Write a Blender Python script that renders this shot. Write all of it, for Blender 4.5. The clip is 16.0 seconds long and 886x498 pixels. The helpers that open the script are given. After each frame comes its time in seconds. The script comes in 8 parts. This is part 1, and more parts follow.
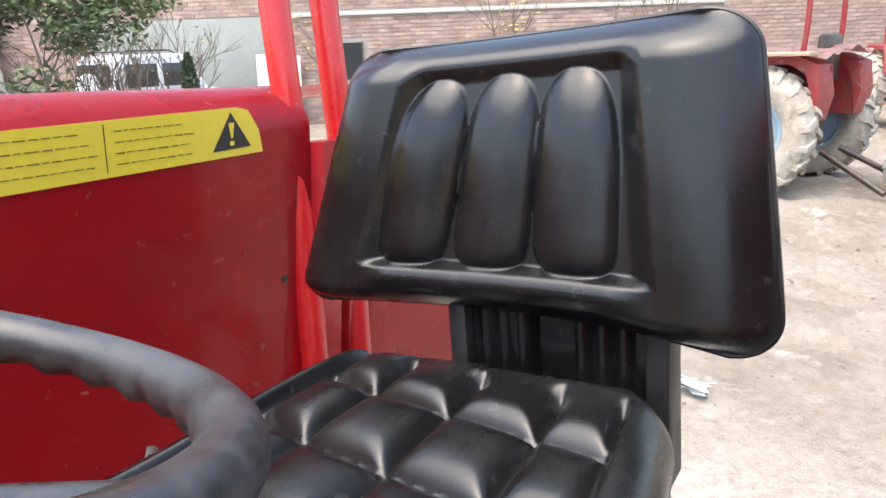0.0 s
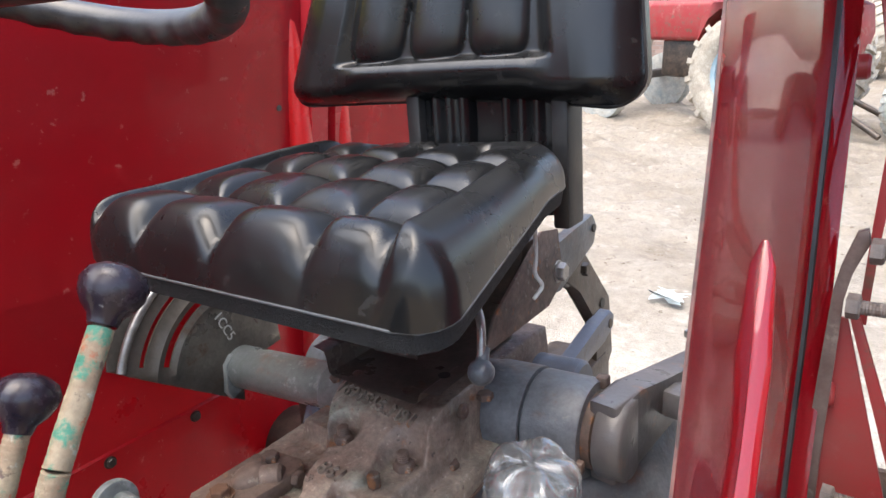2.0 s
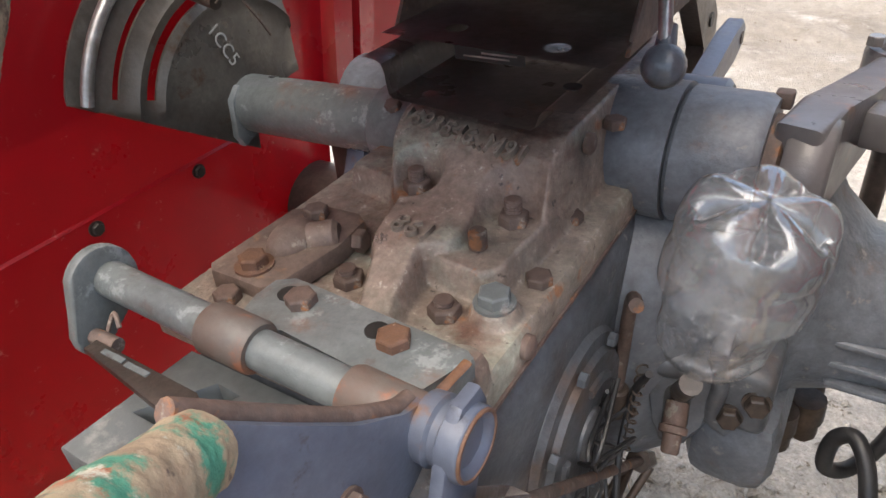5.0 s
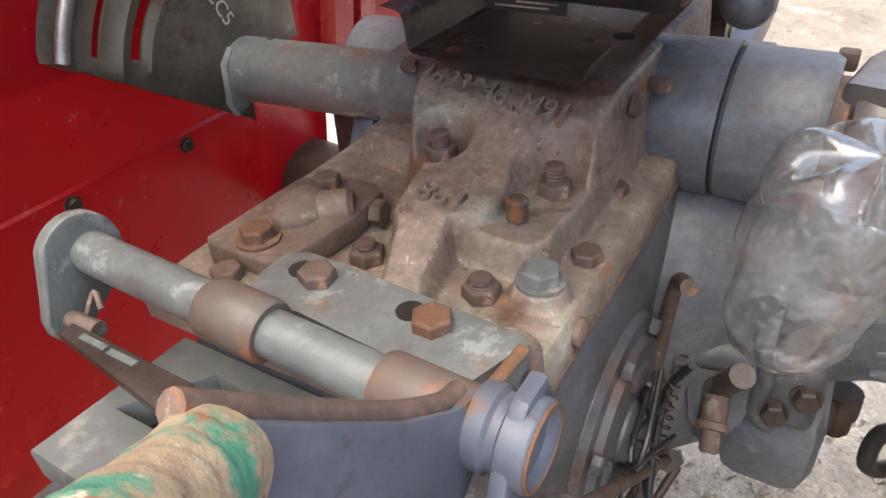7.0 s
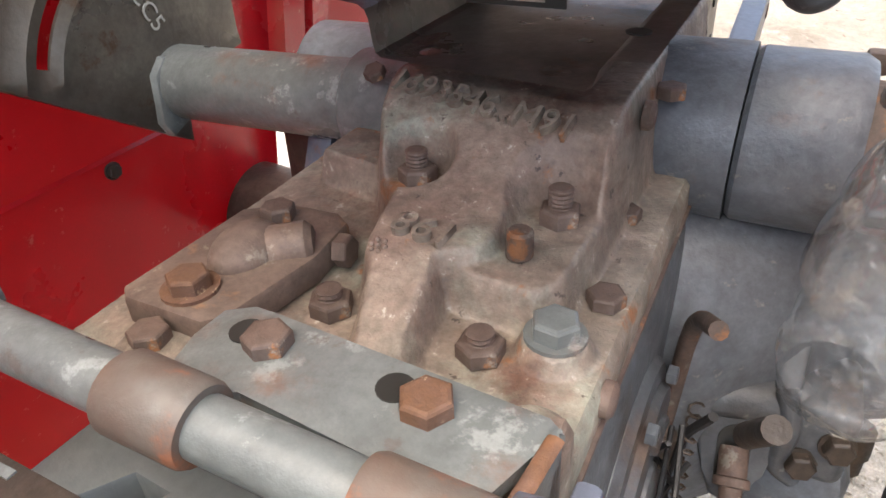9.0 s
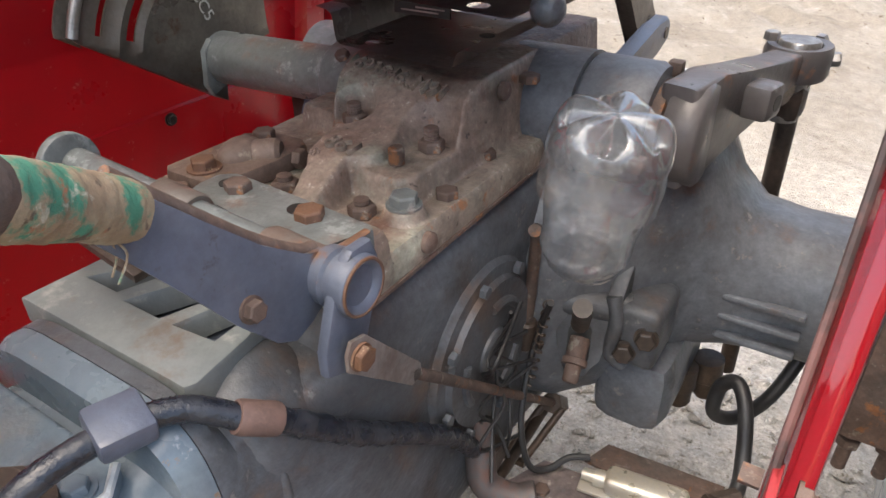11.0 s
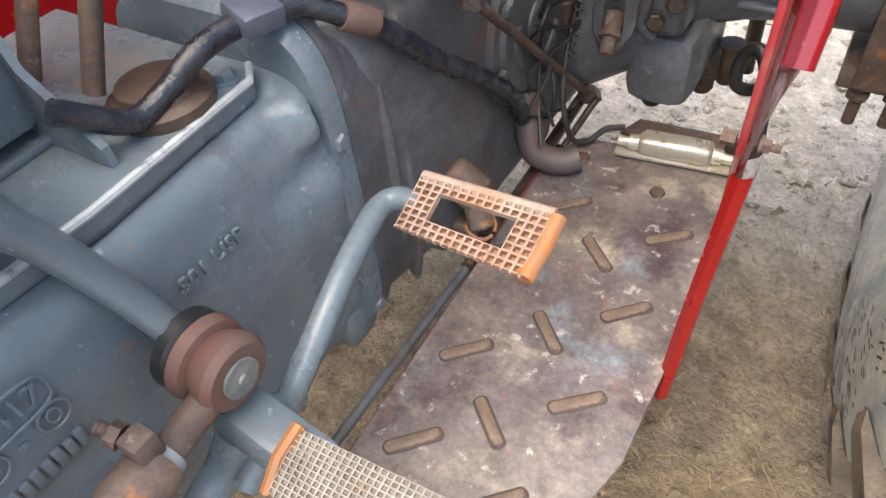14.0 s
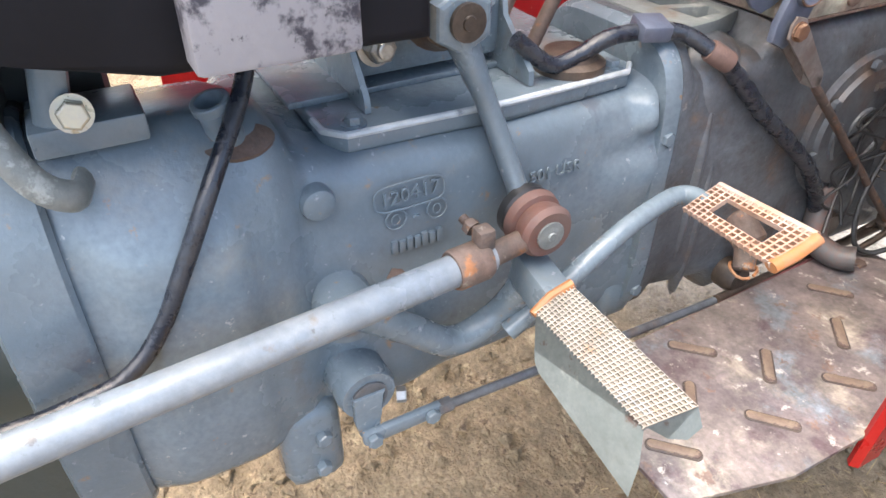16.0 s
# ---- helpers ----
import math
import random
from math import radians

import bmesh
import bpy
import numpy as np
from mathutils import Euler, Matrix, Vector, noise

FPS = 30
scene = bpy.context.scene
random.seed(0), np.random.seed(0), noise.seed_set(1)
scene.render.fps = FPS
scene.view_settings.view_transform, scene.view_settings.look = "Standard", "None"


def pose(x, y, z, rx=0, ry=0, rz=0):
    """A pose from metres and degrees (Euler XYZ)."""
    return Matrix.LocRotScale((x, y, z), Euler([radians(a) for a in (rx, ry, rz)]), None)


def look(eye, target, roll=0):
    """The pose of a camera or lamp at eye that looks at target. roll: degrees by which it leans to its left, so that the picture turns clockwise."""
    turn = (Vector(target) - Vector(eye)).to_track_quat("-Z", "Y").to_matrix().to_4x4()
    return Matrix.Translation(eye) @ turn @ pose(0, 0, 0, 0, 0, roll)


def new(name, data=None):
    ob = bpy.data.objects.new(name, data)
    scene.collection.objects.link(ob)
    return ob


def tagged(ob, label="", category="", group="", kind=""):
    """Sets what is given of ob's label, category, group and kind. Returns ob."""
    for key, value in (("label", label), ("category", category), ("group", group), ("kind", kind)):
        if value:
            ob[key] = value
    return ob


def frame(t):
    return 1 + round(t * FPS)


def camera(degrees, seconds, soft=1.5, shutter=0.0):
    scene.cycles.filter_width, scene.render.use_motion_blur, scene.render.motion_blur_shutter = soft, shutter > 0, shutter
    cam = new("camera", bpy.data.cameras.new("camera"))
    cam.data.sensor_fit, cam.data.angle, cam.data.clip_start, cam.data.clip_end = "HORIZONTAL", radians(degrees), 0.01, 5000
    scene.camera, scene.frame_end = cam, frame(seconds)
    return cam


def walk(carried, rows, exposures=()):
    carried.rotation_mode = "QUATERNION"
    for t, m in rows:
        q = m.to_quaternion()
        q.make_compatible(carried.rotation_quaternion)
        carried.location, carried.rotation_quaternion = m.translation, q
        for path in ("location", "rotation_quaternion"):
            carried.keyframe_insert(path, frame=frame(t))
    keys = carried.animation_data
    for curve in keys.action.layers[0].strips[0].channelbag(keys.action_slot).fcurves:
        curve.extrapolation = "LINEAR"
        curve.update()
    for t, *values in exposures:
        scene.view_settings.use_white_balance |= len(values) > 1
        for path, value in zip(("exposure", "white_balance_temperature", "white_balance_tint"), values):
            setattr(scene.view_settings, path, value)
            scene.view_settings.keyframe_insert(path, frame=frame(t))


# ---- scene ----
SKY, SUN, STOPS = 0.105, 0.95, 2.25
cam = camera(65.8, 16.0)
PATH = [
    (0, (0.3592, -0.4718, 1.5859), (-0.1765, 0.3462, 1.3764), -4.46),
    (0.5, (0.3932, -0.5173, 1.5581), (-0.1165, 0.3156, 1.3427), -5.41),
    (1, (0.4339, -0.5559, 1.4814), (-0.1006, 0.2500, 1.2270), -5.39),
    (1.5, (0.4891, -0.6131, 1.4319), (-0.0394, 0.1948, 1.1709), -4.88),
    (2, (0.5529, -0.6624, 1.3985), (0.0126, 0.1358, 1.1321), -3.94),
    (2.5, (0.5633, -0.6633, 1.4068), (0.0091, 0.1277, 1.1474), -6.84),
    (3, (0.5624, -0.6623, 1.4068), (0.0107, 0.1328, 1.1549), -6.95),
    (3.5, (0.5410, -0.6508, 1.3787), (-0.0145, 0.1282, 1.0878), -6.00),
    (4, (0.4662, -0.6083, 1.3219), (-0.0656, 0.1336, 0.9135), -6.22),
    (4.5, (0.3622, -0.5539, 1.2570), (-0.1329, 0.1673, 0.7726), -5.01),
    (5, (0.2985, -0.5199, 1.2208), (-0.1747, 0.1608, 0.6616), -5.34),
    (5.2, (0.2798, -0.5160, 1.2139), (-0.1917, 0.1428, 0.6278), -5.50),
    (7.3, (0.2280, -0.4882, 1.1644), (-0.2163, 0.2077, 0.6002), -4.33),
    (7.5, (0.2222, -0.4749, 1.1861), (-0.2221, 0.1998, 0.5967), -5.92),
    (8, (0.1526, -0.4276, 1.1190), (-0.2610, 0.3092, 0.5841), -3.30),
    (8.2, (0.1340, -0.4077, 1.1075), (-0.2579, 0.3390, 0.5701), -3.06),
    (10.3, (0.3209, -0.5208, 1.1808), (-0.1030, 0.1984, 0.6303), -3.39),
    (10.5, (0.3521, -0.5425, 1.1892), (-0.0821, 0.1731, 0.6419), -3.99),
    (11, (0.4284, -0.6073, 1.1815), (-0.0343, 0.1037, 0.6521), -0.72),
    (11.5, (0.4550, -0.6287, 1.1642), (-0.0398, 0.0581, 0.6317), 0.27),
    (12, (0.4414, -0.6309, 1.1044), (-0.0000, 0.0031, 0.4695), -3.95),
    (12.5, (0.4430, -0.6568, 1.0866), (0.1021, -0.0603, 0.3600), -3.83),
    (13, (0.4718, -0.7237, 1.0964), (0.1293, -0.1514, 0.3513), -5.33),
    (13.5, (0.4763, -0.7715, 1.0953), (0.1181, -0.2071, 0.3516), -6.87),
    (14, (0.4815, -0.8166, 1.0964), (0.0834, -0.2521, 0.3732), -6.65),
    (14.5, (0.5199, -0.8722, 1.0905), (0.0231, -0.3143, 0.4257), -5.56),
    (15, (0.5792, -0.9541, 1.0985), (-0.0283, -0.4366, 0.4959), -1.10),
    (15.5, (0.6239, -1.0236, 1.1082), (-0.0591, -0.5844, 0.5245), -0.87),
    (16, (0.6608, -1.0695, 1.1005), (-0.0469, -0.6758, 0.5139), 0.37),
]
# the tractor and the path beside it lean a little against the level yard
TRACTOR = Matrix.Scale(0.88, 4) @ Matrix(((0.99714, 0.00147, -0.07553, 0), (0.00147, 0.99924, 0.03898, 0), (0.07553, -0.03898, 0.99638, 0.1224), (0, 0, 0, 1)))
walk(cam, [(t, TRACTOR @ look(eye, aim, roll)) for t, eye, aim, roll in PATH], exposures=[(t, STOPS + e, k + 380, 10) for t, e, k in ((0.0, 0.15, 6500), (1.0, 0.0, 6500), (2.0, 0.2, 6450), (3.0, 0.45, 6400), (4.0, 0.05, 6500), (4.5, 0.0, 6550), (5.0, 0.1, 6700), (7.5, 0.6, 6950), (8.0, 0.8, 7000), (10.5, 0.1, 7000), (11.5, 0.05, 6700), (12.5, 0.22, 7050), (13.5, 0.15, 7000), (14.0, 0.12, 6950), (14.5, 0.2, 6900), (15.0, 0.62, 6800), (16.0, 0.75, 6750))])

# ---- world and light: bright overcast day ----
world = bpy.data.worlds.new("sky")
scene.world = world
world.use_nodes = True
wn = world.node_tree
sky = wn.nodes.new("ShaderNodeTexSky")
sky.sky_type, sky.sun_disc = "NISHITA", False
sky.sun_elevation, sky.sun_rotation = radians(72), radians(202)
sky.air_density, sky.dust_density, sky.ozone_density = 1.0, 3.0, 1.0
wn.nodes["Background"].inputs["Strength"].default_value = SKY
wn.links.new(sky.outputs[0], wn.nodes["Background"].inputs["Color"])
lamp = bpy.data.lights.new("sun", "SUN")
lamp.energy, lamp.angle, lamp.color = SUN, radians(78), (1.0, 0.985, 0.96)
sun = new("sun", lamp)
sun.matrix_world = look((-0.6, -1.5, 5), (0, 0, 0))


# ---- materials ----
def mat(name, color, rough=0.5, metal=0.0, second=None, amount=0.5, scale=6.0, fine=60.0, bump=0.15, spec=0.5, coat=0.0,
        spots=None, spot_amount=0.0, spot_scale=9.0, layers=(), mottle=0.0, jitter=0.0, rvar=0.15, bdist=0.002):
    """Paint, metal or earth: a base colour, a second colour in broad patches, fine grain, spots of a third colour (rust, mud), relief."""
    m = bpy.data.materials.new(name)
    m.use_nodes = True
    t = m.node_tree
    b = t.nodes["Principled BSDF"]
    pos = t.nodes.new("ShaderNodeTexCoord").outputs["Object"]

    def noise_at(s, detail=6.0, r=0.6):
        n = t.nodes.new("ShaderNodeTexNoise")
        n.inputs["Scale"].default_value, n.inputs["Detail"].default_value, n.inputs["Roughness"].default_value = s, detail, r
        t.links.new(pos, n.inputs["Vector"])
        return n.outputs["Fac"]

    def ramp(src, lo, hi):
        r = t.nodes.new("ShaderNodeMapRange")
        r.interpolation_type = "SMOOTHSTEP"
        r.inputs["From Min"].default_value, r.inputs["From Max"].default_value = lo, hi
        t.links.new(src, r.inputs["Value"])
        return r.outputs["Result"]

    def mixed(fac, a, c2):
        x = t.nodes.new("ShaderNodeMix")
        x.data_type = "RGBA"
        t.links.new(fac, x.inputs["Factor"])
        for sock, v in ((x.inputs["A"], a), (x.inputs["B"], c2)):
            if isinstance(v, (tuple, list)):
                sock.default_value = (*v[:3], 1)
            else:
                t.links.new(v, sock)
        return x.outputs["Result"]

    broad, grain = noise_at(scale), noise_at(fine, 4.0)
    col = mixed(ramp(broad, 0.6 - 0.35 * amount, 0.72 - 0.1 * amount), color, second or tuple(0.72 * v for v in color))
    col = mixed(ramp(grain, 0.3, 0.8), col, mixed(ramp(broad, 0.2, 0.8), tuple(0.8 * v for v in color), tuple(min(1, 1.12 * v) for v in (second or color))))
    rough_src = ramp(broad, 0.2, 0.8)
    if spots:
        sp = noise_at(spot_scale, 8.0, 0.7)
        col = mixed(ramp(sp, 0.72 - 0.3 * spot_amount, 0.78 - 0.25 * spot_amount), col, spots)
    for colour, share, size in layers:
        sp = noise_at(size, 9.0, 0.68)
        lo = 0.63 - 0.3 * share
        col = mixed(ramp(sp, lo - 0.25 / size, lo + 0.05 + 0.6 / size), col, colour)
    if mottle:
        hs = t.nodes.new("ShaderNodeHueSaturation")
        pr = t.nodes.new("ShaderNodeMath")
        pr.operation = "MULTIPLY"
        for i, (sz, amt) in enumerate(((17.0, mottle), (95.0, 0.7 * mottle))):
            mr = t.nodes.new("ShaderNodeMapRange")
            mr.inputs["From Min"].default_value, mr.inputs["From Max"].default_value = 0.33, 0.67
            mr.inputs["To Min"].default_value, mr.inputs["To Max"].default_value = 1 - amt, 1 + amt
            t.links.new(noise_at(sz, 8.0, 0.7), mr.inputs["Value"])
            t.links.new(mr.outputs["Result"], pr.inputs[i])
        t.links.new(pr.outputs[0], hs.inputs["Value"])
        t.links.new(col, hs.inputs["Color"])
        col = hs.outputs["Color"]
    if jitter:
        info, hsv = t.nodes.new("ShaderNodeObjectInfo"), t.nodes.new("ShaderNodeHueSaturation")
        r = t.nodes.new("ShaderNodeMapRange")
        r.inputs["To Min"].default_value, r.inputs["To Max"].default_value = 1 - jitter, 1 + jitter
        t.links.new(info.outputs["Random"], r.inputs["Value"])
        t.links.new(r.outputs["Result"], hsv.inputs["Value"])
        t.links.new(col, hsv.inputs["Color"])
        col = hsv.outputs["Color"]
    t.links.new(col, b.inputs["Base Color"])
    rr = t.nodes.new("ShaderNodeMapRange")
    rr.inputs["To Min"].default_value, rr.inputs["To Max"].default_value = max(0.02, rough - rvar), min(1, rough + rvar)
    t.links.new(rough_src, rr.inputs["Value"])
    t.links.new(rr.outputs["Result"], b.inputs["Roughness"])
    b.inputs["Metallic"].default_value = metal
    b.inputs["Specular IOR Level"].default_value = spec
    b.inputs["Coat Weight"].default_value = coat
    b.inputs["Coat Roughness"].default_value = min(0.08, 0.4 * rough)
    if bump:
        add = t.nodes.new("ShaderNodeMath")
        add.operation = "ADD"
        t.links.new(grain, add.inputs[0])
        t.links.new(broad, add.inputs[1])
        bp = t.nodes.new("ShaderNodeBump")
        bp.inputs["Strength"].default_value, bp.inputs["Distance"].default_value = bump, bdist
        t.links.new(add.outputs[0], bp.inputs["Height"])
        t.links.new(bp.outputs["Normal"], b.inputs["Normal"])
    return m


def per_island(source, name, amount):
    """The same surface, with each loose piece of the mesh a little lighter or darker."""
    m = source.copy()
    m.name = name
    t = m.node_tree
    b = t.nodes["Principled BSDF"]
    old = b.inputs["Base Color"].links[0].from_socket
    geo, hsv, r = (t.nodes.new("ShaderNode" + k) for k in ("NewGeometry", "HueSaturation", "MapRange"))
    r.inputs["To Min"].default_value, r.inputs["To Max"].default_value = 1 - amount, 1 + amount
    t.links.new(geo.outputs["Random Per Island"], r.inputs["Value"])
    t.links.new(r.outputs["Result"], hsv.inputs["Value"])
    t.links.new(old, hsv.inputs["Color"])
    t.links.new(hsv.outputs["Color"], b.inputs["Base Color"])
    return m


RED = mat("red_paint", (0.42, 0.006, 0.016), 0.3, second=(0.37, 0.007, 0.014), amount=0.4, scale=3, fine=300, bump=0.02, coat=0.35, layers=[((0.40, 0.035, 0.04), 0.04, 5), ((0.48, 0.14, 0.12), 0.0, 45)])
RED_BRIGHT = mat("bright_red_paint", (0.62, 0.018, 0.02), 0.28, second=(0.55, 0.016, 0.018), scale=6, fine=200, bump=0.04, coat=0.5)
RED_WORN = mat("worn_red_paint", (0.30, 0.022, 0.026), 0.5, second=(0.25, 0.05, 0.045), amount=0.5, scale=9, fine=200, bump=0.12, layers=[((0.16, 0.07, 0.05), 0.2, 18), ((0.36, 0.2, 0.16), 0.1, 7)])
BLACK = mat("black_vinyl", (0.007, 0.0073, 0.008), 0.27, second=(0.011, 0.0115, 0.012), scale=8, fine=500, bump=0.06, spec=0.52, layers=[((0.022, 0.022, 0.022), 0.08, 28)], rvar=0.08, bdist=0.0006)
PIPING = mat("grey_piping", (0.10, 0.105, 0.11), 0.55, scale=40, fine=300)
RUBBER = mat("black_rubber", (0.014, 0.014, 0.015), 0.45, second=(0.03, 0.03, 0.03), scale=12, fine=200, bump=0.15)
RIMPLASTIC = mat("worn_black_plastic", (0.02, 0.02, 0.022), 0.36, second=(0.05, 0.05, 0.052), scale=25, fine=300, bump=0.1)
CASTGREY = mat("grey_painted_casting", (0.135, 0.172, 0.20), 0.27, second=(0.105, 0.138, 0.163), scale=4, fine=130, bump=0.22, layers=[((0.18, 0.18, 0.165), 0.12, 5), ((0.098, 0.113, 0.13), 0.1, 14), ((0.26, 0.28, 0.30), 0.0, 70), ((0.20, 0.14, 0.10), 0.0, 34)], bdist=0.002, mottle=0.07)
HOUSING = mat("grease_stained_casting", (0.098, 0.112, 0.128), 0.38, second=(0.064, 0.066, 0.07), amount=0.7, scale=4, fine=60, bump=0.5, layers=[((0.105, 0.074, 0.058), 0.2, 8), ((0.05, 0.046, 0.044), 0.22, 10), ((0.16, 0.155, 0.15), 0.04, 40)], bdist=0.003, mottle=0.28)
TRUMPET = mat("dusty_axle_casting", (0.135, 0.15, 0.168), 0.4, second=(0.095, 0.10, 0.108), amount=0.6, scale=4, fine=60, bump=0.5, layers=[((0.15, 0.095, 0.07), 0.1, 8), ((0.06, 0.057, 0.055), 0.14, 10), ((0.2, 0.195, 0.185), 0.05, 40)], bdist=0.003, mottle=0.25)
COVER = mat("rusty_lift_cover", (0.235, 0.205, 0.165), 0.5, second=(0.175, 0.118, 0.094), amount=0.8, scale=5, fine=150, bump=0.5, layers=[((0.13, 0.068, 0.048), 0.2, 9), ((0.255, 0.26, 0.21), 0.34, 8), ((0.085, 0.062, 0.048), 0.06, 12), ((0.25, 0.11, 0.05), 0.05, 22), ((0.07, 0.052, 0.042), 0.04, 70), ((0.30, 0.27, 0.23), 0.03, 95)], bdist=0.0025, mottle=0.38)
PALEGREY = mat("pale_grey_paint", (0.15, 0.164, 0.16), 0.38, second=(0.11, 0.121, 0.118), scale=9, fine=120, bump=0.3, layers=[((0.25, 0.27, 0.26), 0.2, 30), ((0.16, 0.065, 0.034), 0.2, 7), ((0.12, 0.11, 0.10), 0.06, 35)], mottle=0.2)
BLUEGREY = mat("blue_grey_paint", (0.078, 0.092, 0.128), 0.38, second=(0.092, 0.104, 0.132), scale=7, fine=160, bump=0.15, layers=[((0.13, 0.14, 0.155), 0.1, 14), ((0.15, 0.075, 0.04), 0.08, 16), ((0.06, 0.06, 0.07), 0.1, 30)], mottle=0.16)
RUSTY = mat("rusty_steel", (0.125, 0.08, 0.062), 0.7, second=(0.09, 0.07, 0.06), scale=20, fine=200, bump=0.4, layers=[((0.24, 0.10, 0.04), 0.16, 30), ((0.2, 0.17, 0.14), 0.12, 50)], jitter=0.25, mottle=0.35)
ORANGE_RUST = mat("orange_rust", (0.165, 0.075, 0.034), 0.75, second=(0.10, 0.056, 0.04), amount=0.8, scale=40, fine=240, bump=0.4, layers=[((0.33, 0.24, 0.15), 0.12, 70)], mottle=0.3)
STEEL = mat("bare_steel", (0.40, 0.39, 0.37), 0.36, 0.75, second=(0.22, 0.20, 0.18), scale=14, fine=160, bump=0.15, spots=(0.22, 0.13, 0.08), spot_amount=0.12, spot_scale=25, mottle=0.2)
OILY = mat("oily_black_steel", (0.045, 0.036, 0.03), 0.42, 0.2, second=(0.085, 0.06, 0.045), scale=14, fine=130, bump=0.3, spots=(0.13, 0.08, 0.06), spot_amount=0.2, mottle=0.35)
PLATE = mat("worn_footplate", (0.19, 0.16, 0.14), 0.5, second=(0.11, 0.09, 0.095), amount=0.9, scale=5, fine=170, bump=0.4, layers=[((0.30, 0.265, 0.215), 0.3, 7), ((0.15, 0.175, 0.195), 0.2, 10), ((0.065, 0.042, 0.046), 0.24, 9), ((0.36, 0.335, 0.30), 0.1, 42), ((0.14, 0.09, 0.07), 0.1, 30)], mottle=0.36)
PEDAL = mat("worn_pedal_rubbed", (0.36, 0.275, 0.23), 0.65, second=(0.32, 0.19, 0.13), amount=0.7, scale=22, fine=200, bump=0.4, layers=[((0.36, 0.15, 0.07), 0.08, 18), ((0.2, 0.13, 0.10), 0.06, 60)], mottle=0.2)
ORANGE = mat("orange_paint", (0.33, 0.13, 0.042), 0.6, second=(0.26, 0.13, 0.07), scale=25, fine=200, bump=0.2)
BAR_GREY = mat("worn_grey_brown_steel", (0.17, 0.15, 0.14), 0.5, second=(0.115, 0.085, 0.07), scale=20, fine=160, bump=0.3, mottle=0.25)
CABLE = mat("black_cable_sleeve", (0.011, 0.014, 0.022), 0.28, second=(0.03, 0.033, 0.04), scale=40, fine=130, bump=0.6)
MUD = mat("dried_mud", (0.32, 0.285, 0.24), 0.9, second=(0.23, 0.197, 0.158), amount=0.7, scale=1.2, fine=35, bump=0.6, spec=0.2, layers=[((0.115, 0.09, 0.066), 0.24, 2.5), ((0.41, 0.37, 0.32), 0.2, 5), ((0.12, 0.093, 0.068), 0.06, 18)], bdist=0.015, mottle=0.14)
YELLOW = mat("yellow_decal", (0.80, 0.60, 0.05), 0.35, second=(0.72, 0.53, 0.05), scale=9, fine=120, bump=0.03)
# flat black for print and cracks, and for the painted dark of holes
INK_AND_HOLES = mat("print_and_hole_black", (0.02, 0.02, 0.018), 0.5, bump=0)
TYRE = mat("dusty_tyre", (0.54, 0.53, 0.48), 0.9, second=(0.36, 0.385, 0.375), amount=0.7, scale=7, fine=80, bump=0.4, spec=0.2, layers=[((0.24, 0.30, 0.315), 0.26, 5), ((0.34, 0.295, 0.23), 0.15, 8)], mottle=0.15)
FAR_TYRE = mat("sun_bleached_tyre", (0.46, 0.42, 0.355), 0.9, second=(0.34, 0.30, 0.245), amount=0.6, scale=7, fine=80, bump=0.4, spec=0.2, layers=[((0.20, 0.175, 0.14), 0.15, 6)], mottle=0.2)
HUBBLUE = mat("pale_blue_rim", (0.25, 0.38, 0.46), 0.5, second=(0.32, 0.40, 0.44), scale=6, fine=60, bump=0.1)
BRICK = mat("red_brick", (0.34, 0.215, 0.175), 0.9, second=(0.40, 0.30, 0.255), amount=0.8, scale=2.5, fine=30, bump=0.3, spec=0.2, jitter=0.2)
BRICKS = per_island(BRICK, "red_bricks", 0.26)
MORTAR = mat("mortar", (0.40, 0.36, 0.32), 0.95, scale=3, fine=40, spec=0.1)
PLASTER = mat("grey_green_plaster", (0.36, 0.38, 0.35), 0.9, second=(0.28, 0.30, 0.27), amount=0.8, scale=0.8, fine=12, bump=0.2, spec=0.2)
WHITECAR = mat("white_car_paint", (0.75, 0.77, 0.79), 0.25, scale=2, fine=80, bump=0, coat=0.5)
GLASSDARK = mat("dark_window_glass", (0.03, 0.035, 0.04), 0.08, scale=3, fine=40, bump=0, spec=0.8)
LEAF = mat("leaf_green", (0.055, 0.095, 0.04), 0.6, second=(0.10, 0.13, 0.06), scale=3, fine=20, bump=0, jitter=0.3)
BARK = mat("bark", (0.13, 0.105, 0.08), 0.9, scale=9, fine=60, bump=0.5)
PAD_GREY = mat("worn_tread_tan", (0.30, 0.275, 0.235), 0.6, second=(0.24, 0.215, 0.18), amount=0.6, scale=30, fine=220, bump=0.4, layers=[((0.19, 0.23, 0.25), 0.16, 12), ((0.30, 0.19, 0.12), 0.08, 18)], mottle=0.2)
SKIRT = mat("grey_green_paint", (0.15, 0.17, 0.165), 0.4, second=(0.115, 0.135, 0.13), scale=8, fine=140, bump=0.15, layers=[((0.24, 0.25, 0.23), 0.1, 20), ((0.09, 0.06, 0.05), 0.1, 30)], mottle=0.15)
SOIL = mat("straw_brown_soil", (0.285, 0.215, 0.135), 0.92, second=(0.20, 0.15, 0.095), amount=0.7, scale=4, fine=110, bump=1.0, spec=0.2, layers=[((0.32, 0.25, 0.155), 0.24, 22), ((0.11, 0.078, 0.052), 0.14, 34)], bdist=0.014, mottle=0.34)


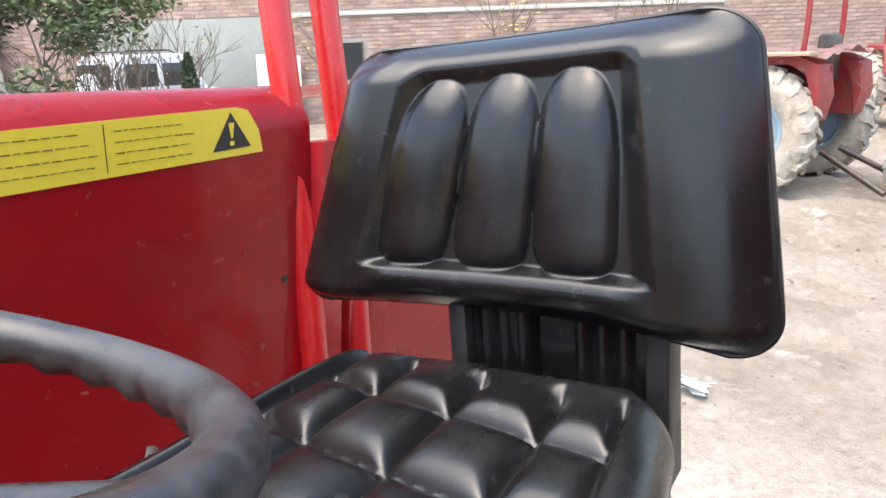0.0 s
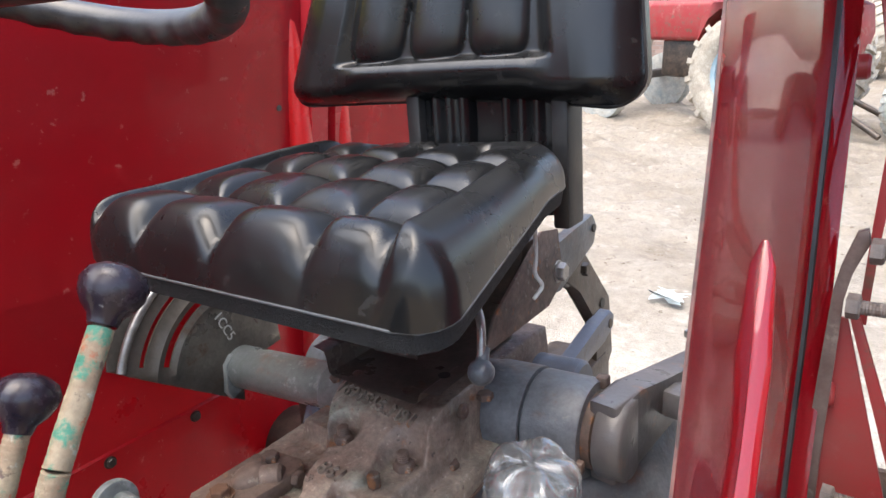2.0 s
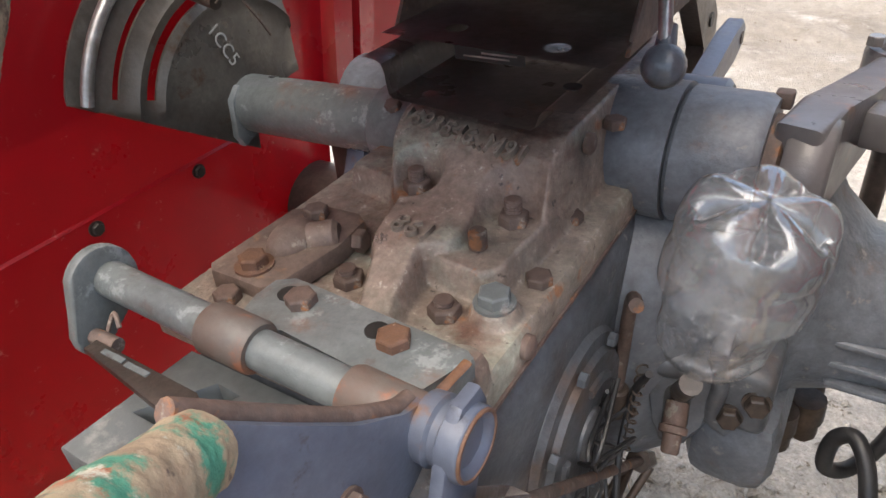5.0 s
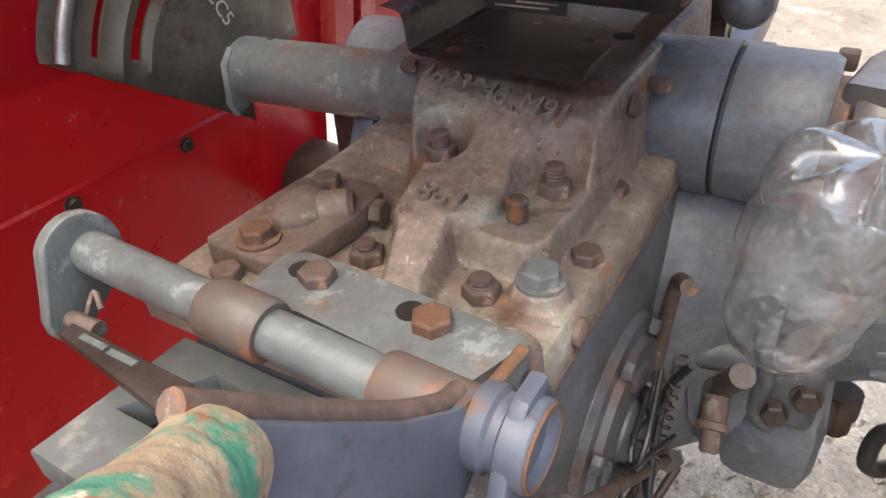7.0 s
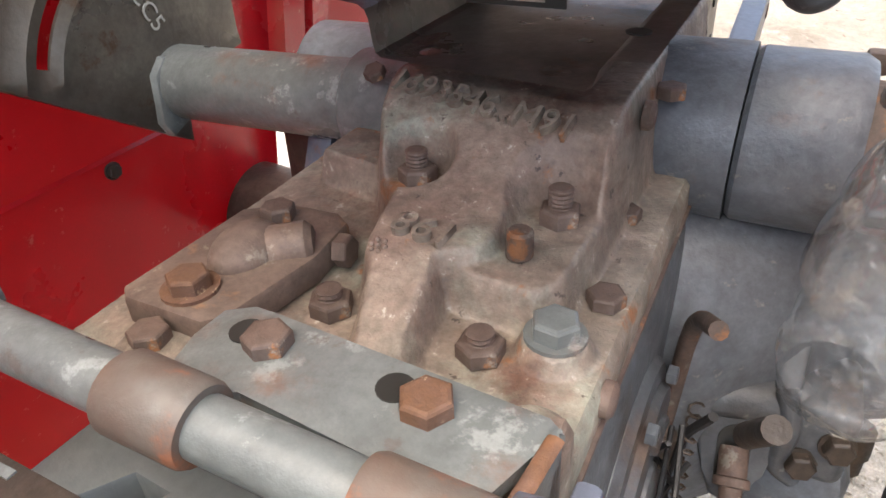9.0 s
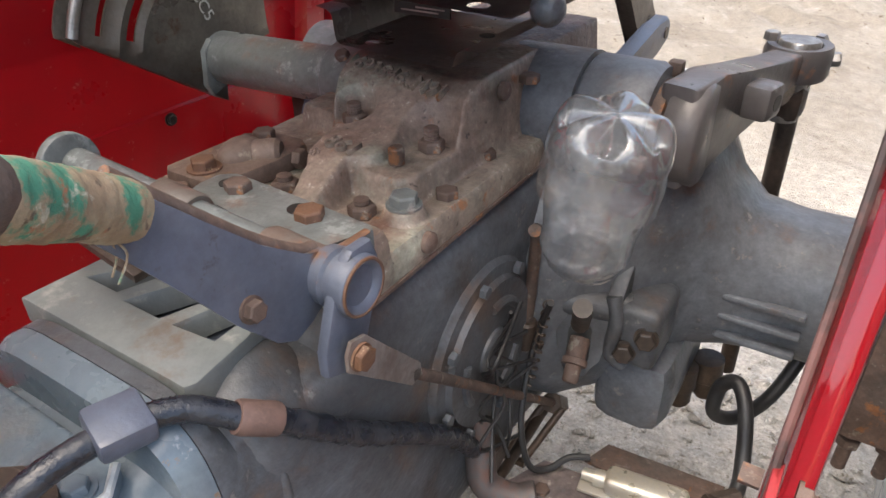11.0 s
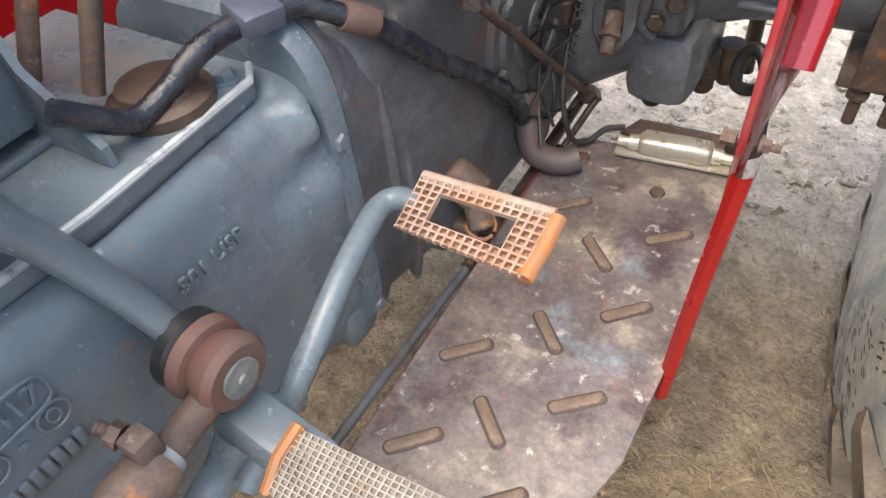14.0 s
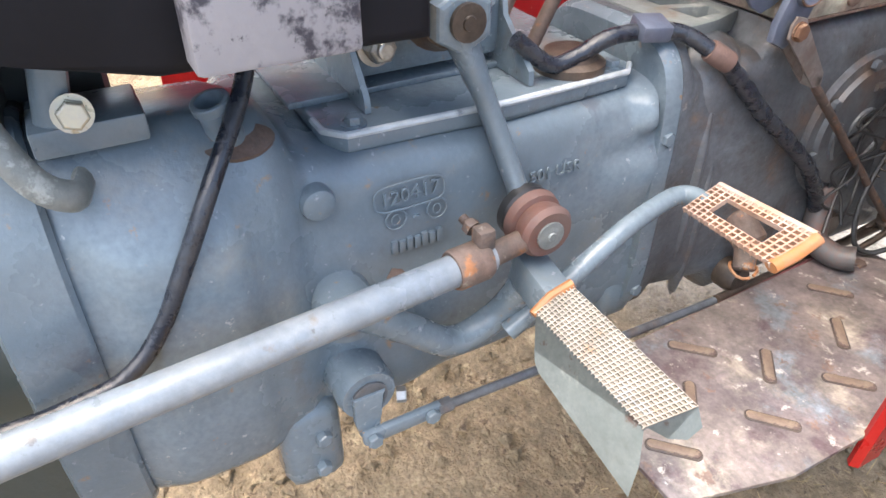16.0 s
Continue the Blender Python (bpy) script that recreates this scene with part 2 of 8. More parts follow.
def blend_materials(name, a, b, lo, hi):
    """Material a where the object's y is above hi, b below lo, with a ragged border."""
    m = b.copy()
    m.name = name
    t = m.node_tree
    out_b = t.nodes["Principled BSDF"].inputs["Base Color"].links[0].from_socket
    made = {}
    for n in a.node_tree.nodes:
        if n.bl_idname in ("ShaderNodeBsdfPrincipled", "ShaderNodeOutputMaterial", "ShaderNodeBump"):
            continue
        k = t.nodes.new(n.bl_idname)
        made[n.name] = k
        if n.bl_idname == "ShaderNodeMix":
            k.data_type = n.data_type
        if n.bl_idname == "ShaderNodeMath":
            k.operation = n.operation
        if n.bl_idname == "ShaderNodeMapRange":
            k.interpolation_type = n.interpolation_type
        for i, s in enumerate(n.inputs):
            if s.type in ("VALUE", "RGBA", "VECTOR"):
                k.inputs[i].default_value = s.default_value
    for l in a.node_tree.links:
        if l.from_node.name in made and l.to_node.name in made:
            t.links.new(made[l.from_node.name].outputs[list(l.from_node.outputs).index(l.from_socket)], made[l.to_node.name].inputs[list(l.to_node.inputs).index(l.to_socket)])
    src = a.node_tree.nodes["Principled BSDF"].inputs["Base Color"].links[0]
    out_a = made[src.from_node.name].outputs[list(src.from_node.outputs).index(src.from_socket)]
    co, sep, nz, add, rng_ = (t.nodes.new("ShaderNode" + k) for k in ("TexCoord", "SeparateXYZ", "TexNoise", "Math", "MapRange"))
    nz.inputs["Scale"].default_value, nz.inputs["Detail"].default_value = 1.6, 8
    t.links.new(co.outputs["Object"], sep.inputs[0])
    t.links.new(co.outputs["Object"], nz.inputs["Vector"])
    add.operation = "ADD"
    t.links.new(sep.outputs["Y"], add.inputs[0])
    t.links.new(nz.outputs["Fac"], add.inputs[1])
    rng_.inputs["From Min"].default_value, rng_.inputs["From Max"].default_value = lo + 0.5, hi + 0.5
    t.links.new(add.outputs[0], rng_.inputs["Value"])
    x = t.nodes.new("ShaderNodeMix")
    x.data_type = "RGBA"
    t.links.new(rng_.outputs["Result"], x.inputs["Factor"])
    t.links.new(out_b, x.inputs["A"])
    t.links.new(out_a, x.inputs["B"])
    t.links.new(x.outputs["Result"], t.nodes["Principled BSDF"].inputs["Base Color"])
    return m


# pale gravel, its colour raised further to offset the shade beside the tractor
PALE_LIFTED = mat("brightened_pale_gravel", (0.57, 0.53, 0.465), 0.92, second=(0.46, 0.42, 0.36), amount=0.6, scale=3, fine=110, bump=1.0, spec=0.2, layers=[((0.66, 0.63, 0.57), 0.2, 14), ((0.17, 0.14, 0.10), 0.1, 40)], mottle=0.28, bdist=0.012)
EARTH = blend_materials("yard_earth", MUD, blend_materials("soil_and_gravel", PALE_LIFTED, SOIL, -0.1, 0.95), 1.0, 2.6)


# ---- mesh helpers ----
def bm_box(bm, lo, hi, m=None, bevel=0.0, seg=2):
    lo, hi = Vector(lo), Vector(hi)
    r = bmesh.ops.create_cube(bm, size=1.0)
    vs = r["verts"]
    mid, size = (lo + hi) / 2, hi - lo
    for v in vs:
        v.co = Vector((v.co.x * size.x, v.co.y * size.y, v.co.z * size.z)) + mid
    if bevel:
        es = list({e for v in vs for e in v.link_edges})
        out = bmesh.ops.bevel(bm, geom=es, offset=bevel, segments=seg, affect="EDGES", profile=0.5)
        vs = list({v for f in out["faces"] for v in f.verts} | {v for v in vs if v.is_valid})
    if m is not None:
        bmesh.ops.transform(bm, matrix=m, verts=vs)
    return bm


def axis_frame(a, b):
    d = (Vector(b) - Vector(a)).normalized()
    return d.to_track_quat("Z", "Y").to_matrix()


def bm_lathe(bm, a, b, profile, seg=24, caps=True):
    """Rings of (share of the way from a to b, radius)."""
    a, b = Vector(a), Vector(b)
    f = axis_frame(a, b)
    rings = []
    for s, r in profile:
        c = a.lerp(b, s)
        rings.append([bm.verts.new(c + f @ Vector((r * math.cos(u), r * math.sin(u), 0))) for u in (2 * math.pi * k / seg for k in range(seg))])
    for p, q in zip(rings, rings[1:]):
        for k in range(seg):
            bm.faces.new((p[k], p[(k + 1) % seg], q[(k + 1) % seg], q[k]))
    if caps:
        bm.faces.new(rings[0][::-1])
        bm.faces.new(rings[-1])
    return bm


def bm_cyl(bm, a, b, r, r2=None, seg=20, ease=0.0):
    r2 = r if r2 is None else r2
    length = (Vector(b) - Vector(a)).length
    e = min(0.45, ease / length) if ease else 0
    prof = [(0, r - ease), (e, r), (1 - e, r2), (1, r2 - ease)] if ease else [(0, r), (1, r2)]
    return bm_lathe(bm, a, b, prof, seg)


def smooth_line(points, n=8):
    """A Catmull-Rom line through the points."""
    p = [Vector(q) for q in points]
    p = [2 * p[0] - p[1]] + p + [2 * p[-1] - p[-2]]
    out = []
    for i in range(1, len(p) - 2):
        for k in range(n):
            t = k / n
            out.append(0.5 * (2 * p[i] + (p[i + 1] - p[i - 1]) * t + (2 * p[i - 1] - 5 * p[i] + 4 * p[i + 1] - p[i + 2]) * t * t
                              + (3 * p[i] - p[i - 1] - 3 * p[i + 1] + p[i + 2]) * t ** 3))
    return out + [p[-2]]


def bm_tube(bm, points, r, seg=12, closed=False, radii=None, flat=1.0):
    """A swept tube; radii may vary; flat squeezes it across."""
    pts = [Vector(q) for q in points]
    n = len(pts)
    side = None
    rings = []
    for i, c in enumerate(pts):
        d = (pts[(i + 1) % n] - pts[i - 1]) if closed else (pts[min(i + 1, n - 1)] - pts[max(i - 1, 0)])
        d.normalize()
        if side is None:
            side = d.orthogonal().normalized() if abs(d.z) > 0.95 else d.cross(Vector((0, 0, 1))).normalized()
        side = (side - d * side.dot(d)).normalized()
        up = d.cross(side)
        rad = radii[i] if radii else r
        rings.append([bm.verts.new(c + rad * (math.cos(u) * side + flat * math.sin(u) * up)) for u in (2 * math.pi * k / seg for k in range(seg))])
    pairs = list(zip(rings, rings[1:])) + ([(rings[-1], rings[0])] if closed else [])
    for p, q in pairs:
        for k in range(seg):
            bm.faces.new((p[k], q[k], q[(k + 1) % seg], p[(k + 1) % seg]))
    if not closed:
        bm.faces.new(rings[0])
        bm.faces.new(rings[-1][::-1])
    return bm


def bm_prism(bm, outline, m, depth, bevel=0.0, seg=2):
    """An outline in the plane of m's x and y, raised by depth along m's z."""
    low = [bm.verts.new((x, y, 0)) for x, y in outline]
    high = [bm.verts.new((x, y, depth)) for x, y in outline]
    n = len(outline)
    faces = [bm.faces.new(low[::-1]), bm.faces.new(high)]
    faces += [bm.faces.new((low[k], low[(k + 1) % n], high[(k + 1) % n], high[k])) for k in range(n)]
    vs = low + high
    if bevel:
        es = list({e for f in faces[:2] for e in f.edges})
        out = bmesh.ops.bevel(bm, geom=es, offset=bevel, segments=seg, affect="EDGES", profile=0.5)
        vs = list({v for f in out["faces"] for v in f.verts} | {v for v in vs if v.is_valid})
        seen = set(vs)
        stack = list(vs)
        while stack:
            v = stack.pop()
            for e in v.link_edges:
                o = e.other_vert(v)
                if o not in seen:
                    seen.add(o)
                    stack.append(o)
        vs = list(seen)
    bmesh.ops.transform(bm, matrix=m, verts=vs)
    return bm


def bm_ball(bm, c, rx, ry=None, rz=None, seg=16, m=None):
    r = bmesh.ops.create_uvsphere(bm, u_segments=seg, v_segments=max(6, seg // 2), radius=1.0)
    for v in r["verts"]:
        p = Vector((v.co.x * rx, v.co.y * (ry or rx), v.co.z * (rz or rx)))
        v.co = (m @ p if m else p) + Vector(c)
    return bm


def basis(origin, z, x=(1, 0, 0)):
    """A pose whose z points along z and whose x lies as near to x as it can."""
    z, x = Vector(z).normalized(), Vector(x)
    x = (x - z * x.dot(z)).normalized()
    y = z.cross(x)
    m = Matrix((x, y, z)).transposed().to_4x4()
    m.translation = Vector(origin)
    return m


def B():
    return bmesh.new()


def part(name, bm, material, parent=None, label="", smooth=40):
    bmesh.ops.recalc_face_normals(bm, faces=bm.faces)
    me = bpy.data.meshes.new(name)
    bm.to_mesh(me)
    bm.free()
    me.materials.append(material)
    if smooth:
        me.shade_smooth()
        me.set_sharp_from_angle(angle=radians(smooth))
    ob = new(name, me)
    if parent:
        ob.parent = parent
    if label:
        ob["label"] = label
    return ob


# ---- the tractor stands a little tilted on the yard ----
LEVEL = Matrix.Identity(4)
standing = {"m": LEVEL}


def put(ob):
    ob.matrix_basis = standing["m"]
    return ob


def thing(name, label, category, group="", kind=""):
    return tagged(put(new(name)), label, category, group, kind)


def whole(name, bm, material, label, category, group="", kind="", smooth=40):
    return tagged(put(part(name, bm, material, smooth=smooth)), label, category, group, kind)


bolt_meshes = {}


def bolt(parent, p, way=(0, 0, 1), r=0.0095, h=0.008, material=None, washer=0.0, stud=0.0, spin=0.0, name="bolt"):
    """A hexagon head with an optional washer and stud end, r: half its width over corners."""
    key = (round(r, 4), round(h, 4), round(washer, 4), round(stud, 4), (material or RUSTY).name)
    if key not in bolt_meshes:
        bm = B()
        z0 = 0.0
        if washer:
            bm_cyl(bm, (0, 0, 0), (0, 0, 0.0025), washer, seg=20)
            z0 = 0.0025
        bm_lathe(bm, (0, 0, z0), (0, 0, z0 + h), [(0, r), (0.8, r), (0.94, r * 0.93), (1, r * 0.8)], seg=6)
        if stud:
            turns = max(3, int(stud / 0.0016))
            bm_lathe(bm, (0, 0, z0 + h), (0, 0, z0 + h + stud), [(0, r * 0.56)] + [(0.9 * (i + 0.5) / turns, r * (0.58 if i % 2 else 0.52)) for i in range(turns)] + [(0.93, r * 0.56), (1, r * 0.44)], seg=14)
        bmesh.ops.recalc_face_normals(bm, faces=bm.faces)
        me = bpy.data.meshes.new("bolt")
        bm.to_mesh(me)
        bm.free()
        me.materials.append(material or RUSTY)
        bolt_meshes[key] = me
    ob = new(name, bolt_meshes[key])
    ob.parent = parent
    ob.matrix_basis = basis(p, way, (1, 0.3, 0.1)) @ pose(0, 0, 0, 0, 0, spin)
    return ob


def lettering(s, size, depth, m, material, parent, name="lettering", label=""):
    cu = bpy.data.curves.new("lettering", "FONT")
    cu.body, cu.size, cu.extrude, cu.align_x, cu.align_y, cu.resolution_u = s, size, depth, "CENTER", "CENTER", 3
    tmp = bpy.data.objects.new("lettering", cu)
    me = bpy.data.meshes.new_from_object(tmp)
    bpy.data.objects.remove(tmp)
    me.materials.clear()
    me.materials.append(material)
    ob = new(name, me)
    ob.parent = parent
    ob.matrix_basis = m
    if label:
        ob["label"] = label
    return ob


# ---- yard: one sheet of trodden mud to the horizon ----
def yard_height(x, y):
    far = min(1.0, max(0.0, (y - 2.3) / 1.5)) * min(1.0, max(0.0, (12.0 - y) / 3.0))
    p = Vector((x, y, 0.0))
    rut = noise.noise(Vector((x * 0.7 + 3, y * 2.1, 4.0)))
    crumbs = noise.fractal(p * 5.0, 0.9, 2.1, 4)
    h = 0.012 * noise.noise(p * 1.3) + 0.010 * crumbs + 0.004 * noise.noise(p * 21)
    q = p + 0.35 * Vector((noise.noise(p * 0.9), noise.noise(p * 0.9 + Vector((7, 3, 1))), 0))
    ridge = 1 - abs(noise.noise(Vector((q.x * 1.1, q.y * 3.0, 9.0)))) * 2.2
    clod = max(0.0, noise.noise(Vector((q.x * 3.2, q.y * 6.5, 2.0))))
    h += far * (0.05 * rut + 0.05 * max(0.0, ridge) ** 2 + 0.055 * clod + 0.022 * crumbs)
    return h


def spread(lo, hi, a, b, fine, coarse):
    """Steps that are fine between a and b and widen towards lo and hi."""
    out, v, s = [], a, fine
    while v < b:
        out.append(v)
        v += fine
    s = fine
    while v < hi:
        out.append(v)
        s = min(coarse, s * 1.25)
        v += s
    out.append(hi)
    v, s, left = a, fine, []
    while v > lo:
        s = min(coarse, s * 1.25)
        v -= s
        left.append(max(v, lo))
    return left[::-1] + out


xs, ys = spread(-400, 400, -3.2, 1.6, 0.035, 60), spread(-400, 400, -1.6, 9.0, 0.035, 60)
bm = B()
grid = [[bm.verts.new((x, y, yard_height(x, y) if abs(x) < 30 and -20 < y < 30 else 0.0)) for y in ys] for x in xs]
for a, b in zip(grid, grid[1:]):
    for k in range(len(ys) - 1):
        bm.faces.new((a[k], b[k], b[k + 1], a[k + 1]))
whole("ground", bm, EARTH, "pale trodden mud of an open yard with ruts", "ground", kind="structure", smooth=0)
scene.objects["ground"].data.shade_smooth()

# loose stones and clods beside the tractor
rng = random.Random(4)
bm = B()
for k in range(9500):
    x, y = rng.uniform(-0.7, 1.3), rng.uniform(-2.2, 1.7)
    r = rng.choice((0.003, 0.003, 0.004, 0.004, 0.005, 0.006, 0.009, 0.012, 0.003, 0.004, 0.003, 0.016)) * rng.uniform(0.7, 1.3)
    c = Vector((x, y, yard_height(x, y) + r * 0.3))
    v = [bm.verts.new(c + r * Vector((rng.uniform(0.6, 1.4) * dx + rng.uniform(-0.5, 0.5), rng.uniform(0.6, 1.4) * dy + rng.uniform(-0.5, 0.5), rng.uniform(0.5, 0.9) * dz)))
         for dx, dy, dz in ((1, 0, 0), (0, 1, 0), (-1, 0, 0), (0, -1, 0), (0, 0, 1), (0, 0, -1))]
    for a, b, d in ((0, 1, 4), (1, 2, 4), (2, 3, 4), (3, 0, 4), (1, 0, 5), (2, 1, 5), (3, 2, 5), (0, 3, 5)):
        bm.faces.new((v[a], v[b], v[d]))
whole("gravel", bm, EARTH, "small stones and dry clods scattered on mud", "gravel", kind="stuff", smooth=0)

STRAW = mat("dry_straw", (0.40, 0.30, 0.16), 0.8, second=(0.26, 0.18, 0.09), scale=20, fine=80, bump=0, mottle=0.3)
bm = B()
for k in range(900):
    x, y, a, ln = rng.uniform(0.05, 1.1), rng.uniform(-1.6, 0.4), rng.uniform(0, 3.14), rng.uniform(0.01, 0.045)
    d = Vector((math.cos(a), math.sin(a), rng.uniform(-0.1, 0.1))) * ln
    c = Vector((x, y, yard_height(x, y) + 0.005))
    bm_tube(bm, [c - d / 2, c + d / 2 + Vector((0, 0, 0.003))], 0.0009, 4)
for c, a, ln in ((Vector((0.60, -0.12, 0)), 2.2, 0.22), (Vector((0.52, -0.42, 0)), 0.4, 0.12), (Vector((0.66, 0.12, 0)), 1.4, 0.1)):
    d = Vector((math.cos(a), math.sin(a), 0)) * ln
    bm_tube(bm, [Vector((q.x, q.y, yard_height(q.x, q.y) + 0.006)) for q in (c - d / 2, c - d / 6 + Vector((0.004, 0.002, 0)), c + d / 6, c + d / 2)], 0.0016, 5)
whole("straw", bm, STRAW, "short bits of dry straw on the soil", "straw", kind="stuff", smooth=0)

# crumpled scrap of paper
bm = B()
for k in range(7):
    a = [Vector((rng.uniform(-0.11, 0.11) - 0.36, rng.uniform(-0.07, 0.07) + 2.57, 0.03 + rng.uniform(0, 0.035))) for _ in range(4)]
    v = [bm.verts.new(p) for p in sorted(a, key=lambda p: math.atan2(p.y - 2.57, p.x + 0.36))]
    bm.faces.new(v)
bmesh.ops.solidify(bm, geom=bm.faces[:], thickness=0.002)
PAPER = mat("scrap_paper", (0.62, 0.68, 0.68), 0.8, second=(0.5, 0.55, 0.55), scale=20, fine=80, bump=0.2)
whole("paper_scrap", bm, PAPER, "crumpled pale paper scrap lying in the mud", "litter")
# ================= the tractor =================
standing["m"] = TRACTOR

def step(a, b, v):
    t = min(1.0, max(0.0, (v - a) / (b - a)))
    return t * t * (3 - 2 * t)


# ---- gearbox and bell housing ----
gear = thing("gearbox", "grey painted cast iron tractor gearbox with bell housing", "gearbox")


def section_loft(bm, rings):
    """Rings of (y, cx, cz, half width, half height, squareness), joined along y."""
    loops = []
    n = 48
    for y, cx, cz, a, b, p in rings:
        loop = []
        for k in range(n):
            u = 2 * math.pi * k / n
            c, s = math.cos(u), math.sin(u)
            loop.append(bm.verts.new((cx + a * math.copysign(abs(c) ** (2 / p), c), y, cz + b * math.copysign(abs(s) ** (2 / p), s))))
        loops.append(loop)
    for p, q in zip(loops, loops[1:]):
        for k in range(n):
            bm.faces.new((p[k], p[(k + 1) % n], q[(k + 1) % n], q[k]))
    bm.faces.new(loops[0][::-1])
    bm.faces.new(loops[-1])


def gear_relief(y, z):
    """How far the casting bulges out of the left side."""
    def hump(cy, cz, sy, sz, h, p=2.0):
        return h * math.exp(-(abs((y - cy) / sy) ** p + abs((z - cz) / sz) ** p))
    r = hump(-1.035, 0.66, 0.07, 0.115, 0.026, 5) + hump(-1.04, 0.47, 0.07, 0.075, 0.022, 5) + hump(-0.945, 0.58, 0.02, 0.16, 0.006, 4)
    t = (z - 0.645) - 0.3 * (y + 0.465)
    r += 0.024 * math.exp(-abs(t / 0.03) ** 3) * math.exp(-abs((y + 0.475) / 0.05) ** 4)
    r += hump(-0.452, 0.735, 0.015, 0.026, 0.016, 4) + hump(-0.475, 0.71, 0.02, 0.02, 0.005)
    r += hump(-0.83, 0.47, 0.07, 0.055, 0.022, 3) + hump(-0.88, 0.60, 0.05, 0.06, 0.012, 3)
    r -= hump(-0.70, 0.53, 0.10, 0.05, 0.006) + hump(-0.57, 0.53, 0.06, 0.05, 0.004)
    return r + 0.0022 * noise.noise(Vector((y * 14, z * 14, 1))) + 0.0008 * noise.noise(Vector((y * 60, z * 60, 5)))


def droop(bm):
    """The bell housing falls away on its far side, over the crown."""
    for v in bm.verts:
        x, y, z = v.co
        if y < -0.9 and z > 0.7:
            v.co.z -= 0.30 * max(0.0, 0.045 - x) * step(0.70, 0.83, z) * (1 - step(-0.935, -0.905, y))


def fine_loft(bm, rings, pitch, n, relief):
    """A loft with many rings between the given ones, its left side raised by relief."""
    loops = []
    for r0, r1 in zip(rings, rings[1:]):
        k = max(1, int(abs(r1[0] - r0[0]) / pitch))
        for i in range(k + (r1 == rings[-1])):
            y, cx, cz, a, b, p = (u + (v - u) * i / k for u, v in zip(r0, r1))
            loop = []
            for j in range(n):
                u = 2 * math.pi * j / n
                c, s = math.cos(u), math.sin(u)
                x, z = cx + a * math.copysign(abs(c) ** (2 / p), c), cz + b * math.copysign(abs(s) ** (2 / p), s)
                loop.append(bm.verts.new((x + relief(y, z) * step(0.02, 0.07, x), y, z)))
            loops.append(loop)
    for p, q in zip(loops, loops[1:]):
        for k in range(n):
            bm.faces.new((p[k], p[(k + 1) % n], q[(k + 1) % n], q[k]))
    bm.faces.new(loops[0][::-1])
    bm.faces.new(loops[-1])


bm = B()
fine_loft(bm, [(-0.435, -0.037, 0.585, 0.124, 0.185, 7), (-0.47, -0.043, 0.582, 0.124, 0.178, 8), (-0.85, -0.075, 0.582, 0.158, 0.18, 8),
               (-0.905, -0.085, 0.59, 0.169, 0.19, 7), (-0.918, -0.085, 0.60, 0.176, 0.215, 5), (-0.935, -0.085, 0.605, 0.186, 0.235, 4.4), (-0.955, -0.085, 0.605, 0.190, 0.243, 4),
               (-1.11, -0.085, 0.605, 0.195, 0.248, 3.6), (-1.125, -0.085, 0.605, 0.196, 0.25, 3.4)], 0.009, 150, gear_relief)
droop(bm)
bm_box(bm, (0.03, -0.47, 0.385), (0.085, -0.41, 0.46), bevel=0.015)
bm_box(bm, (0.04, -0.98, 0.32), (0.105, -0.90, 0.46), bevel=0.02)
part("body", bm, CASTGREY, gear, smooth=50)

bm = B()
section_loft(bm, [(-0.437, -0.036, 0.60, 0.135, 0.215, 5), (-0.425, -0.036, 0.60, 0.138, 0.222, 5), (-0.413, -0.036, 0.60, 0.138, 0.222, 5)])
part("rear_flange", bm, CASTGREY, gear)
bm = B()
section_loft(bm, [(-1.192, -0.085, 0.605, 0.200, 0.257, 3.4), (-1.187, -0.085, 0.605, 0.21, 0.267, 3.4), (-1.13, -0.085, 0.605, 0.205, 0.262, 3.4), (-1.125, -0.085, 0.605, 0.200, 0.257, 3.4)])
droop(bm)
part("front_flange", bm, CASTGREY, gear)
bm = B()
section_loft(bm, [(-1.9, -0.085, 0.62, 0.19, 0.26, 6), (-1.21, -0.085, 0.61, 0.19, 0.245, 5), (-1.193, -0.085, 0.605, 0.192, 0.25, 4)])
droop(bm)
bm_box(bm, (-0.27, -1.9, 0.74), (-0.06, -1.045, 0.99), bevel=0.02)
bm_box(bm, (-0.27, -1.9, 0.74), (0.06, -1.135, 0.99), bevel=0.02)
part("engine_block", bm, mat("engine_green_grey", (0.03, 0.042, 0.04), 0.5, second=(0.055, 0.066, 0.068), scale=7, fine=90, bump=0.25), gear, "greenish grey engine block")

for y, z, r in ((-0.895, 0.731, 0.019),):
    bm = B()
    bm_lathe(bm, (0.07, y, z), (0.094, y, z), [(0, r), (0.7, r), (0.92, r * 0.9), (1, r * 0.7)])
    part("plug", bm, CASTGREY, gear)
for y, z, r, x1 in ((-0.885, 0.605, 0.037, 0.128), (-0.878, 0.492, 0.036, 0.142)):
    bm = B()
    bm_lathe(bm, (0.05, y, z), (x1, y, z), [(0, r * 1.12), (0.4, r * 1.05), (0.5, r), (0.9, r), (1, r * 0.92)], seg=28)
    boss = part("shaft_boss", bm, CASTGREY, gear)
    bm = B()
    bm_lathe(bm, (x1 + 0.0005, y, z), (x1 + 0.004, y, z), [(0, r * 0.62), (0.8, r * 0.62), (1, r * 0.55)], seg=24)
    part("cap", bm, HOUSING, boss)
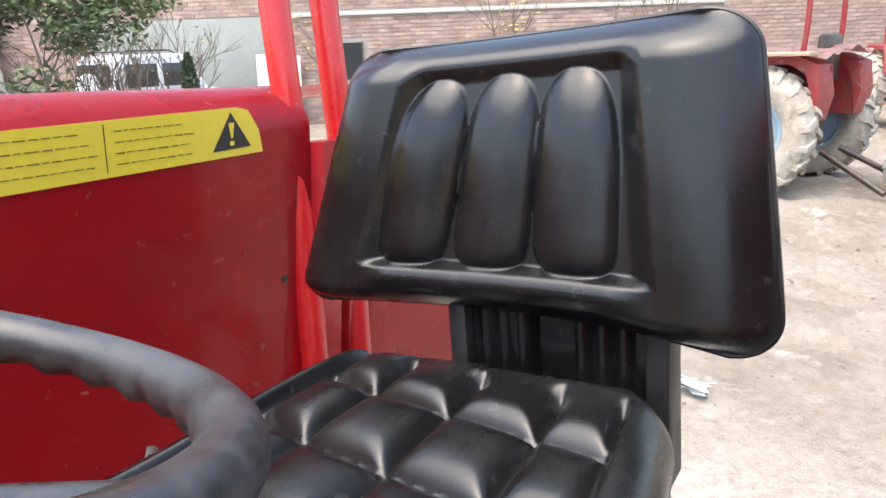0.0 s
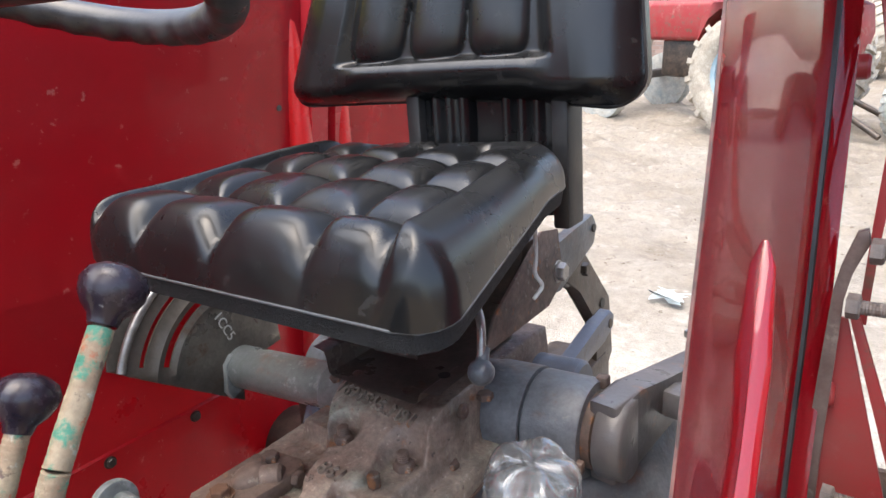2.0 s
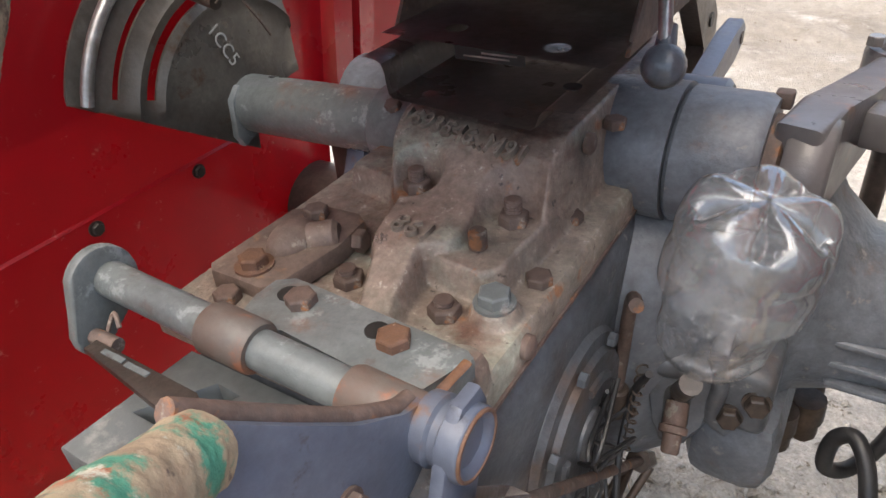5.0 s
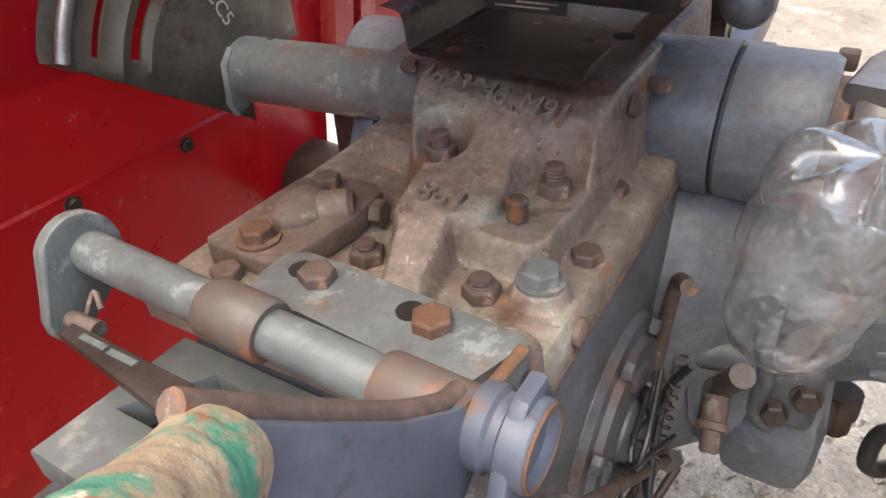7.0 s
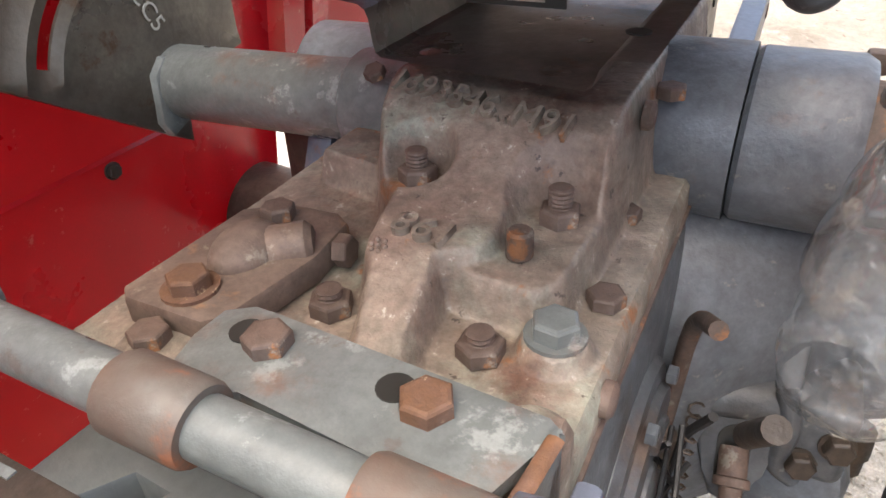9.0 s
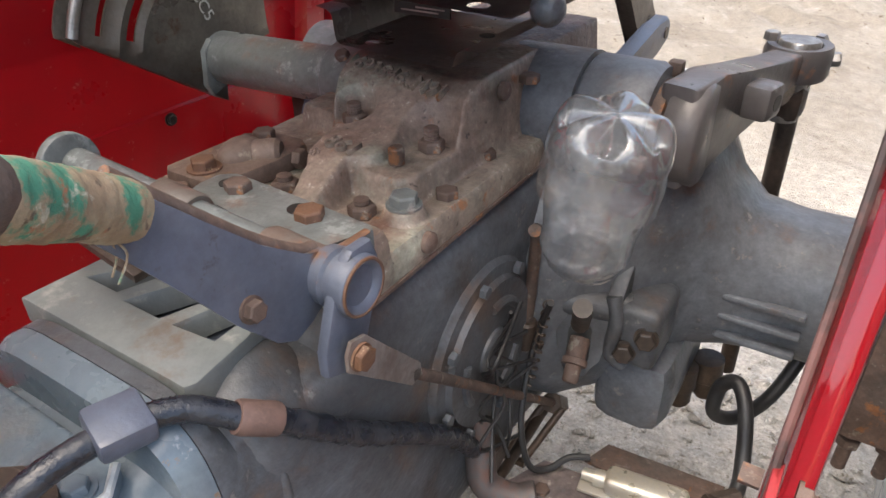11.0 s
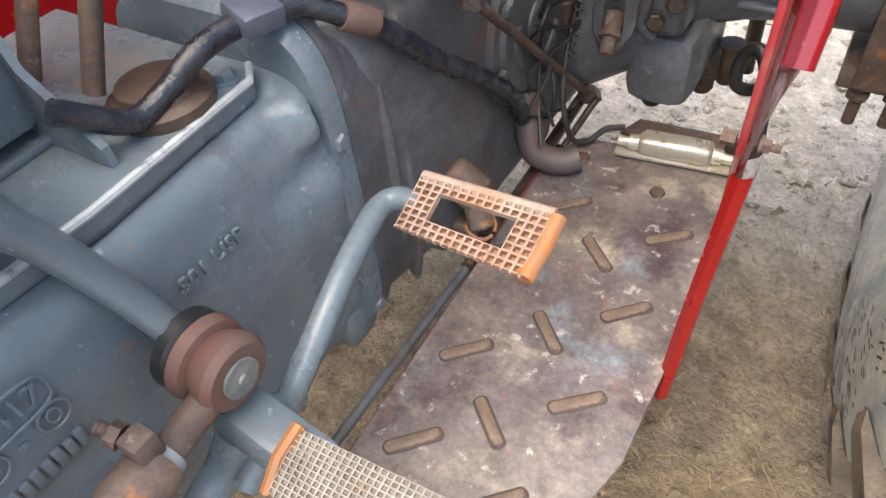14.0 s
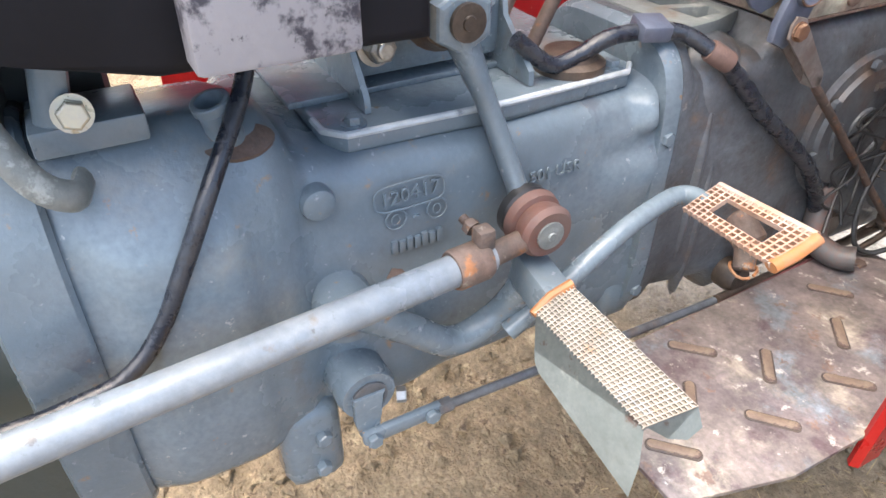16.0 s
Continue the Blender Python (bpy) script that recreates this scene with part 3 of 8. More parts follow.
for p in ((0.094, -0.425, 0.696), (0.09, -0.42, 0.44), (0.105, -0.93, 0.41), (0.105, -0.935, 0.355)):
    bolt(gear, p, (1, 0.05, 0), 0.0105, 0.011, CASTGREY, washer=0.0)
# cast numbers and marks on the side
side = basis((0.0862, -0.791, 0.7125), (1, 0, 0), (0, 1, 0.03))
lettering("120417", 0.0245, 0.0016, side, CASTGREY, gear)
lettering("501 USR", 0.022, 0.0016, basis((0.0862, -0.593, 0.687), (1, 0, 0), (0, 1, 0)), CASTGREY, gear)
lettering("-", 0.03, 0.0016, basis((0.0862, -0.784, 0.684), (1, 0, 0), (0, 1, 0)), CASTGREY, gear, "cast_mark")


def cast_ring(points, r=0.0013):
    bm = B()
    bm_tube(bm, [(0.0866, y, z) for y, z in points], r, 6, closed=True)
    part("cast_ring", bm, CASTGREY, gear)


turn = [2 * math.pi * k / 24 for k in range(24)]
cast_ring([(-0.791 + math.copysign(0.043 * abs(math.cos(u)) ** 0.5, math.cos(u)), 0.7125 + math.copysign(0.0165 * abs(math.sin(u)) ** 0.5, math.sin(u))) for u in turn])
for y in (-0.809, -0.758):
    cast_ring([(y + 0.0125 * math.cos(u), 0.6845 + 0.0125 * math.sin(u)) for u in turn])
    cast_ring([(y + 0.005 * math.cos(u), 0.6845 + 0.0065 * math.sin(u)) for u in turn], 0.001)
for k in range(7):
    bm = B()
    y = -0.812 + 0.0096 * k
    bm_box(bm, (0.08, y - 0.004, 0.638), (0.0878, y + 0.004, 0.656 - 0.002 * (k % 2)), bevel=0.0015)
    part("cast_mark", bm, CASTGREY, gear)
# ---- gear cover plate on the gearbox, with a bracket ----
CHIPEDGE = mat("chipped_pale_edge", (0.50, 0.53, 0.54), 0.4, second=(0.32, 0.35, 0.37), amount=0.9, scale=40, fine=200, bump=0.3, layers=[((0.16, 0.18, 0.2), 0.2, 25)])
cover_top = thing("gearbox_cover", "grey painted flanged top cover bolted on gearbox", "cover plate")
bm = B()
out = [(-0.24, -0.865), (0.03, -0.865), (0.053, -0.845), (0.062, -0.65), (0.055, -0.47), (0.035, -0.448), (-0.24, -0.445)]
bm_prism(bm, out, pose(0, 0, 0.758), 0.024, bevel=0.006, seg=3)
part("plate", bm, CASTGREY, cover_top)
bm = B()
bm_tube(bm, [(0.0, -0.8635, 0.7795), (0.03, -0.8635, 0.7795), (0.0515, -0.845, 0.7795), (0.0605, -0.65, 0.7795), (0.0535, -0.47, 0.7795), (0.034, -0.45, 0.7795)], 0.0042, 8)
part("worn_edge", bm, CHIPEDGE, cover_top, "paint-chipped pale edge")
bm = B()
bm_lathe(bm, (0.012, -0.53, 0.78), (0.012, -0.53, 0.805), [(0, 0.045), (0.5, 0.045), (0.7, 0.035), (1, 0.033)], seg=24)
part("turret", bm, OILY, cover_top, "rusty cover turret")
for y in (-0.83, -0.48):
    bolt(cover_top, (0.035, y, 0.782), (0, 0, 1), 0.010, 0.008, CASTGREY, washer=0.014)
# upright steering column bracket
bracket = thing("column_bracket", "grey steel bracket holding the steering column", "bracket")
for y in (-0.80, -0.60):
    bm = B()
    bm_prism(bm, [(-0.2, 0.785), (0.02 + 0.02 * (y > -0.7), 0.783), (0.018 + 0.02 * (y > -0.7), 0.80), (-0.022, 0.85), (-0.06, 1.05), (-0.2, 1.05)], basis((0, y - 0.003, 0), (0, -1, 0), (1, 0, 0)), 0.007)
    part("cheek", bm, CASTGREY, bracket)
bm = B()
bm_box(bm, (-0.2, -0.80, 0.80), (-0.03, -0.607, 0.95), bevel=0.01)
part("web", bm, CASTGREY, bracket)
bm = B()
bm_box(bm, (-0.2, -0.88, 0.782), (-0.03, -0.56, 0.79), bevel=0.002)
part("foot", bm, CASTGREY, bracket)
bolt(bracket, (-0.03, -0.773, 0.837), (1, 0, 0.1), 0.017, 0.022, STEEL, washer=0.023, stud=0.008)
bolt(bracket, (-0.03, -0.634, 0.874), (1, 0, 0.1), 0.014, 0.012, CASTGREY, washer=0.017)

# ---- rear centre housing ----
centre = thing("rear_housing", "oil stained grey cast rear centre housing of tractor", "housing")
bm = B()
section_loft(bm, [(-0.412, -0.036, 0.60, 0.138, 0.222, 5), (-0.398, -0.036, 0.60, 0.138, 0.222, 5), (-0.385, -0.034, 0.60, 0.134, 0.19, 6),
                  (-0.28, -0.028, 0.60, 0.14, 0.19, 8), (-0.262, -0.03, 0.60, 0.145, 0.222, 9), (0.1, -0.045, 0.60, 0.165, 0.2225, 10), (0.34, -0.05, 0.60, 0.19, 0.225, 9), (0.36, -0.05, 0.60, 0.17, 0.2, 8)])
for y, z in ((-0.33, 0.55), (-0.355, 0.60)):
    bm_ball(bm, (0.09, y, z), 0.02, 0.012, 0.16)
bm_ball(bm, (0.045, -0.335, 0.735), 0.062, 0.072, 0.075, seg=32)
part("body", bm, HOUSING, centre)
# pocket floors, darker and bluer than the webs round them
PITBLUE = mat("slate_blue_pit", (0.06, 0.075, 0.10), 0.4, second=(0.045, 0.05, 0.06), scale=30, fine=120, bump=0.3)
PALERIM = mat("greenish_pale_casting", (0.165, 0.18, 0.175), 0.5, second=(0.125, 0.137, 0.138), scale=8, fine=90, bump=0.4, layers=[((0.27, 0.275, 0.25), 0.14, 14), ((0.13, 0.10, 0.08), 0.12, 10)])
# webs and pockets of the sloping front top
RIM_LINE = [(-0.164, -0.394), (0.056, -0.394), (0.06, -0.385), (0.052, -0.325), (0.034, -0.268), (-0.158, -0.268)]
POCKETS = ([(-0.142, -0.342), (-0.098, -0.342), (-0.078, -0.289), (-0.104, -0.287)], [(-0.08, -0.347), (-0.032, -0.347), (-0.012, -0.290), (-0.052, -0.290)], [(-0.014, -0.347), (0.032, -0.343), (0.030, -0.298), (0.004, -0.291)])
bm = B()
bm_prism(bm, [(x * 0.99 - 0.001, -0.331 + (y + 0.331) * 0.98) for x, y in RIM_LINE], pose(0, 0, 0.78), 0.013)
part("pocket_floor", bm, PITBLUE, centre, "slate blue floor of the pockets")
bm = B()
edges = []
for line in (RIM_LINE,) + POCKETS:
    vs = [bm.verts.new((x, y, 0.797)) for x, y in line]
    edges += [bm.edges.new((vs[k], vs[(k + 1) % len(vs)])) for k in range(len(vs))]
filled = bmesh.ops.triangle_fill(bm, use_beauty=True, use_dissolve=False, edges=edges, normal=(0, 0, 1))
faces = [g for g in filled["geom"] if isinstance(g, bmesh.types.BMFace)]
up = bmesh.ops.extrude_face_region(bm, geom=faces, use_keep_orig=True)
bmesh.ops.translate(bm, vec=(0, 0, 0.0265), verts=[g for g in up["geom"] if isinstance(g, bmesh.types.BMVert)])
bmesh.ops.recalc_face_normals(bm, faces=bm.faces[:])
sharp = [e for e in bm.edges if len(e.link_faces) == 2 and e.calc_face_angle(0) > 0.6 and min(v.co.z for v in e.verts) > 0.81]
bmesh.ops.bevel(bm, geom=sharp, offset=0.003, segments=2, affect="EDGES", profile=0.5)
part("top_rim", bm, PALERIM, centre)
# round side cover with its bolts
cx, cy, cz = 0.119, -0.045, 0.64
bm = B()
bm_lathe(bm, (cx - 0.02, cy, cz), (cx + 0.014, cy, cz), [(0, 0.118), (0.55, 0.118), (0.75, 0.112), (0.8, 0.098), (1, 0.094)], seg=48)
disc = part("side_cover", bm, HOUSING, centre, "round grey side cover plate")
bm = B()
for k in range(3):
    a0 = radians(40 + 120 * k)
    bm_tube(bm, [(cx + 0.013, cy + 0.066 * math.cos(a0 + 0.12 * i), cz + 0.066 * math.sin(a0 + 0.12 * i)) for i in range(9)], 0.007, 8)
bm_lathe(bm, (cx + 0.01, cy, cz), (cx + 0.022, cy, cz), [(0, 0.034), (0.6, 0.032), (1, 0.024)], seg=24)
part("rib", bm, HOUSING, disc)
for k in range(8):
    u = 2 * math.pi * (k + 0.3) / 8
    bolt(disc, (cx + 0.011, cy + 0.106 * math.cos(u), cz + 0.106 * math.sin(u)), (1, 0, 0), 0.0085, 0.008, HOUSING)
for y, z in ((-0.25, 0.43), (-0.05, 0.47)):
    bm = B()
    bm_lathe(bm, (0.115, y, z), (0.15, y, z), [(0, 0.026), (0.6, 0.026), (1, 0.02)], seg=20)
    part("plug", bm, OILY, centre)

# ---- left axle housing ----
axle = thing("axle_housing", "grey cast trumpet axle housing with rusty patches", "axle")
bm = B()


def trumpet(x, cy, cz, ry, rz, p=2.6, n=40):
    return [bm.verts.new((x, cy + ry * math.copysign(abs(math.cos(u)) ** (2 / p), math.cos(u)), cz + rz * math.copysign(abs(math.sin(u)) ** (2 / p), math.sin(u))))
            for u in (2 * math.pi * k / n for k in range(n))]


rings = [trumpet(*a) for a in ((0.10, 0.24, 0.62, 0.19, 0.205, 3), (0.15, 0.25, 0.62, 0.185, 0.2, 3), (0.235, 0.29, 0.635, 0.155, 0.178, 3.4), (0.272, 0.315, 0.645, 0.135, 0.172, 3.6), (0.28, 0.318, 0.645, 0.13, 0.166, 3.6),
                               (0.305, 0.325, 0.637, 0.112, 0.132, 2.8), (0.345, 0.33, 0.622, 0.104, 0.11, 2.4), (0.40, 0.335, 0.62, 0.1, 0.103, 2.3), (0.75, 0.36, 0.615, 0.1, 0.1, 2.3), (0.76, 0.36, 0.615, 0.09, 0.09, 2.2))]
for p, q in zip(rings, rings[1:]):
    for k in range(40):
        bm.faces.new((p[k], p[(k + 1) % 40], q[(k + 1) % 40], q[k]))
bm.faces.new(rings[0])
bm.faces.new(rings[-1][::-1])
bm_box(bm, (0.20, 0.13, 0.42), (0.31, 0.36, 0.55), bevel=0.03)
part("trumpet", bm, TRUMPET, axle)
for k in range(3):
    bm = B()
    bm_box(bm, (0.335, 0.222, 0.565 + 0.032 * k), (0.44, 0.24, 0.575 + 0.032 * k), bevel=0.004)
    part("rib", bm, TRUMPET, axle)
bm = B()
bm_box(bm, (0.232, 0.098, 0.565), (0.29, 0.19, 0.66), bevel=0.014, seg=3)
bm_prism(bm, [(0.10, 0.655), (0.19, 0.655), (0.26, 0.80), (0.22, 0.80)], basis((0.215, 0, 0), (1, 0, 0), (0, 1, 0)), 0.022, bevel=0.005)
bm_tube(bm, smooth_line([(0.225, 0.105, 0.665), (0.235, 0.098, 0.63), (0.232, 0.095, 0.585), (0.25, 0.1, 0.565)], 5), 0.01, 10)
part("mount_boss", bm, HOUSING, axle)
for p in ((0.25, 0.097, 0.592), (0.275, 0.099, 0.622)):
    bolt(axle, p, (0.2, -1, 0.15), 0.0135, 0.012, OILY, washer=0.016)
for x, y in ((0.235, 0.2), (0.265, 0.23), (0.30, 0.27), (0.33, 0.31)):
    bm = B()
    bm_lathe(bm, (x, y, 0.46), (x + 0.004, y, 0.385), [(0, 0.024), (0.5, 0.024), (0.55, 0.02), (0.9, 0.019), (1, 0.014)], seg=12)
    part("stud", bm, OILY, axle)

# clamp that carries the mudguard on the axle
clamp = thing("axle_clamp", "rusty clamp plate with long bolts under the axle", "clamp")
bm = B()
bm_box(bm, (0.50, 0.24, 0.46), (0.60, 0.47, 0.485), bevel=0.005)
part("plate", bm, RUSTY, clamp)
for x, y in ((0.535, 0.25), (0.535, 0.46), (0.585, 0.26)):
    bm = B()
    bm_cyl(bm, (x, y, 0.40), (x, y, 0.76), 0.0095, seg=14)
    part("long_bolt", bm, RUSTY, clamp)
    bolt(clamp, (x, y, 0.459), (0, 0, -1), 0.017, 0.016, RUSTY)
for y in (0.235, 0.47):
    bm = B()
    bm_box(bm, (0.52, y - 0.006, 0.47), (0.60, y + 0.006, 0.74), bevel=0.003)
    part("cheek", bm, RUSTY, clamp)
# ---- hydraulic lift cover: a soft-edged casting with pockets round its nuts ----
lift = thing("lift_cover", "rusty grey cast hydraulic lift cover with nuts and bolts", "lift cover")


def inside_line(x, y, line, soft):
    """1 inside a closed line, 0 outside, over a border soft metres wide; x and y are arrays."""
    d = np.full(x.shape, 9.0)
    odd = np.zeros(x.shape, bool)
    for (ax, ay), (bx, by) in zip(line, line[1:] + line[:1]):
        ex, ey = bx - ax, by - ay
        k = np.clip(((x - ax) * ex + (y - ay) * ey) / (ex * ex + ey * ey), 0, 1)
        d = np.minimum(d, np.hypot(x - ax - k * ex, y - ay - k * ey))
        if ey:
            odd ^= ((ay > y) != (by > y)) & (x < ax + (y - ay) * ex / ey)
    t = np.clip(np.where(odd, d, -d) / soft + 0.5, 0, 1)
    return t * t * (3 - 2 * t)


def round_hole(z, x, y, cx, cy, r, soft, floor):
    t = np.clip((np.hypot(x - cx, y - cy) - r) / soft, 0, 1)
    t = t * t * (3 - 2 * t)
    return np.where(z > floor, floor + (z - floor) * t, z)


def lift_height(x, y):
    deck = 0.857
    z = np.full(x.shape, deck)
    # pale block beside the tube, shelf with the stud, and the long tongue that slopes down to the front
    z = np.maximum(z, deck + 0.029 * inside_line(x, y, [(-0.166, -0.014), (-0.075, -0.032), (-0.06, 0.02), (-0.06, 0.4), (-0.17, 0.4)], 0.006))
    z = np.maximum(z, deck + 0.029 * inside_line(x, y, [(0.0, -0.126), (0.045, -0.131), (0.066, -0.132), (0.0775, -0.115), (0.079, -0.06), (0.082, 0.02), (0.02, 0.02)], 0.008))
    slope = np.interp(y, (-0.26, -0.205, -0.17, -0.14, -0.11, -0.075, -0.05, -0.025, 0.0, 0.018, 0.04), (0.857, 0.868, 0.883, 0.8935, 0.8975, 0.901, 0.9095, 0.9235, 0.9365, 0.943, 0.946))
    tongue = [(-0.118, 0.4), (-0.118, 0.03), (-0.108, -0.012), (-0.092, -0.04), (-0.064, -0.066), (-0.052, -0.125), (-0.044, -0.146), (-0.03, -0.17), (-0.02, -0.2), (-0.015, -0.245), (0.012, -0.245), (0.015, -0.19),
              (0.004, -0.128), (0.024, -0.118), (0.031, -0.104), (0.026, -0.058), (0.038, -0.044), (0.068, -0.044), (0.075, -0.03), (0.078, 0.01), (0.08, 0.4)]
    z = np.maximum(z, deck + np.maximum(0.0, slope - deck) * inside_line(x, y, tongue, 0.011))
    z = round_hole(z, x, y, -0.0575, -0.042, 0.0245, 0.0045, 0.8905)
    z = round_hole(z, x, y, 0.0505, -0.046, 0.0225, 0.016, 0.8845)
    z = round_hole(z, x, y, 0.044, -0.160, 0.0235, 0.008, 0.8575)
    z = round_hole(z, x, y, -0.057, -0.160, 0.0175, 0.010, 0.8572)
    z = round_hole(z, x, y, 0.074, -0.182, 0.012, 0.010, 0.851)
    for cx, cy, r, h in ((0.081, -0.141, 0.0185, 0.012), (0.098, -0.225, 0.018, 0.028), (-0.13, -0.232, 0.022, 0.008)):
        t = np.clip((np.hypot(x - cx, y - cy) - r) / 0.005, 0, 1)
        z = np.maximum(z, deck + h * (1 - t * t * (3 - 2 * t)))
    return z


bm = B()
x0, x1, y0, y1 = -0.195, 0.109, -0.262, 0.34
gx = np.linspace(x0, x1, 175)
gy = np.concatenate([np.linspace(y0, 0.06, 185), np.linspace(0.065, y1, 45)])
nx, ny = len(gx) - 1, len(gy) - 1
X, Y = np.meshgrid(gx, gy, indexing="ij")
Z = lift_height(X, Y)
for _ in range(2):
    Z[1:-1, 1:-1] = 0.5 * Z[1:-1, 1:-1] + 0.125 * (Z[:-2, 1:-1] + Z[2:, 1:-1] + Z[1:-1, :-2] + Z[1:-1, 2:])
top = [[bm.verts.new((gx[i], gy[k], Z[i, k] + 0.0009 * noise.noise(Vector((gx[i], gy[k], 0)) * 60) + 0.0004 * noise.noise(Vector((gx[i], gy[k], 3)) * 200))) for k in range(ny + 1)] for i in range(nx + 1)]
for i in range(nx):
    for k in range(ny):
        bm.faces.new((top[i][k], top[i + 1][k], top[i + 1][k + 1], top[i][k + 1]))
rim = [top[i][0] for i in range(nx + 1)] + [top[nx][k] for k in range(1, ny + 1)] + [top[i][ny] for i in range(nx - 1, -1, -1)] + [top[0][k] for k in range(ny - 1, 0, -1)]
mid = (x0 + x1) / 2
sides = set(top[0] + top[nx])
low1 = [bm.verts.new((v.co.x + math.copysign(0.004, v.co.x - mid) * (v in sides), v.co.y - 0.004 * (v.co.y < y0 + 0.001), v.co.z - 0.006)) for v in rim]
low2 = [bm.verts.new((v.co.x, v.co.y, 0.8265)) for v in low1]
for p, q in ((rim, low1), (low1, low2)):
    for k in range(len(p)):
        bm.faces.new((p[k - 1], p[k], q[k], q[k - 1]))
part("casting", bm, COVER, lift, smooth=50)
# gasket line
bm = B()
bm_box(bm, (-0.192, -0.259, 0.8225), (0.1155, 0.34, 0.8262))
part("gasket", bm, RUSTY, lift, "thin rusty gasket edge")
bolt(lift, (-0.0595, -0.0385, 0.8905), r=0.0145, h=0.0115, stud=0.013, spin=10)
bolt(lift, (0.051, -0.047, 0.885), r=0.0145, h=0.012, stud=0.014, spin=25)
bolt(lift, (0.081, 0.019, 0.858), r=0.0115, h=0.009, spin=5)
bolt(lift, (-0.057, -0.16, 0.858), r=0.0145, h=0.011, stud=0.006, spin=40)
bolt(lift, (0.044, -0.16, 0.858), r=0.0145, h=0.011, stud=0.006, spin=15)
bolt(lift, (0.081, -0.141, 0.869), r=0.0145, h=0.011, washer=0.018, material=PALEGREY, spin=35)
bolt(lift, (0.095, -0.086, 0.858), r=0.0125, h=0.009, spin=50)
bolt(lift, (0.087, 0.108, 0.921), r=0.0125, h=0.01, spin=22)
bolt(lift, (-0.142, 0.045, 0.932), (0, -0.5, 1), r=0.0095, h=0.008, spin=22)
bolt(lift, (-0.132, -0.234, 0.865), r=0.0125, h=0.010, spin=22)
bm = B()
bm_lathe(bm, (0.043, -0.099, 0.888), (0.043, -0.099, 0.906), [(0, 0.0085), (0.9, 0.0085), (1, 0.0068)], seg=14)
part("stud", bm, RUSTY, lift)
for p, w in (((0.112, -0.15, 0.843), (1, 0, 0)), ((0.078, 0.057, 0.924), (1, 0, 0))):
    bm = B()
    bm_lathe(bm, p, Vector(p) + 0.008 * Vector(w), [(0, 0.011), (0.7, 0.011), (1, 0.008)], seg=16)
    part("plug", bm, RUSTY, lift)
SHEAR = Matrix(((1, 0.25, 0, 0), (0, 1, 0, 0), (0, 0, 1, 0), (0, 0, 0, 1)))
lettering("1693546..M91", 0.0275, 0.0040, basis((-0.029, 0.0005, 0.9380), (0, -0.50, 1), (1, -0.06, 0.0)) @ SHEAR, COVER, lift)
lettering("198", 0.030, 0.0030, basis((-0.014, -0.111, 0.8996), (0, -0.11, 1), (-1, 0.1, 0)), COVER, lift)
bm = B()
for k in range(7):
    a = 2 * math.pi * k / 6
    r = 0.005 if k < 6 else 0.0
    bm_ball(bm, (-0.036 + r * math.cos(a), -0.133 + r * math.sin(a), 0.8955 + 0.2 * r * math.sin(a)), 0.0017, seg=6)
part("cast_mark", bm, COVER, lift)

# small bolted cap
CAPRUST = mat("dark_rusty_casting", (0.15, 0.105, 0.083), 0.65, second=(0.11, 0.075, 0.06), scale=14, fine=120, bump=0.5, layers=[((0.25, 0.13, 0.07), 0.15, 16), ((0.24, 0.2, 0.16), 0.12, 30)], mottle=0.3)
cap = thing("lift_valve_cap", "rusty cast cap plate held by two bolts", "cap plate")
bm = B()
bm_prism(bm, [(-0.172, -0.214), (-0.162, -0.222), (-0.102, -0.222), (-0.092, -0.212), (-0.08, -0.14), (-0.085, -0.095), (-0.098, -0.086), (-0.14, -0.088), (-0.168, -0.108)], pose(0, 0, 0.8575), 0.0225, bevel=0.004)
bm_ball(bm, (-0.126, -0.152, 0.878), 0.022, 0.03, 0.020, seg=24)
bm_lathe(bm, (-0.128, -0.152, 0.876), (-0.09, -0.127, 0.879), [(0, 0.012), (0.2, 0.017), (0.9, 0.017), (1, 0.013)], seg=20)
part("casting", bm, CAPRUST, cap)
bolt(cap, (-0.129, -0.2, 0.880), r=0.0135, h=0.01, washer=0.018, material=ORANGE_RUST, spin=12)
bolt(cap, (-0.132, -0.111, 0.881), r=0.0125, h=0.011, spin=33)
bolt(cap, (-0.078, -0.118, 0.872), (1, 0.1, 0.1), r=0.0115, h=0.01, spin=3)

# ---- lift shaft: cross tube, left end cap and lift arm ----
shaft = thing("lift_shaft", "grey cast cross tube of the hydraulic lift", "shaft housing")
SY, SZ = 0.175, 0.872
bm = B()
bm_lathe(bm, (-0.30, SY, SZ), (0.139, SY, SZ), [(0, 0.05), (0.02, 0.06), (0.3, 0.062), (0.7, 0.066), (0.78, 0.075), (1, 0.076)], seg=40)
part("tube", bm, TRUMPET, shaft)
bm = B()
bm_lathe(bm, (0.1405, SY, SZ), (0.226, SY, SZ), [(0, 0.07), (0.05, 0.074), (0.9, 0.074), (1, 0.069)], seg=40)
capo = part("end_cap", bm, TRUMPET, shaft)
bm = B()
bm_lathe(bm, (0.2262, SY, SZ), (0.242, SY, SZ), [(0, 0.055), (0.8, 0.055), (1, 0.048)], seg=32)
part("washer", bm, RUSTY, capo, "rusty end washer")
bolt(capo, (0.242, SY - 0.02, SZ + 0.02), (1, 0, 0), 0.011, 0.01, STEEL, stud=0.008)
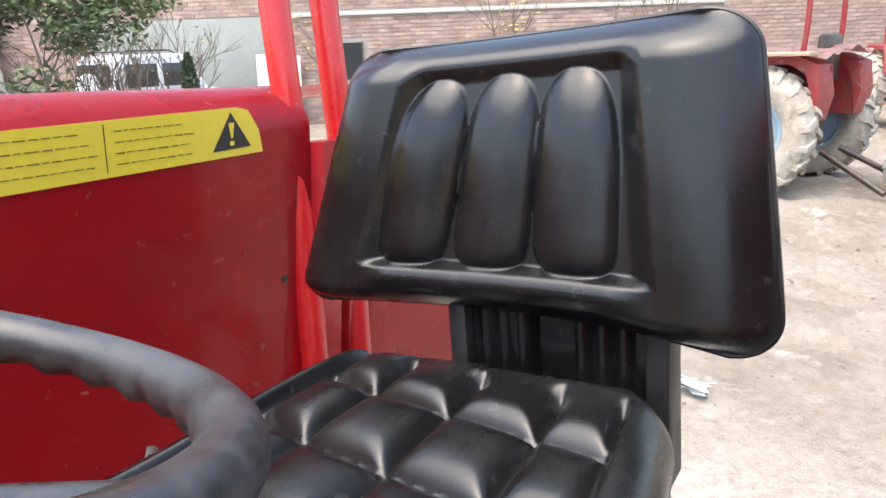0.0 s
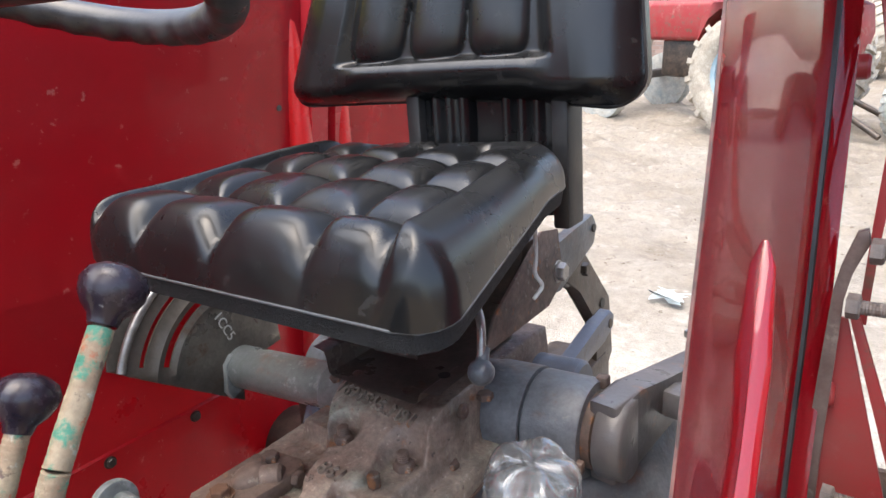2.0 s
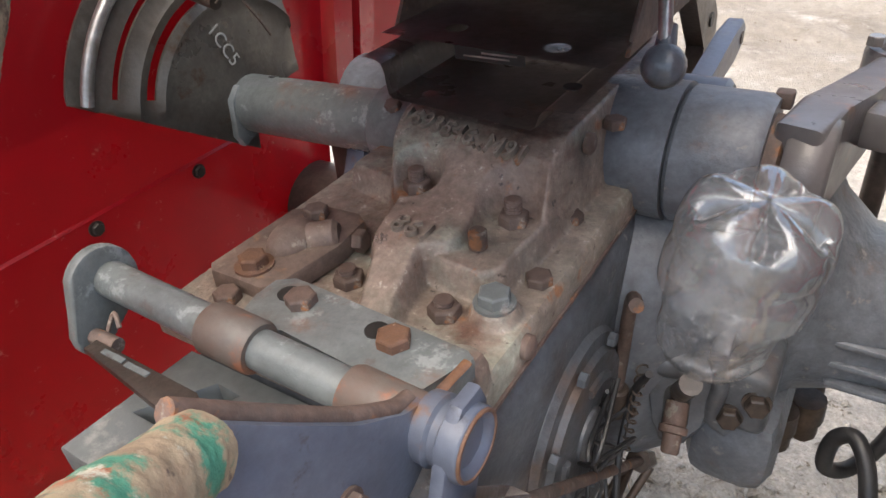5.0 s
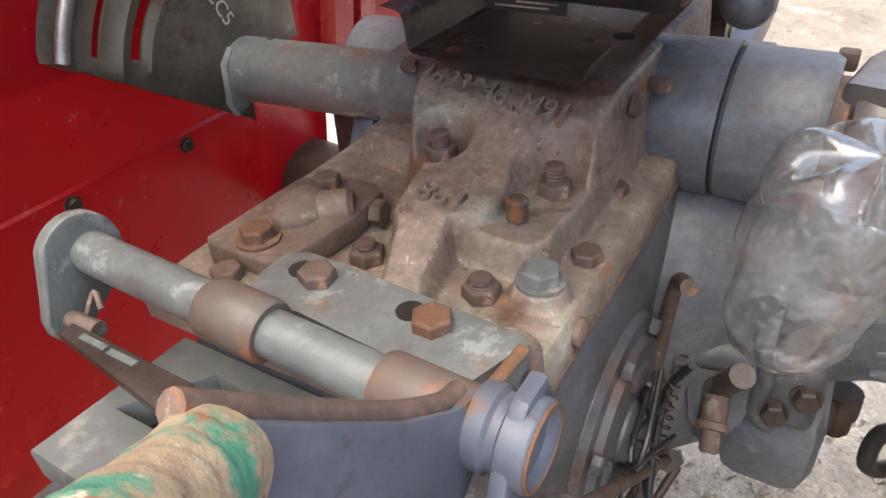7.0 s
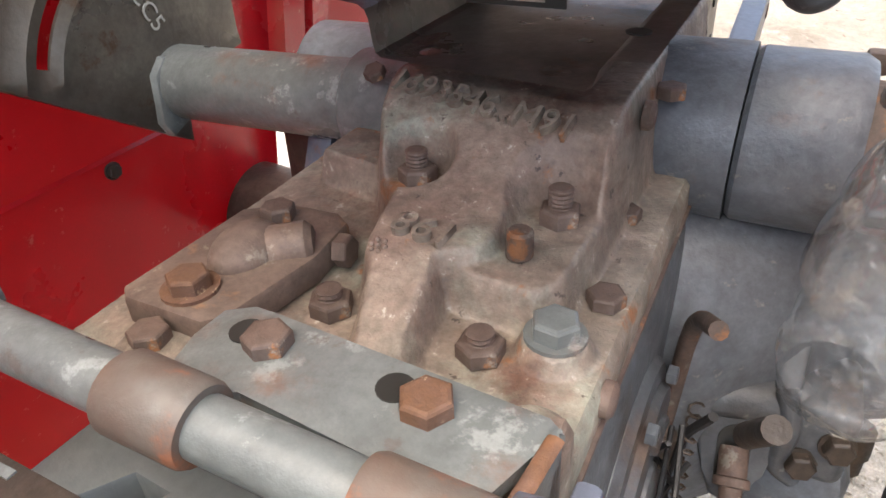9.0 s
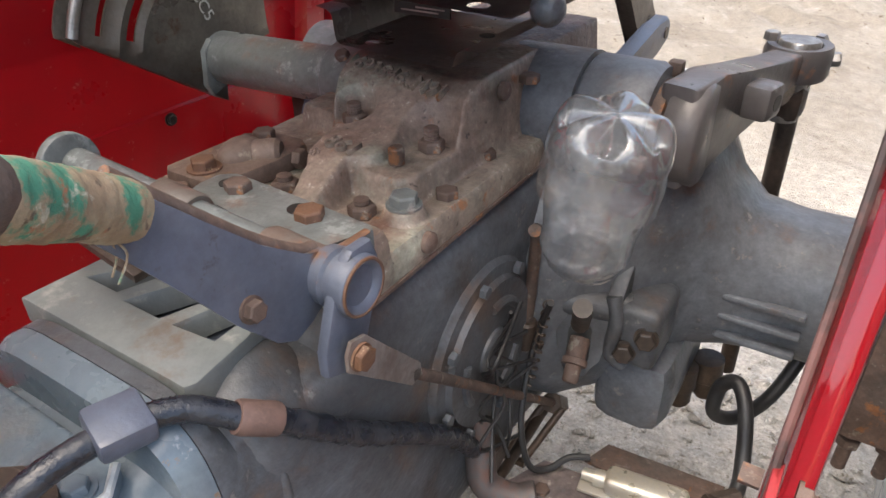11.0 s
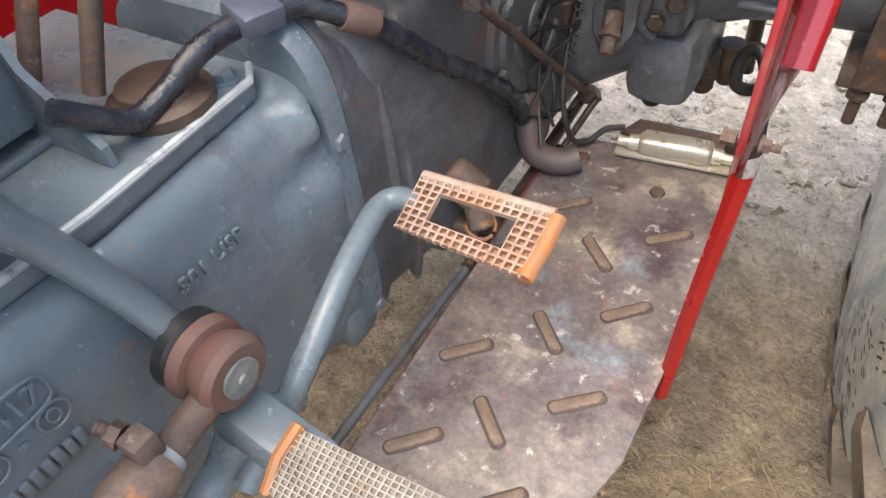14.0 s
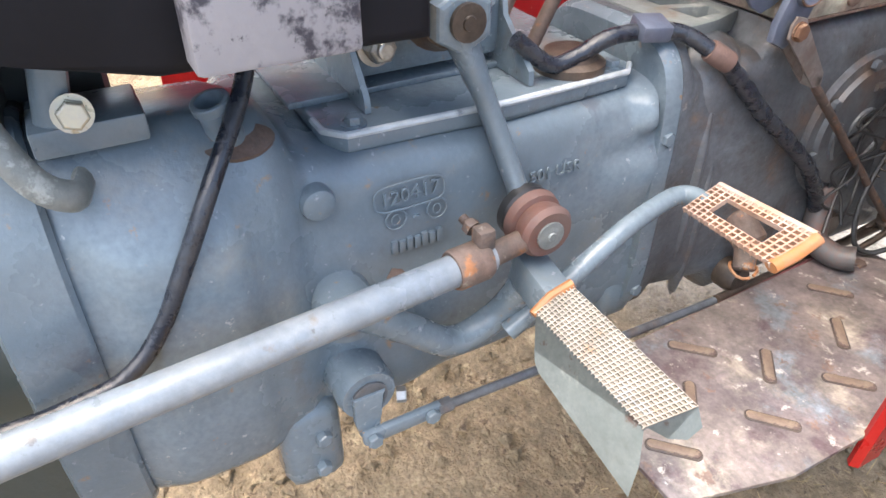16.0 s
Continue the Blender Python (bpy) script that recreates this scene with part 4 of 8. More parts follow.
for a in (60, 200):
    bm = B()
    bm_box(bm, (0.218, SY + 0.07 * math.cos(radians(a)) - 0.009, SZ + 0.07 * math.sin(radians(a)) - 0.009), (0.236, SY + 0.07 * math.cos(radians(a)) + 0.009, SZ + 0.07 * math.sin(radians(a)) + 0.009), bevel=0.003)
    part("lug", bm, RUSTY, capo)

arm = thing("lift_arm", "grey forged lift arm with forked end", "lift arm")
bm = B()
ARM = mat("grey_brown_forging", (0.12, 0.115, 0.115), 0.36, second=(0.085, 0.075, 0.075), amount=0.7, scale=8, fine=90, bump=0.3, layers=[((0.2, 0.11, 0.075), 0.12, 20), ((0.25, 0.25, 0.25), 0.1, 12)])
m_arm = Matrix(((0.217, 0, 0.976, 0.255 - 0.022), (0.976, 0, -0.217, 0.165), (0, 1, 0, 0), (0, 0, 0, 1)))
bm_prism(bm, [(-0.02, 0.815), (0.03, 0.815), (0.12, 0.842), (0.2, 0.856), (0.305, 0.868), (0.305, 0.908), (0.2, 0.915), (0.12, 0.925), (0.05, 0.936), (-0.02, 0.935)], m_arm, 0.045, bevel=0.008, seg=3)
bm_lathe(bm, (0.243, SY, SZ), (0.285, SY, SZ), [(0, 0.058), (0.1, 0.061), (0.9, 0.061), (1, 0.056)], seg=32)
part("bar", bm, ARM, arm, smooth=50)
bm = B()
bm_box(bm, (0.105, 0.868, 0.04), (0.15, 0.912, 0.078), m_arm, bevel=0.008)
boss = part("boss", bm, ARM, arm)
# no hole is cut: a black disc paints its dark depth
bm = B()
bm_lathe(bm, m_arm @ Vector((0.128, 0.89, 0.0775)), m_arm @ Vector((0.128, 0.89, 0.0785)), [(0, 0.0105), (1, 0.0105)], seg=18)
part("hole", bm, INK_AND_HOLES, boss)
bm = B()
rings = []
EYE_AT = Vector((0.325, 0.48, 0))
for r, z in ((0.031, 0.868), (0.043, 0.866), (0.046, 0.872), (0.046, 0.905), (0.043, 0.912), (0.031, 0.911)):
    rings.append([bm.verts.new(EYE_AT + Vector((r * math.cos(u), r * 1.12 * math.sin(u), z))) for u in (2 * math.pi * k / 32 for k in range(32))])
for p, q in zip(rings, rings[1:] + rings[:1]):
    for k in range(32):
        bm.faces.new((p[k], p[(k + 1) % 32], q[(k + 1) % 32], q[k]))
part("eye", bm, ARM, arm)
bm = B()
bm_lathe(bm, (0.325, 0.48, 0.8), (0.325, 0.48, 0.917), [(0, 0.022), (0.5, 0.0285), (0.97, 0.0285), (1, 0.026)], seg=24)
part("bush", bm, STEEL, arm, "bright steel bush")
bm = B()
bm_box(bm, (0.308, 0.455, 0.80), (0.352, 0.51, 0.862), bevel=0.015)
bm_cyl(bm, (0.333, 0.485, 0.82), (0.342, 0.50, 0.30), 0.015)
part("drop_rod", bm, OILY, arm)
for p, w in (((0.368, 0.5, 0.89), (1, 0.2, 0.1)), ((0.345, 0.525, 0.905), (0.3, 1, 0.2)), ((0.29, 0.455, 0.918), (0, 0, 1))):
    bolt(arm, p, w, 0.0105, 0.012, STEEL)

# pale bell crank and rocker links behind
crank = thing("bell_crank", "grey cast link arm with pin hole", "link arm")
bm = B()
bm_prism(bm, [(0.30, 0.86), (0.34, 0.85), (0.50, 0.86), (0.545, 0.875), (0.55, 0.90), (0.53, 0.915), (0.48, 0.91), (0.36, 0.89), (0.30, 0.89)], basis((0.098, 0, 0), (1, 0, 0), (0, 1, 0)), 0.026, bevel=0.005)
bm_cyl(bm, (0.06, 0.30, 0.86), (0.16, 0.30, 0.86), 0.05, seg=28, ease=0.006)
part("arm", bm, BLUEGREY, crank)
# the pin hole is a dark disc, its shade put into the colour
bm = B()
bm_cyl(bm, (0.122, 0.525, 0.89), (0.1255, 0.525, 0.89), 0.009)
part("pin_hole", bm, OILY, crank)
rocker = thing("top_link_rocker", "dark grey top link bracket with drilled holes", "bracket")
bm = B()
bm_prism(bm, [(0.27, 1.02), (0.31, 1.0), (0.40, 0.99), (0.56, 1.035), (0.575, 1.07), (0.555, 1.095), (0.50, 1.09), (0.38, 1.075), (0.28, 1.085)], basis((0.06, 0, 0), (1, 0, 0), (0, 1, 0)), 0.02, bevel=0.004)
part("rocker", bm, HOUSING, rocker)
bm = B()
bm_prism(bm, [(0.50, 1.02), (0.56, 1.03), (0.62, 0.99), (0.75, 0.86), (0.77, 0.72), (0.70, 0.66), (0.66, 0.72), (0.68, 0.82), (0.58, 0.93), (0.50, 0.97)], basis((0.012, 0, 0), (1, 0, 0), (0, 1, 0)), 0.03, bevel=0.005)
bm_box(bm, (-0.1, 0.34, 0.66), (0.05, 0.74, 0.74), bevel=0.02)
part("bracket", bm, OILY, rocker)
# holes drawn as black discs in place of shaded openings
for y, z in ((0.70, 0.86), (0.72, 0.79), (0.72, 0.72)):
    bm = B()
    bm_cyl(bm, (0.041, y, z), (0.0445, y, z), 0.012)
    part("hole", bm, INK_AND_HOLES, rocker)
bm = B()
bm_cyl(bm, (0.08, 0.555, 1.068), (0.083, 0.555, 1.068), 0.008)
part("hole", bm, INK_AND_HOLES, rocker)
bolt(rocker, (0.12, 0.298, 1.062), (1, 0, 0), 0.015, 0.012, STEEL, washer=0.018)
bolt(rocker, (0.06, 0.55, 0.985), (1, 0, 0), 0.014, 0.012, OILY)

# ---- seat pedestal: dark folded steel tray and top plate ----
TRAYSTEEL = mat("dusty_brown_steel", (0.17, 0.138, 0.122), 0.36, 0.2, second=(0.115, 0.09, 0.08), scale=9, fine=120, bump=0.2, layers=[((0.19, 0.15, 0.128), 0.22, 9), ((0.16, 0.09, 0.06), 0.06, 20)], mottle=0.25)
tray = thing("seat_bracket", "dark oily folded steel seat bracket with slotted holes", "seat bracket")


def holed(bm, x0, x1, y0, y1, z, t, holes):
    """A plate with round holes: cells of a grid pushed to the rims of the holes."""
    n = 36
    vs = {}
    for i in range(n + 1):
        for k in range(n + 1):
            x, y = x0 + (x1 - x0) * i / n, y0 + (y1 - y0) * k / n
            for hx, hy, hr in holes:
                d = math.hypot(x - hx, y - hy)
                if hr * 0.55 < d < hr * 1.35:
                    x, y = hx + (x - hx) * hr / d, hy + (y - hy) * hr / d
            vs[i, k] = bm.verts.new((x, y, z))
    made = []
    for i in range(n):
        for k in range(n):
            c = [vs[i, k], vs[i + 1, k], vs[i + 1, k + 1], vs[i, k + 1]]
            mx, my = sum(v.co.x for v in c) / 4, sum(v.co.y for v in c) / 4
            if all(math.hypot(mx - hx, my - hy) > hr * 0.93 for hx, hy, hr in holes):
                made.append(bm.faces.new(c))
    ext = bmesh.ops.solidify(bm, geom=made, thickness=t)
    return ext


SKEW = Matrix(((1, 0, 0, 0), (-0.105, 1, 0, -0.009), (0, 0, 1, 0), (0, 0, 0, 1)))
bm = B()
holed(bm, -0.108, 0.052, 0.0, 0.21, 0.963, 0.004, [(-0.08, 0.028, 0.009), (0.022, 0.028, 0.012)])
bmesh.ops.transform(bm, matrix=SKEW, verts=bm.verts[:])
part("tray", bm, TRAYSTEEL, tray, smooth=30)
for x, prof in ((-0.108, [(0, 0.963), (-0.005, 0.966), (-0.007, 0.974), (-0.009, 0.990), (-0.012, 0.997), (-0.018, 1.0), (-0.036, 1.0015)]), (0.052, [(0, 0.963), (0.005, 0.966), (0.007, 0.972), (0.009, 0.978), (0.013, 0.983), (0.018, 0.985), (0.042, 0.987)])):
    bm = B()
    lo = [[bm.verts.new((x + dx, y, z)) for dx, z in prof] for y in (0.0, 0.006, 0.21)]
    for p, q in zip(lo, lo[1:]):
        for k in range(len(prof) - 1):
            bm.faces.new((p[k], p[k + 1], q[k + 1], q[k]))
    bmesh.ops.solidify(bm, geom=bm.faces[:], thickness=0.004)
    bmesh.ops.transform(bm, matrix=SKEW, verts=bm.verts[:])
    lip = part("side_lip", bm, TRAYSTEEL, tray)
# black disc painted for the shade in the lip's hole
bm = B()
bm_lathe(bm, (0.0735, 0.028, 0.9905), (0.0735, 0.028, 0.9915), [(0, 0.0085), (1, 0.0085)], seg=18)
part("lip_hole", bm, INK_AND_HOLES, lip)
bm = B()
holed(bm, -0.15, 0.103, 0.043, 0.30, 1.012, 0.004, [(-0.081, 0.0885, 0.013), (0.0435, 0.075, 0.014)])
bmesh.ops.transform(bm, matrix=SKEW, verts=bm.verts[:])
part("top_plate", bm, TRAYSTEEL, tray, smooth=30)
bm = B()
bm_prism(bm, [(0.09, 1.0), (0.30, 1.0), (0.36, 1.03), (0.34, 1.12), (0.28, 1.13), (0.12, 1.045)], basis((0.098, 0, 0), (1, 0, 0), (0, 1, 0)), 0.005, bevel=0.001)
part("side_plate", bm, RUSTY, tray)
bm = B()
bm_prism(bm, [(0.09, 1.0), (0.30, 1.0), (0.36, 1.03), (0.34, 1.12), (0.28, 1.13), (0.12, 1.045)], basis((-0.165, 0, 0), (1, 0, 0), (0, 1, 0)), 0.005, bevel=0.001)
part("side_plate", bm, RUSTY, tray)
bm = B()
bm_box(bm, (-0.15, 0.235, 1.013), (0.09, 0.30, 1.12), bevel=0.01)
bm_box(bm, (-0.15, 0.12, 1.125), (0.085, 0.28, 1.145), bevel=0.008)
part("slide_frame", bm, OILY, tray)
bm = B()
bm_box(bm, (-0.055, 0.0405, 0.998), (0.02, 0.0425, 1.0115))
part("data_label", bm, INK_AND_HOLES, tray, "small black maker label with pale border")
for k in range(2):
    bm = B()
    bm_box(bm, (-0.045 + 0.02 * k, 0.0392, 1.002 + 0.004 * k), (0.005 + 0.008 * k, 0.0402, 1.0035 + 0.004 * k))
    part("print_line", bm, STEEL, tray)
adjust = thing("adjuster_lever", "bent steel adjuster lever with round plastic knob", "lever")
bm = B()
bm_tube(bm, smooth_line([(0.11, 0.06, 1.105), (0.135, 0.02, 1.105), (0.155, -0.005, 1.09), (0.163, -0.02, 1.06), (0.166, -0.028, 1.045)], 6), 0.0055, 10)
part("rod", bm, STEEL, adjust)
bm = B()
bm_lathe(bm, (0.163, -0.012, 1.064), (0.166, -0.028, 1.045), [(0, 0.0065), (1, 0.009)], seg=14)
bm_ball(bm, (0.167, -0.03, 1.04), 0.0165, seg=20)
part("knob", bm, HOUSING, adjust, "grey plastic knob")
bm = B()
bm_tube(bm, smooth_line([(0.154, 0.155, 1.212), (0.153, 0.154, 1.17), (0.155, 0.15, 1.13), (0.158, 0.14, 1.11), (0.163, 0.15, 1.09), (0.157, 0.135, 1.075)], 5), 0.003, 6)
whole("cloth_thread", bm, PAPER, "frayed white thread hanging from the seat", "thread")

# ---- control quadrant: slotted steel sector on its cross tube ----
quad = thing("control_quadrant", "worn bare steel lever quadrant with curved slots", "quadrant")
QY, QZ, QR = 0.085, 0.885, 0.222
QUADSTEEL = mat("worn_quadrant_steel", (0.15, 0.135, 0.115), 0.36, 0.55, second=(0.10, 0.085, 0.07), amount=0.7, scale=10, fine=160, bump=0.15, layers=[((0.30, 0.28, 0.25), 0.1, 6), ((0.10, 0.06, 0.04), 0.1, 18)], mottle=0.2)


CHORD_TURN, CHORD_AT = radians(236.7), 0.0617


def sector_edge(a):
    """Radius of the plate's outline: an arc above, a straight slanting edge below."""
    c = math.cos(a - CHORD_TURN)
    return min(QR, CHORD_AT / c) if c > 0.05 else QR


def sector(bm, x, radii, a0, a1, step_deg, slots, big=0.0):
    n = int((a1 - a0) / step_deg)
    rows = []
    for k in range(n + 1):
        a = radians(a0 + (a1 - a0) * k / n)
        row = []
        for r in radii:
            dome = 0.03 * (1 - (r / QR) ** 2) + sum(0.006 * math.exp(-((r - e) / 0.006) ** 2) for e in (0.136, 0.163)) * (1 - step(164, 172, math.degrees(a)))
            r = min(r, sector_edge(a)) + big
            row.append(bm.verts.new((x + dome, min(0.19 + 0.0001 * r, QY + r * math.cos(a)), QZ + r * math.sin(a))))
        rows.append(row)
    for k in range(n):
        am = a0 + (a1 - a0) * (k + 0.5) / n
        for j in range(len(radii) - 1):
            rm = (radii[j] + radii[j + 1]) / 2
            q = (rows[k][j], rows[k][j + 1], rows[k + 1][j + 1], rows[k + 1][j])
            if any(r0 < rm < r1 and b0 < am < b1 for r0, r1, b0, b1 in slots) or (q[0].co - q[1].co).length < 0.0006 or min(v.co.y for v in q) > 0.1898:
                continue
            bm.faces.new(q)
    bmesh.ops.remove_doubles(bm, verts=bm.verts[:], dist=0.0004)
    bmesh.ops.dissolve_degenerate(bm, edges=bm.edges[:], dist=0.0002)
    bmesh.ops.delete(bm, geom=[v for v in bm.verts if not v.link_faces], context="VERTS")
    made = bmesh.ops.extrude_face_region(bm, geom=bm.faces[:], use_keep_orig=True)["geom"]
    bmesh.ops.translate(bm, vec=(-0.004, 0, 0), verts=[g for g in made if isinstance(g, bmesh.types.BMVert)])


bm = B()
sector(bm, -0.445, [0.015, 0.045, 0.075, 0.105, 0.125, 0.134, 0.143, 0.154, 0.165, 0.175, 0.185, 0.193, 0.206, 0.215, QR], 4, 268, 2, [(0.143, 0.154, 78, 161), (0.185, 0.193, 74, 160)])
part("front_sector", bm, QUADSTEEL, quad, "slotted bright-edged steel sector")
bm = B()
sector(bm, -0.474, [0.196, 0.205, 0.215, QR], 40, 166, 3, [], 0.004)
part("rear_sector", bm, QUADSTEEL, quad)
bm = B()
bm_tube(bm, [(-0.443, QY + (QR - 0.002) * math.cos(radians(62 + 100 * k / 30)), QZ + (QR - 0.002) * math.sin(radians(62 + 100 * k / 30))) for k in range(31)], 0.0075, 10)
part("rolled_rim", bm, STEEL, quad, "polished rolled rim")
lettering("1CC5", 0.026, 0.0003, basis((-0.4165, 0.062, 0.968), (1, 0, 0), (0, 0.45, -1)), mat("chalk", (0.42, 0.41, 0.37), 0.9, bump=0), quad, "chalk_mark", "white chalk marking")
bm = B()
bm_lathe(bm, (-0.425, QY, 0.881), (-0.12, 0.088, 0.89), [(0, 0.036), (0.02, 0.039), (0.98, 0.039), (1, 0.039)], seg=28)
bm_lathe(bm, (-0.186, 0.086, 0.888), (-0.115, 0.088, 0.89), [(0, 0.046), (0.08, 0.05), (1, 0.05)], seg=32)
bm_prism(bm, [(0.045, 0.90), (0.06, 0.915), (0.085, 0.915), (0.085, 0.845), (0.05, 0.832), (0.04, 0.85)], basis((-0.425, 0, 0), (1, 0, 0), (0, 1, 0)), 0.018, bevel=0.004)
part("cross_tube", bm, PALEGREY, quad)
bm = B()
bm_cyl(bm, (-0.43, 0.03, 1.045), (-0.36, 0.02, 1.035), 0.008, seg=12)
part("lever_pin", bm, OILY, quad)
bm = B()
bm_tube(bm, [(-0.475, -0.01, 1.07), (-0.47, 0.0, 1.11), (-0.46, 0.02, 1.16)], 0.009, 8, flat=0.4)
part("lever_blade", bm, STEEL, quad)
bm = B()
bm_tube(bm, smooth_line([(-0.36, 0.02, 1.035), (-0.345, 0.03, 1.05), (-0.33, 0.045, 1.02), (-0.325, 0.06, 0.99)], 5), 0.0015, 6)
part("wire", bm, RUSTY, quad)

# things on the far side of the housing, under the mudguard
bm = B()
bm_box(bm, (-0.33, 0.12, 0.62), (-0.24, 0.34, 0.86), bevel=0.02)
bm_cyl(bm, (-0.24, 0.25, 0.60), (-0.7, 0.30, 0.60), 0.07, seg=28)
whole("far_axle_housing", bm, OILY, "grey cast far axle housing in shade", "axle")
bm = B()
bm_prism(bm, [(0.0, 0.62), (0.1, 0.62), (0.14, 0.84), (0.08, 0.86), (0.05, 0.80)], basis((-0.25, 0, 0), (1, 0, 0), (0, 1, 0)), 0.03, bevel=0.005)
bm_cyl(bm, (-0.27, 0.2, 0.66), (-0.25, -0.05, 0.80), 0.012)
whole("far_lift_link", bm, BLUEGREY, "grey lift linkage beside the far axle", "link arm")

bm = B()
bm_prism(bm, [(0.14, 0.60), (0.30, 0.575), (0.31, 0.62), (0.27, 0.635), (0.17, 0.655), (0.15, 0.64)], basis((-0.66, 0, 0), (1, 0, 0), (0, 1, 0)), 0.05, bevel=0.008)
whole("blue_sheet", bm, mat("pale_blue_plastic", (0.26, 0.36, 0.46), 0.4, second=(0.34, 0.40, 0.45), scale=12, fine=90, bump=0.2), "pale blue plastic sheet beside the far axle", "sheet")
# ---- brake cross shaft with mount plate and hand lever ----
SLEEVE = mat("rust_edged_grey", (0.135, 0.12, 0.105), 0.55, second=(0.12, 0.072, 0.052), amount=0.8, scale=14, fine=120, bump=0.3, layers=[((0.27, 0.10, 0.05), 0.3, 13)])
mount = thing("shaft_mount_plate", "pale grey steel plate carrying a cross shaft", "mount plate")
bm = B()
bm_prism(bm, [(-0.078, -0.222), (-0.064, -0.2125), (-0.05, -0.2135), (0.055, -0.2205), (0.106, -0.2235), (0.1145, -0.230), (0.104, -0.248), (0.094, -0.286), (0.052, -0.286), (0.05, -0.2735), (-0.03, -0.2665), (-0.033, -0.272), (-0.072, -0.272), (-0.079, -0.245)], pose(0, 0, 0.8885), 0.008, bevel=0.0015)
bm_prism(bm, [(-0.228, 0.8965), (-0.226, 0.85), (-0.262, 0.84), (-0.268, 0.8965)], basis((0.106, 0, 0), (1, 0, 0), (0, 1, 0)), 0.007, bevel=0.001)
part("plate", bm, PALEGREY, mount)
bm = B()
bm_lathe(bm, (-0.078, -0.2905, 0.8985), (-0.030, -0.2895, 0.8945), [(0, 0.0195), (0.06, 0.021), (0.94, 0.021), (1, 0.0195)], seg=28)
part("sleeve", bm, SLEEVE, mount, "rust-edged sleeve")
bm = B()
bm_lathe(bm, (0.05, -0.2875, 0.8885), (0.112, -0.286, 0.8835), [(0, 0.019), (0.06, 0.0205), (0.94, 0.0205), (1, 0.019)], seg=28)
part("sleeve", bm, SLEEVE, mount, "rust-edged sleeve")
bolt(mount, (-0.037, -0.236, 0.8965), r=0.013, h=0.009, washer=0.0, material=RUSTY, spin=20)
bolt(mount, (0.055, -0.241, 0.8965), r=0.0135, h=0.009, material=ORANGE_RUST, spin=42)
# two uncut holes, their shade painted as black discs
for x, y in ((-0.054, -0.232), (0.036, -0.236)):
    bm = B()
    bm_lathe(bm, (x, y, 0.8966), (x, y, 0.8974), [(0, 0.0095), (1, 0.0095)], seg=18)
    part("slot_hole", bm, INK_AND_HOLES, mount)
bm = B()
bm_tube(bm, [(0.108, -0.275, 0.8965), (0.112, -0.235, 0.8975)], 0.004, 8, flat=0.5)
part("edge", bm, ORANGE_RUST, mount, "orange paint residue")
cross = thing("cross_shaft", "pale grey cross shaft with rusty streaks", "shaft")
bm = B()
bm_lathe(bm, (-0.2, -0.293, 0.908), (0.125, -0.286, 0.882), [(0, 0.0145), (0.02, 0.0155), (0.98, 0.0155), (1, 0.0145)], seg=24)
part("rod", bm, PALEGREY, cross)
bm = B()
bm_prism(bm, [(-0.298 + 0.031 * math.cos(u), 0.905 + 0.034 * math.sin(u)) if -0.9 < u < 2.6 else (-0.322 + 0.017 * math.cos(u), 0.868 + 0.017 * math.sin(u)) for u in (-0.8 + 2 * math.pi * k / 26 for k in range(26))], basis((-0.204, 0, 0), (1, 0, 0), (0, 1, 0)), 0.012, bevel=0.003)
part("end_plate", bm, PALEGREY, cross)
bm = B()
bm_cyl(bm, (-0.21, -0.325, 0.87), (-0.165, -0.322, 0.868), 0.007, seg=12)
bm_tube(bm, smooth_line([(-0.18, -0.318, 0.875), (-0.175, -0.31, 0.89), (-0.165, -0.315, 0.882)], 4), 0.002, 6)
part("pin", bm, RUSTY, cross)
bm = B()
bm_prism(bm, [(-0.182, -0.328), (-0.06, -0.33), (-0.03, -0.345), (-0.03, -0.36), (-0.182, -0.34)], pose(0, 0, 0.866), 0.008, bevel=0.0015)
part("link", bm, OILY, cross)
for v in ((-0.15, -0.335), (-0.12, -0.336)):
    bm = B()
    bm_box(bm, (v[0] - 0.013, v[1] - 0.0025, 0.874), (v[0] + 0.013, v[1] + 0.0025, 0.8752))
    part("slot", bm, PALEGREY, cross)

hand = thing("hand_brake_lever", "blue grey steel brake lever with cloth-wrapped grip", "lever")
bm = B()
LEAN = Matrix(((1, 0, -0.09, 0.081), (0, 1, 0, 0), (0, 0, 1, 0), (0, 0, 0, 1)))
bm_prism(bm, [(-0.283, 0.905), (-0.302, 0.908), (-0.338, 0.935), (-0.377, 0.972), (-0.424, 1.019), (-0.436, 1.008), (-0.446, 0.991), (-0.424, 0.962), (-0.401, 0.93), (-0.372, 0.888), (-0.345, 0.856), (-0.328, 0.847), (-0.31, 0.852), (-0.29, 0.862)], LEAN @ basis((0.103, 0, 0), (1, 0, 0), (0, 1, 0)), 0.006, bevel=0.0015)
part("blade", bm, BLUEGREY, hand)
bm = B()
bm_tube(bm, smooth_line([(0.098, -0.285, 0.903), (0.0975, -0.302, 0.909), (0.095, -0.338, 0.936), (0.0915, -0.377, 0.973), (0.0875, -0.424, 1.02)], 6), 0.0062, 10)
part("rolled_edge", bm, RUSTY, hand, "rusty rolled upper edge")
bm = B()
bm_prism(bm, [(-0.262, 0.912), (-0.285, 0.913), (-0.305, 0.895), (-0.325, 0.84), (-0.325, 0.818), (-0.30, 0.806), (-0.28, 0.815), (-0.26, 0.87), (-0.255, 0.895)], basis((0.128, 0, 0), (1, 0, 0), (0, 1, 0)), 0.011, bevel=0.003)
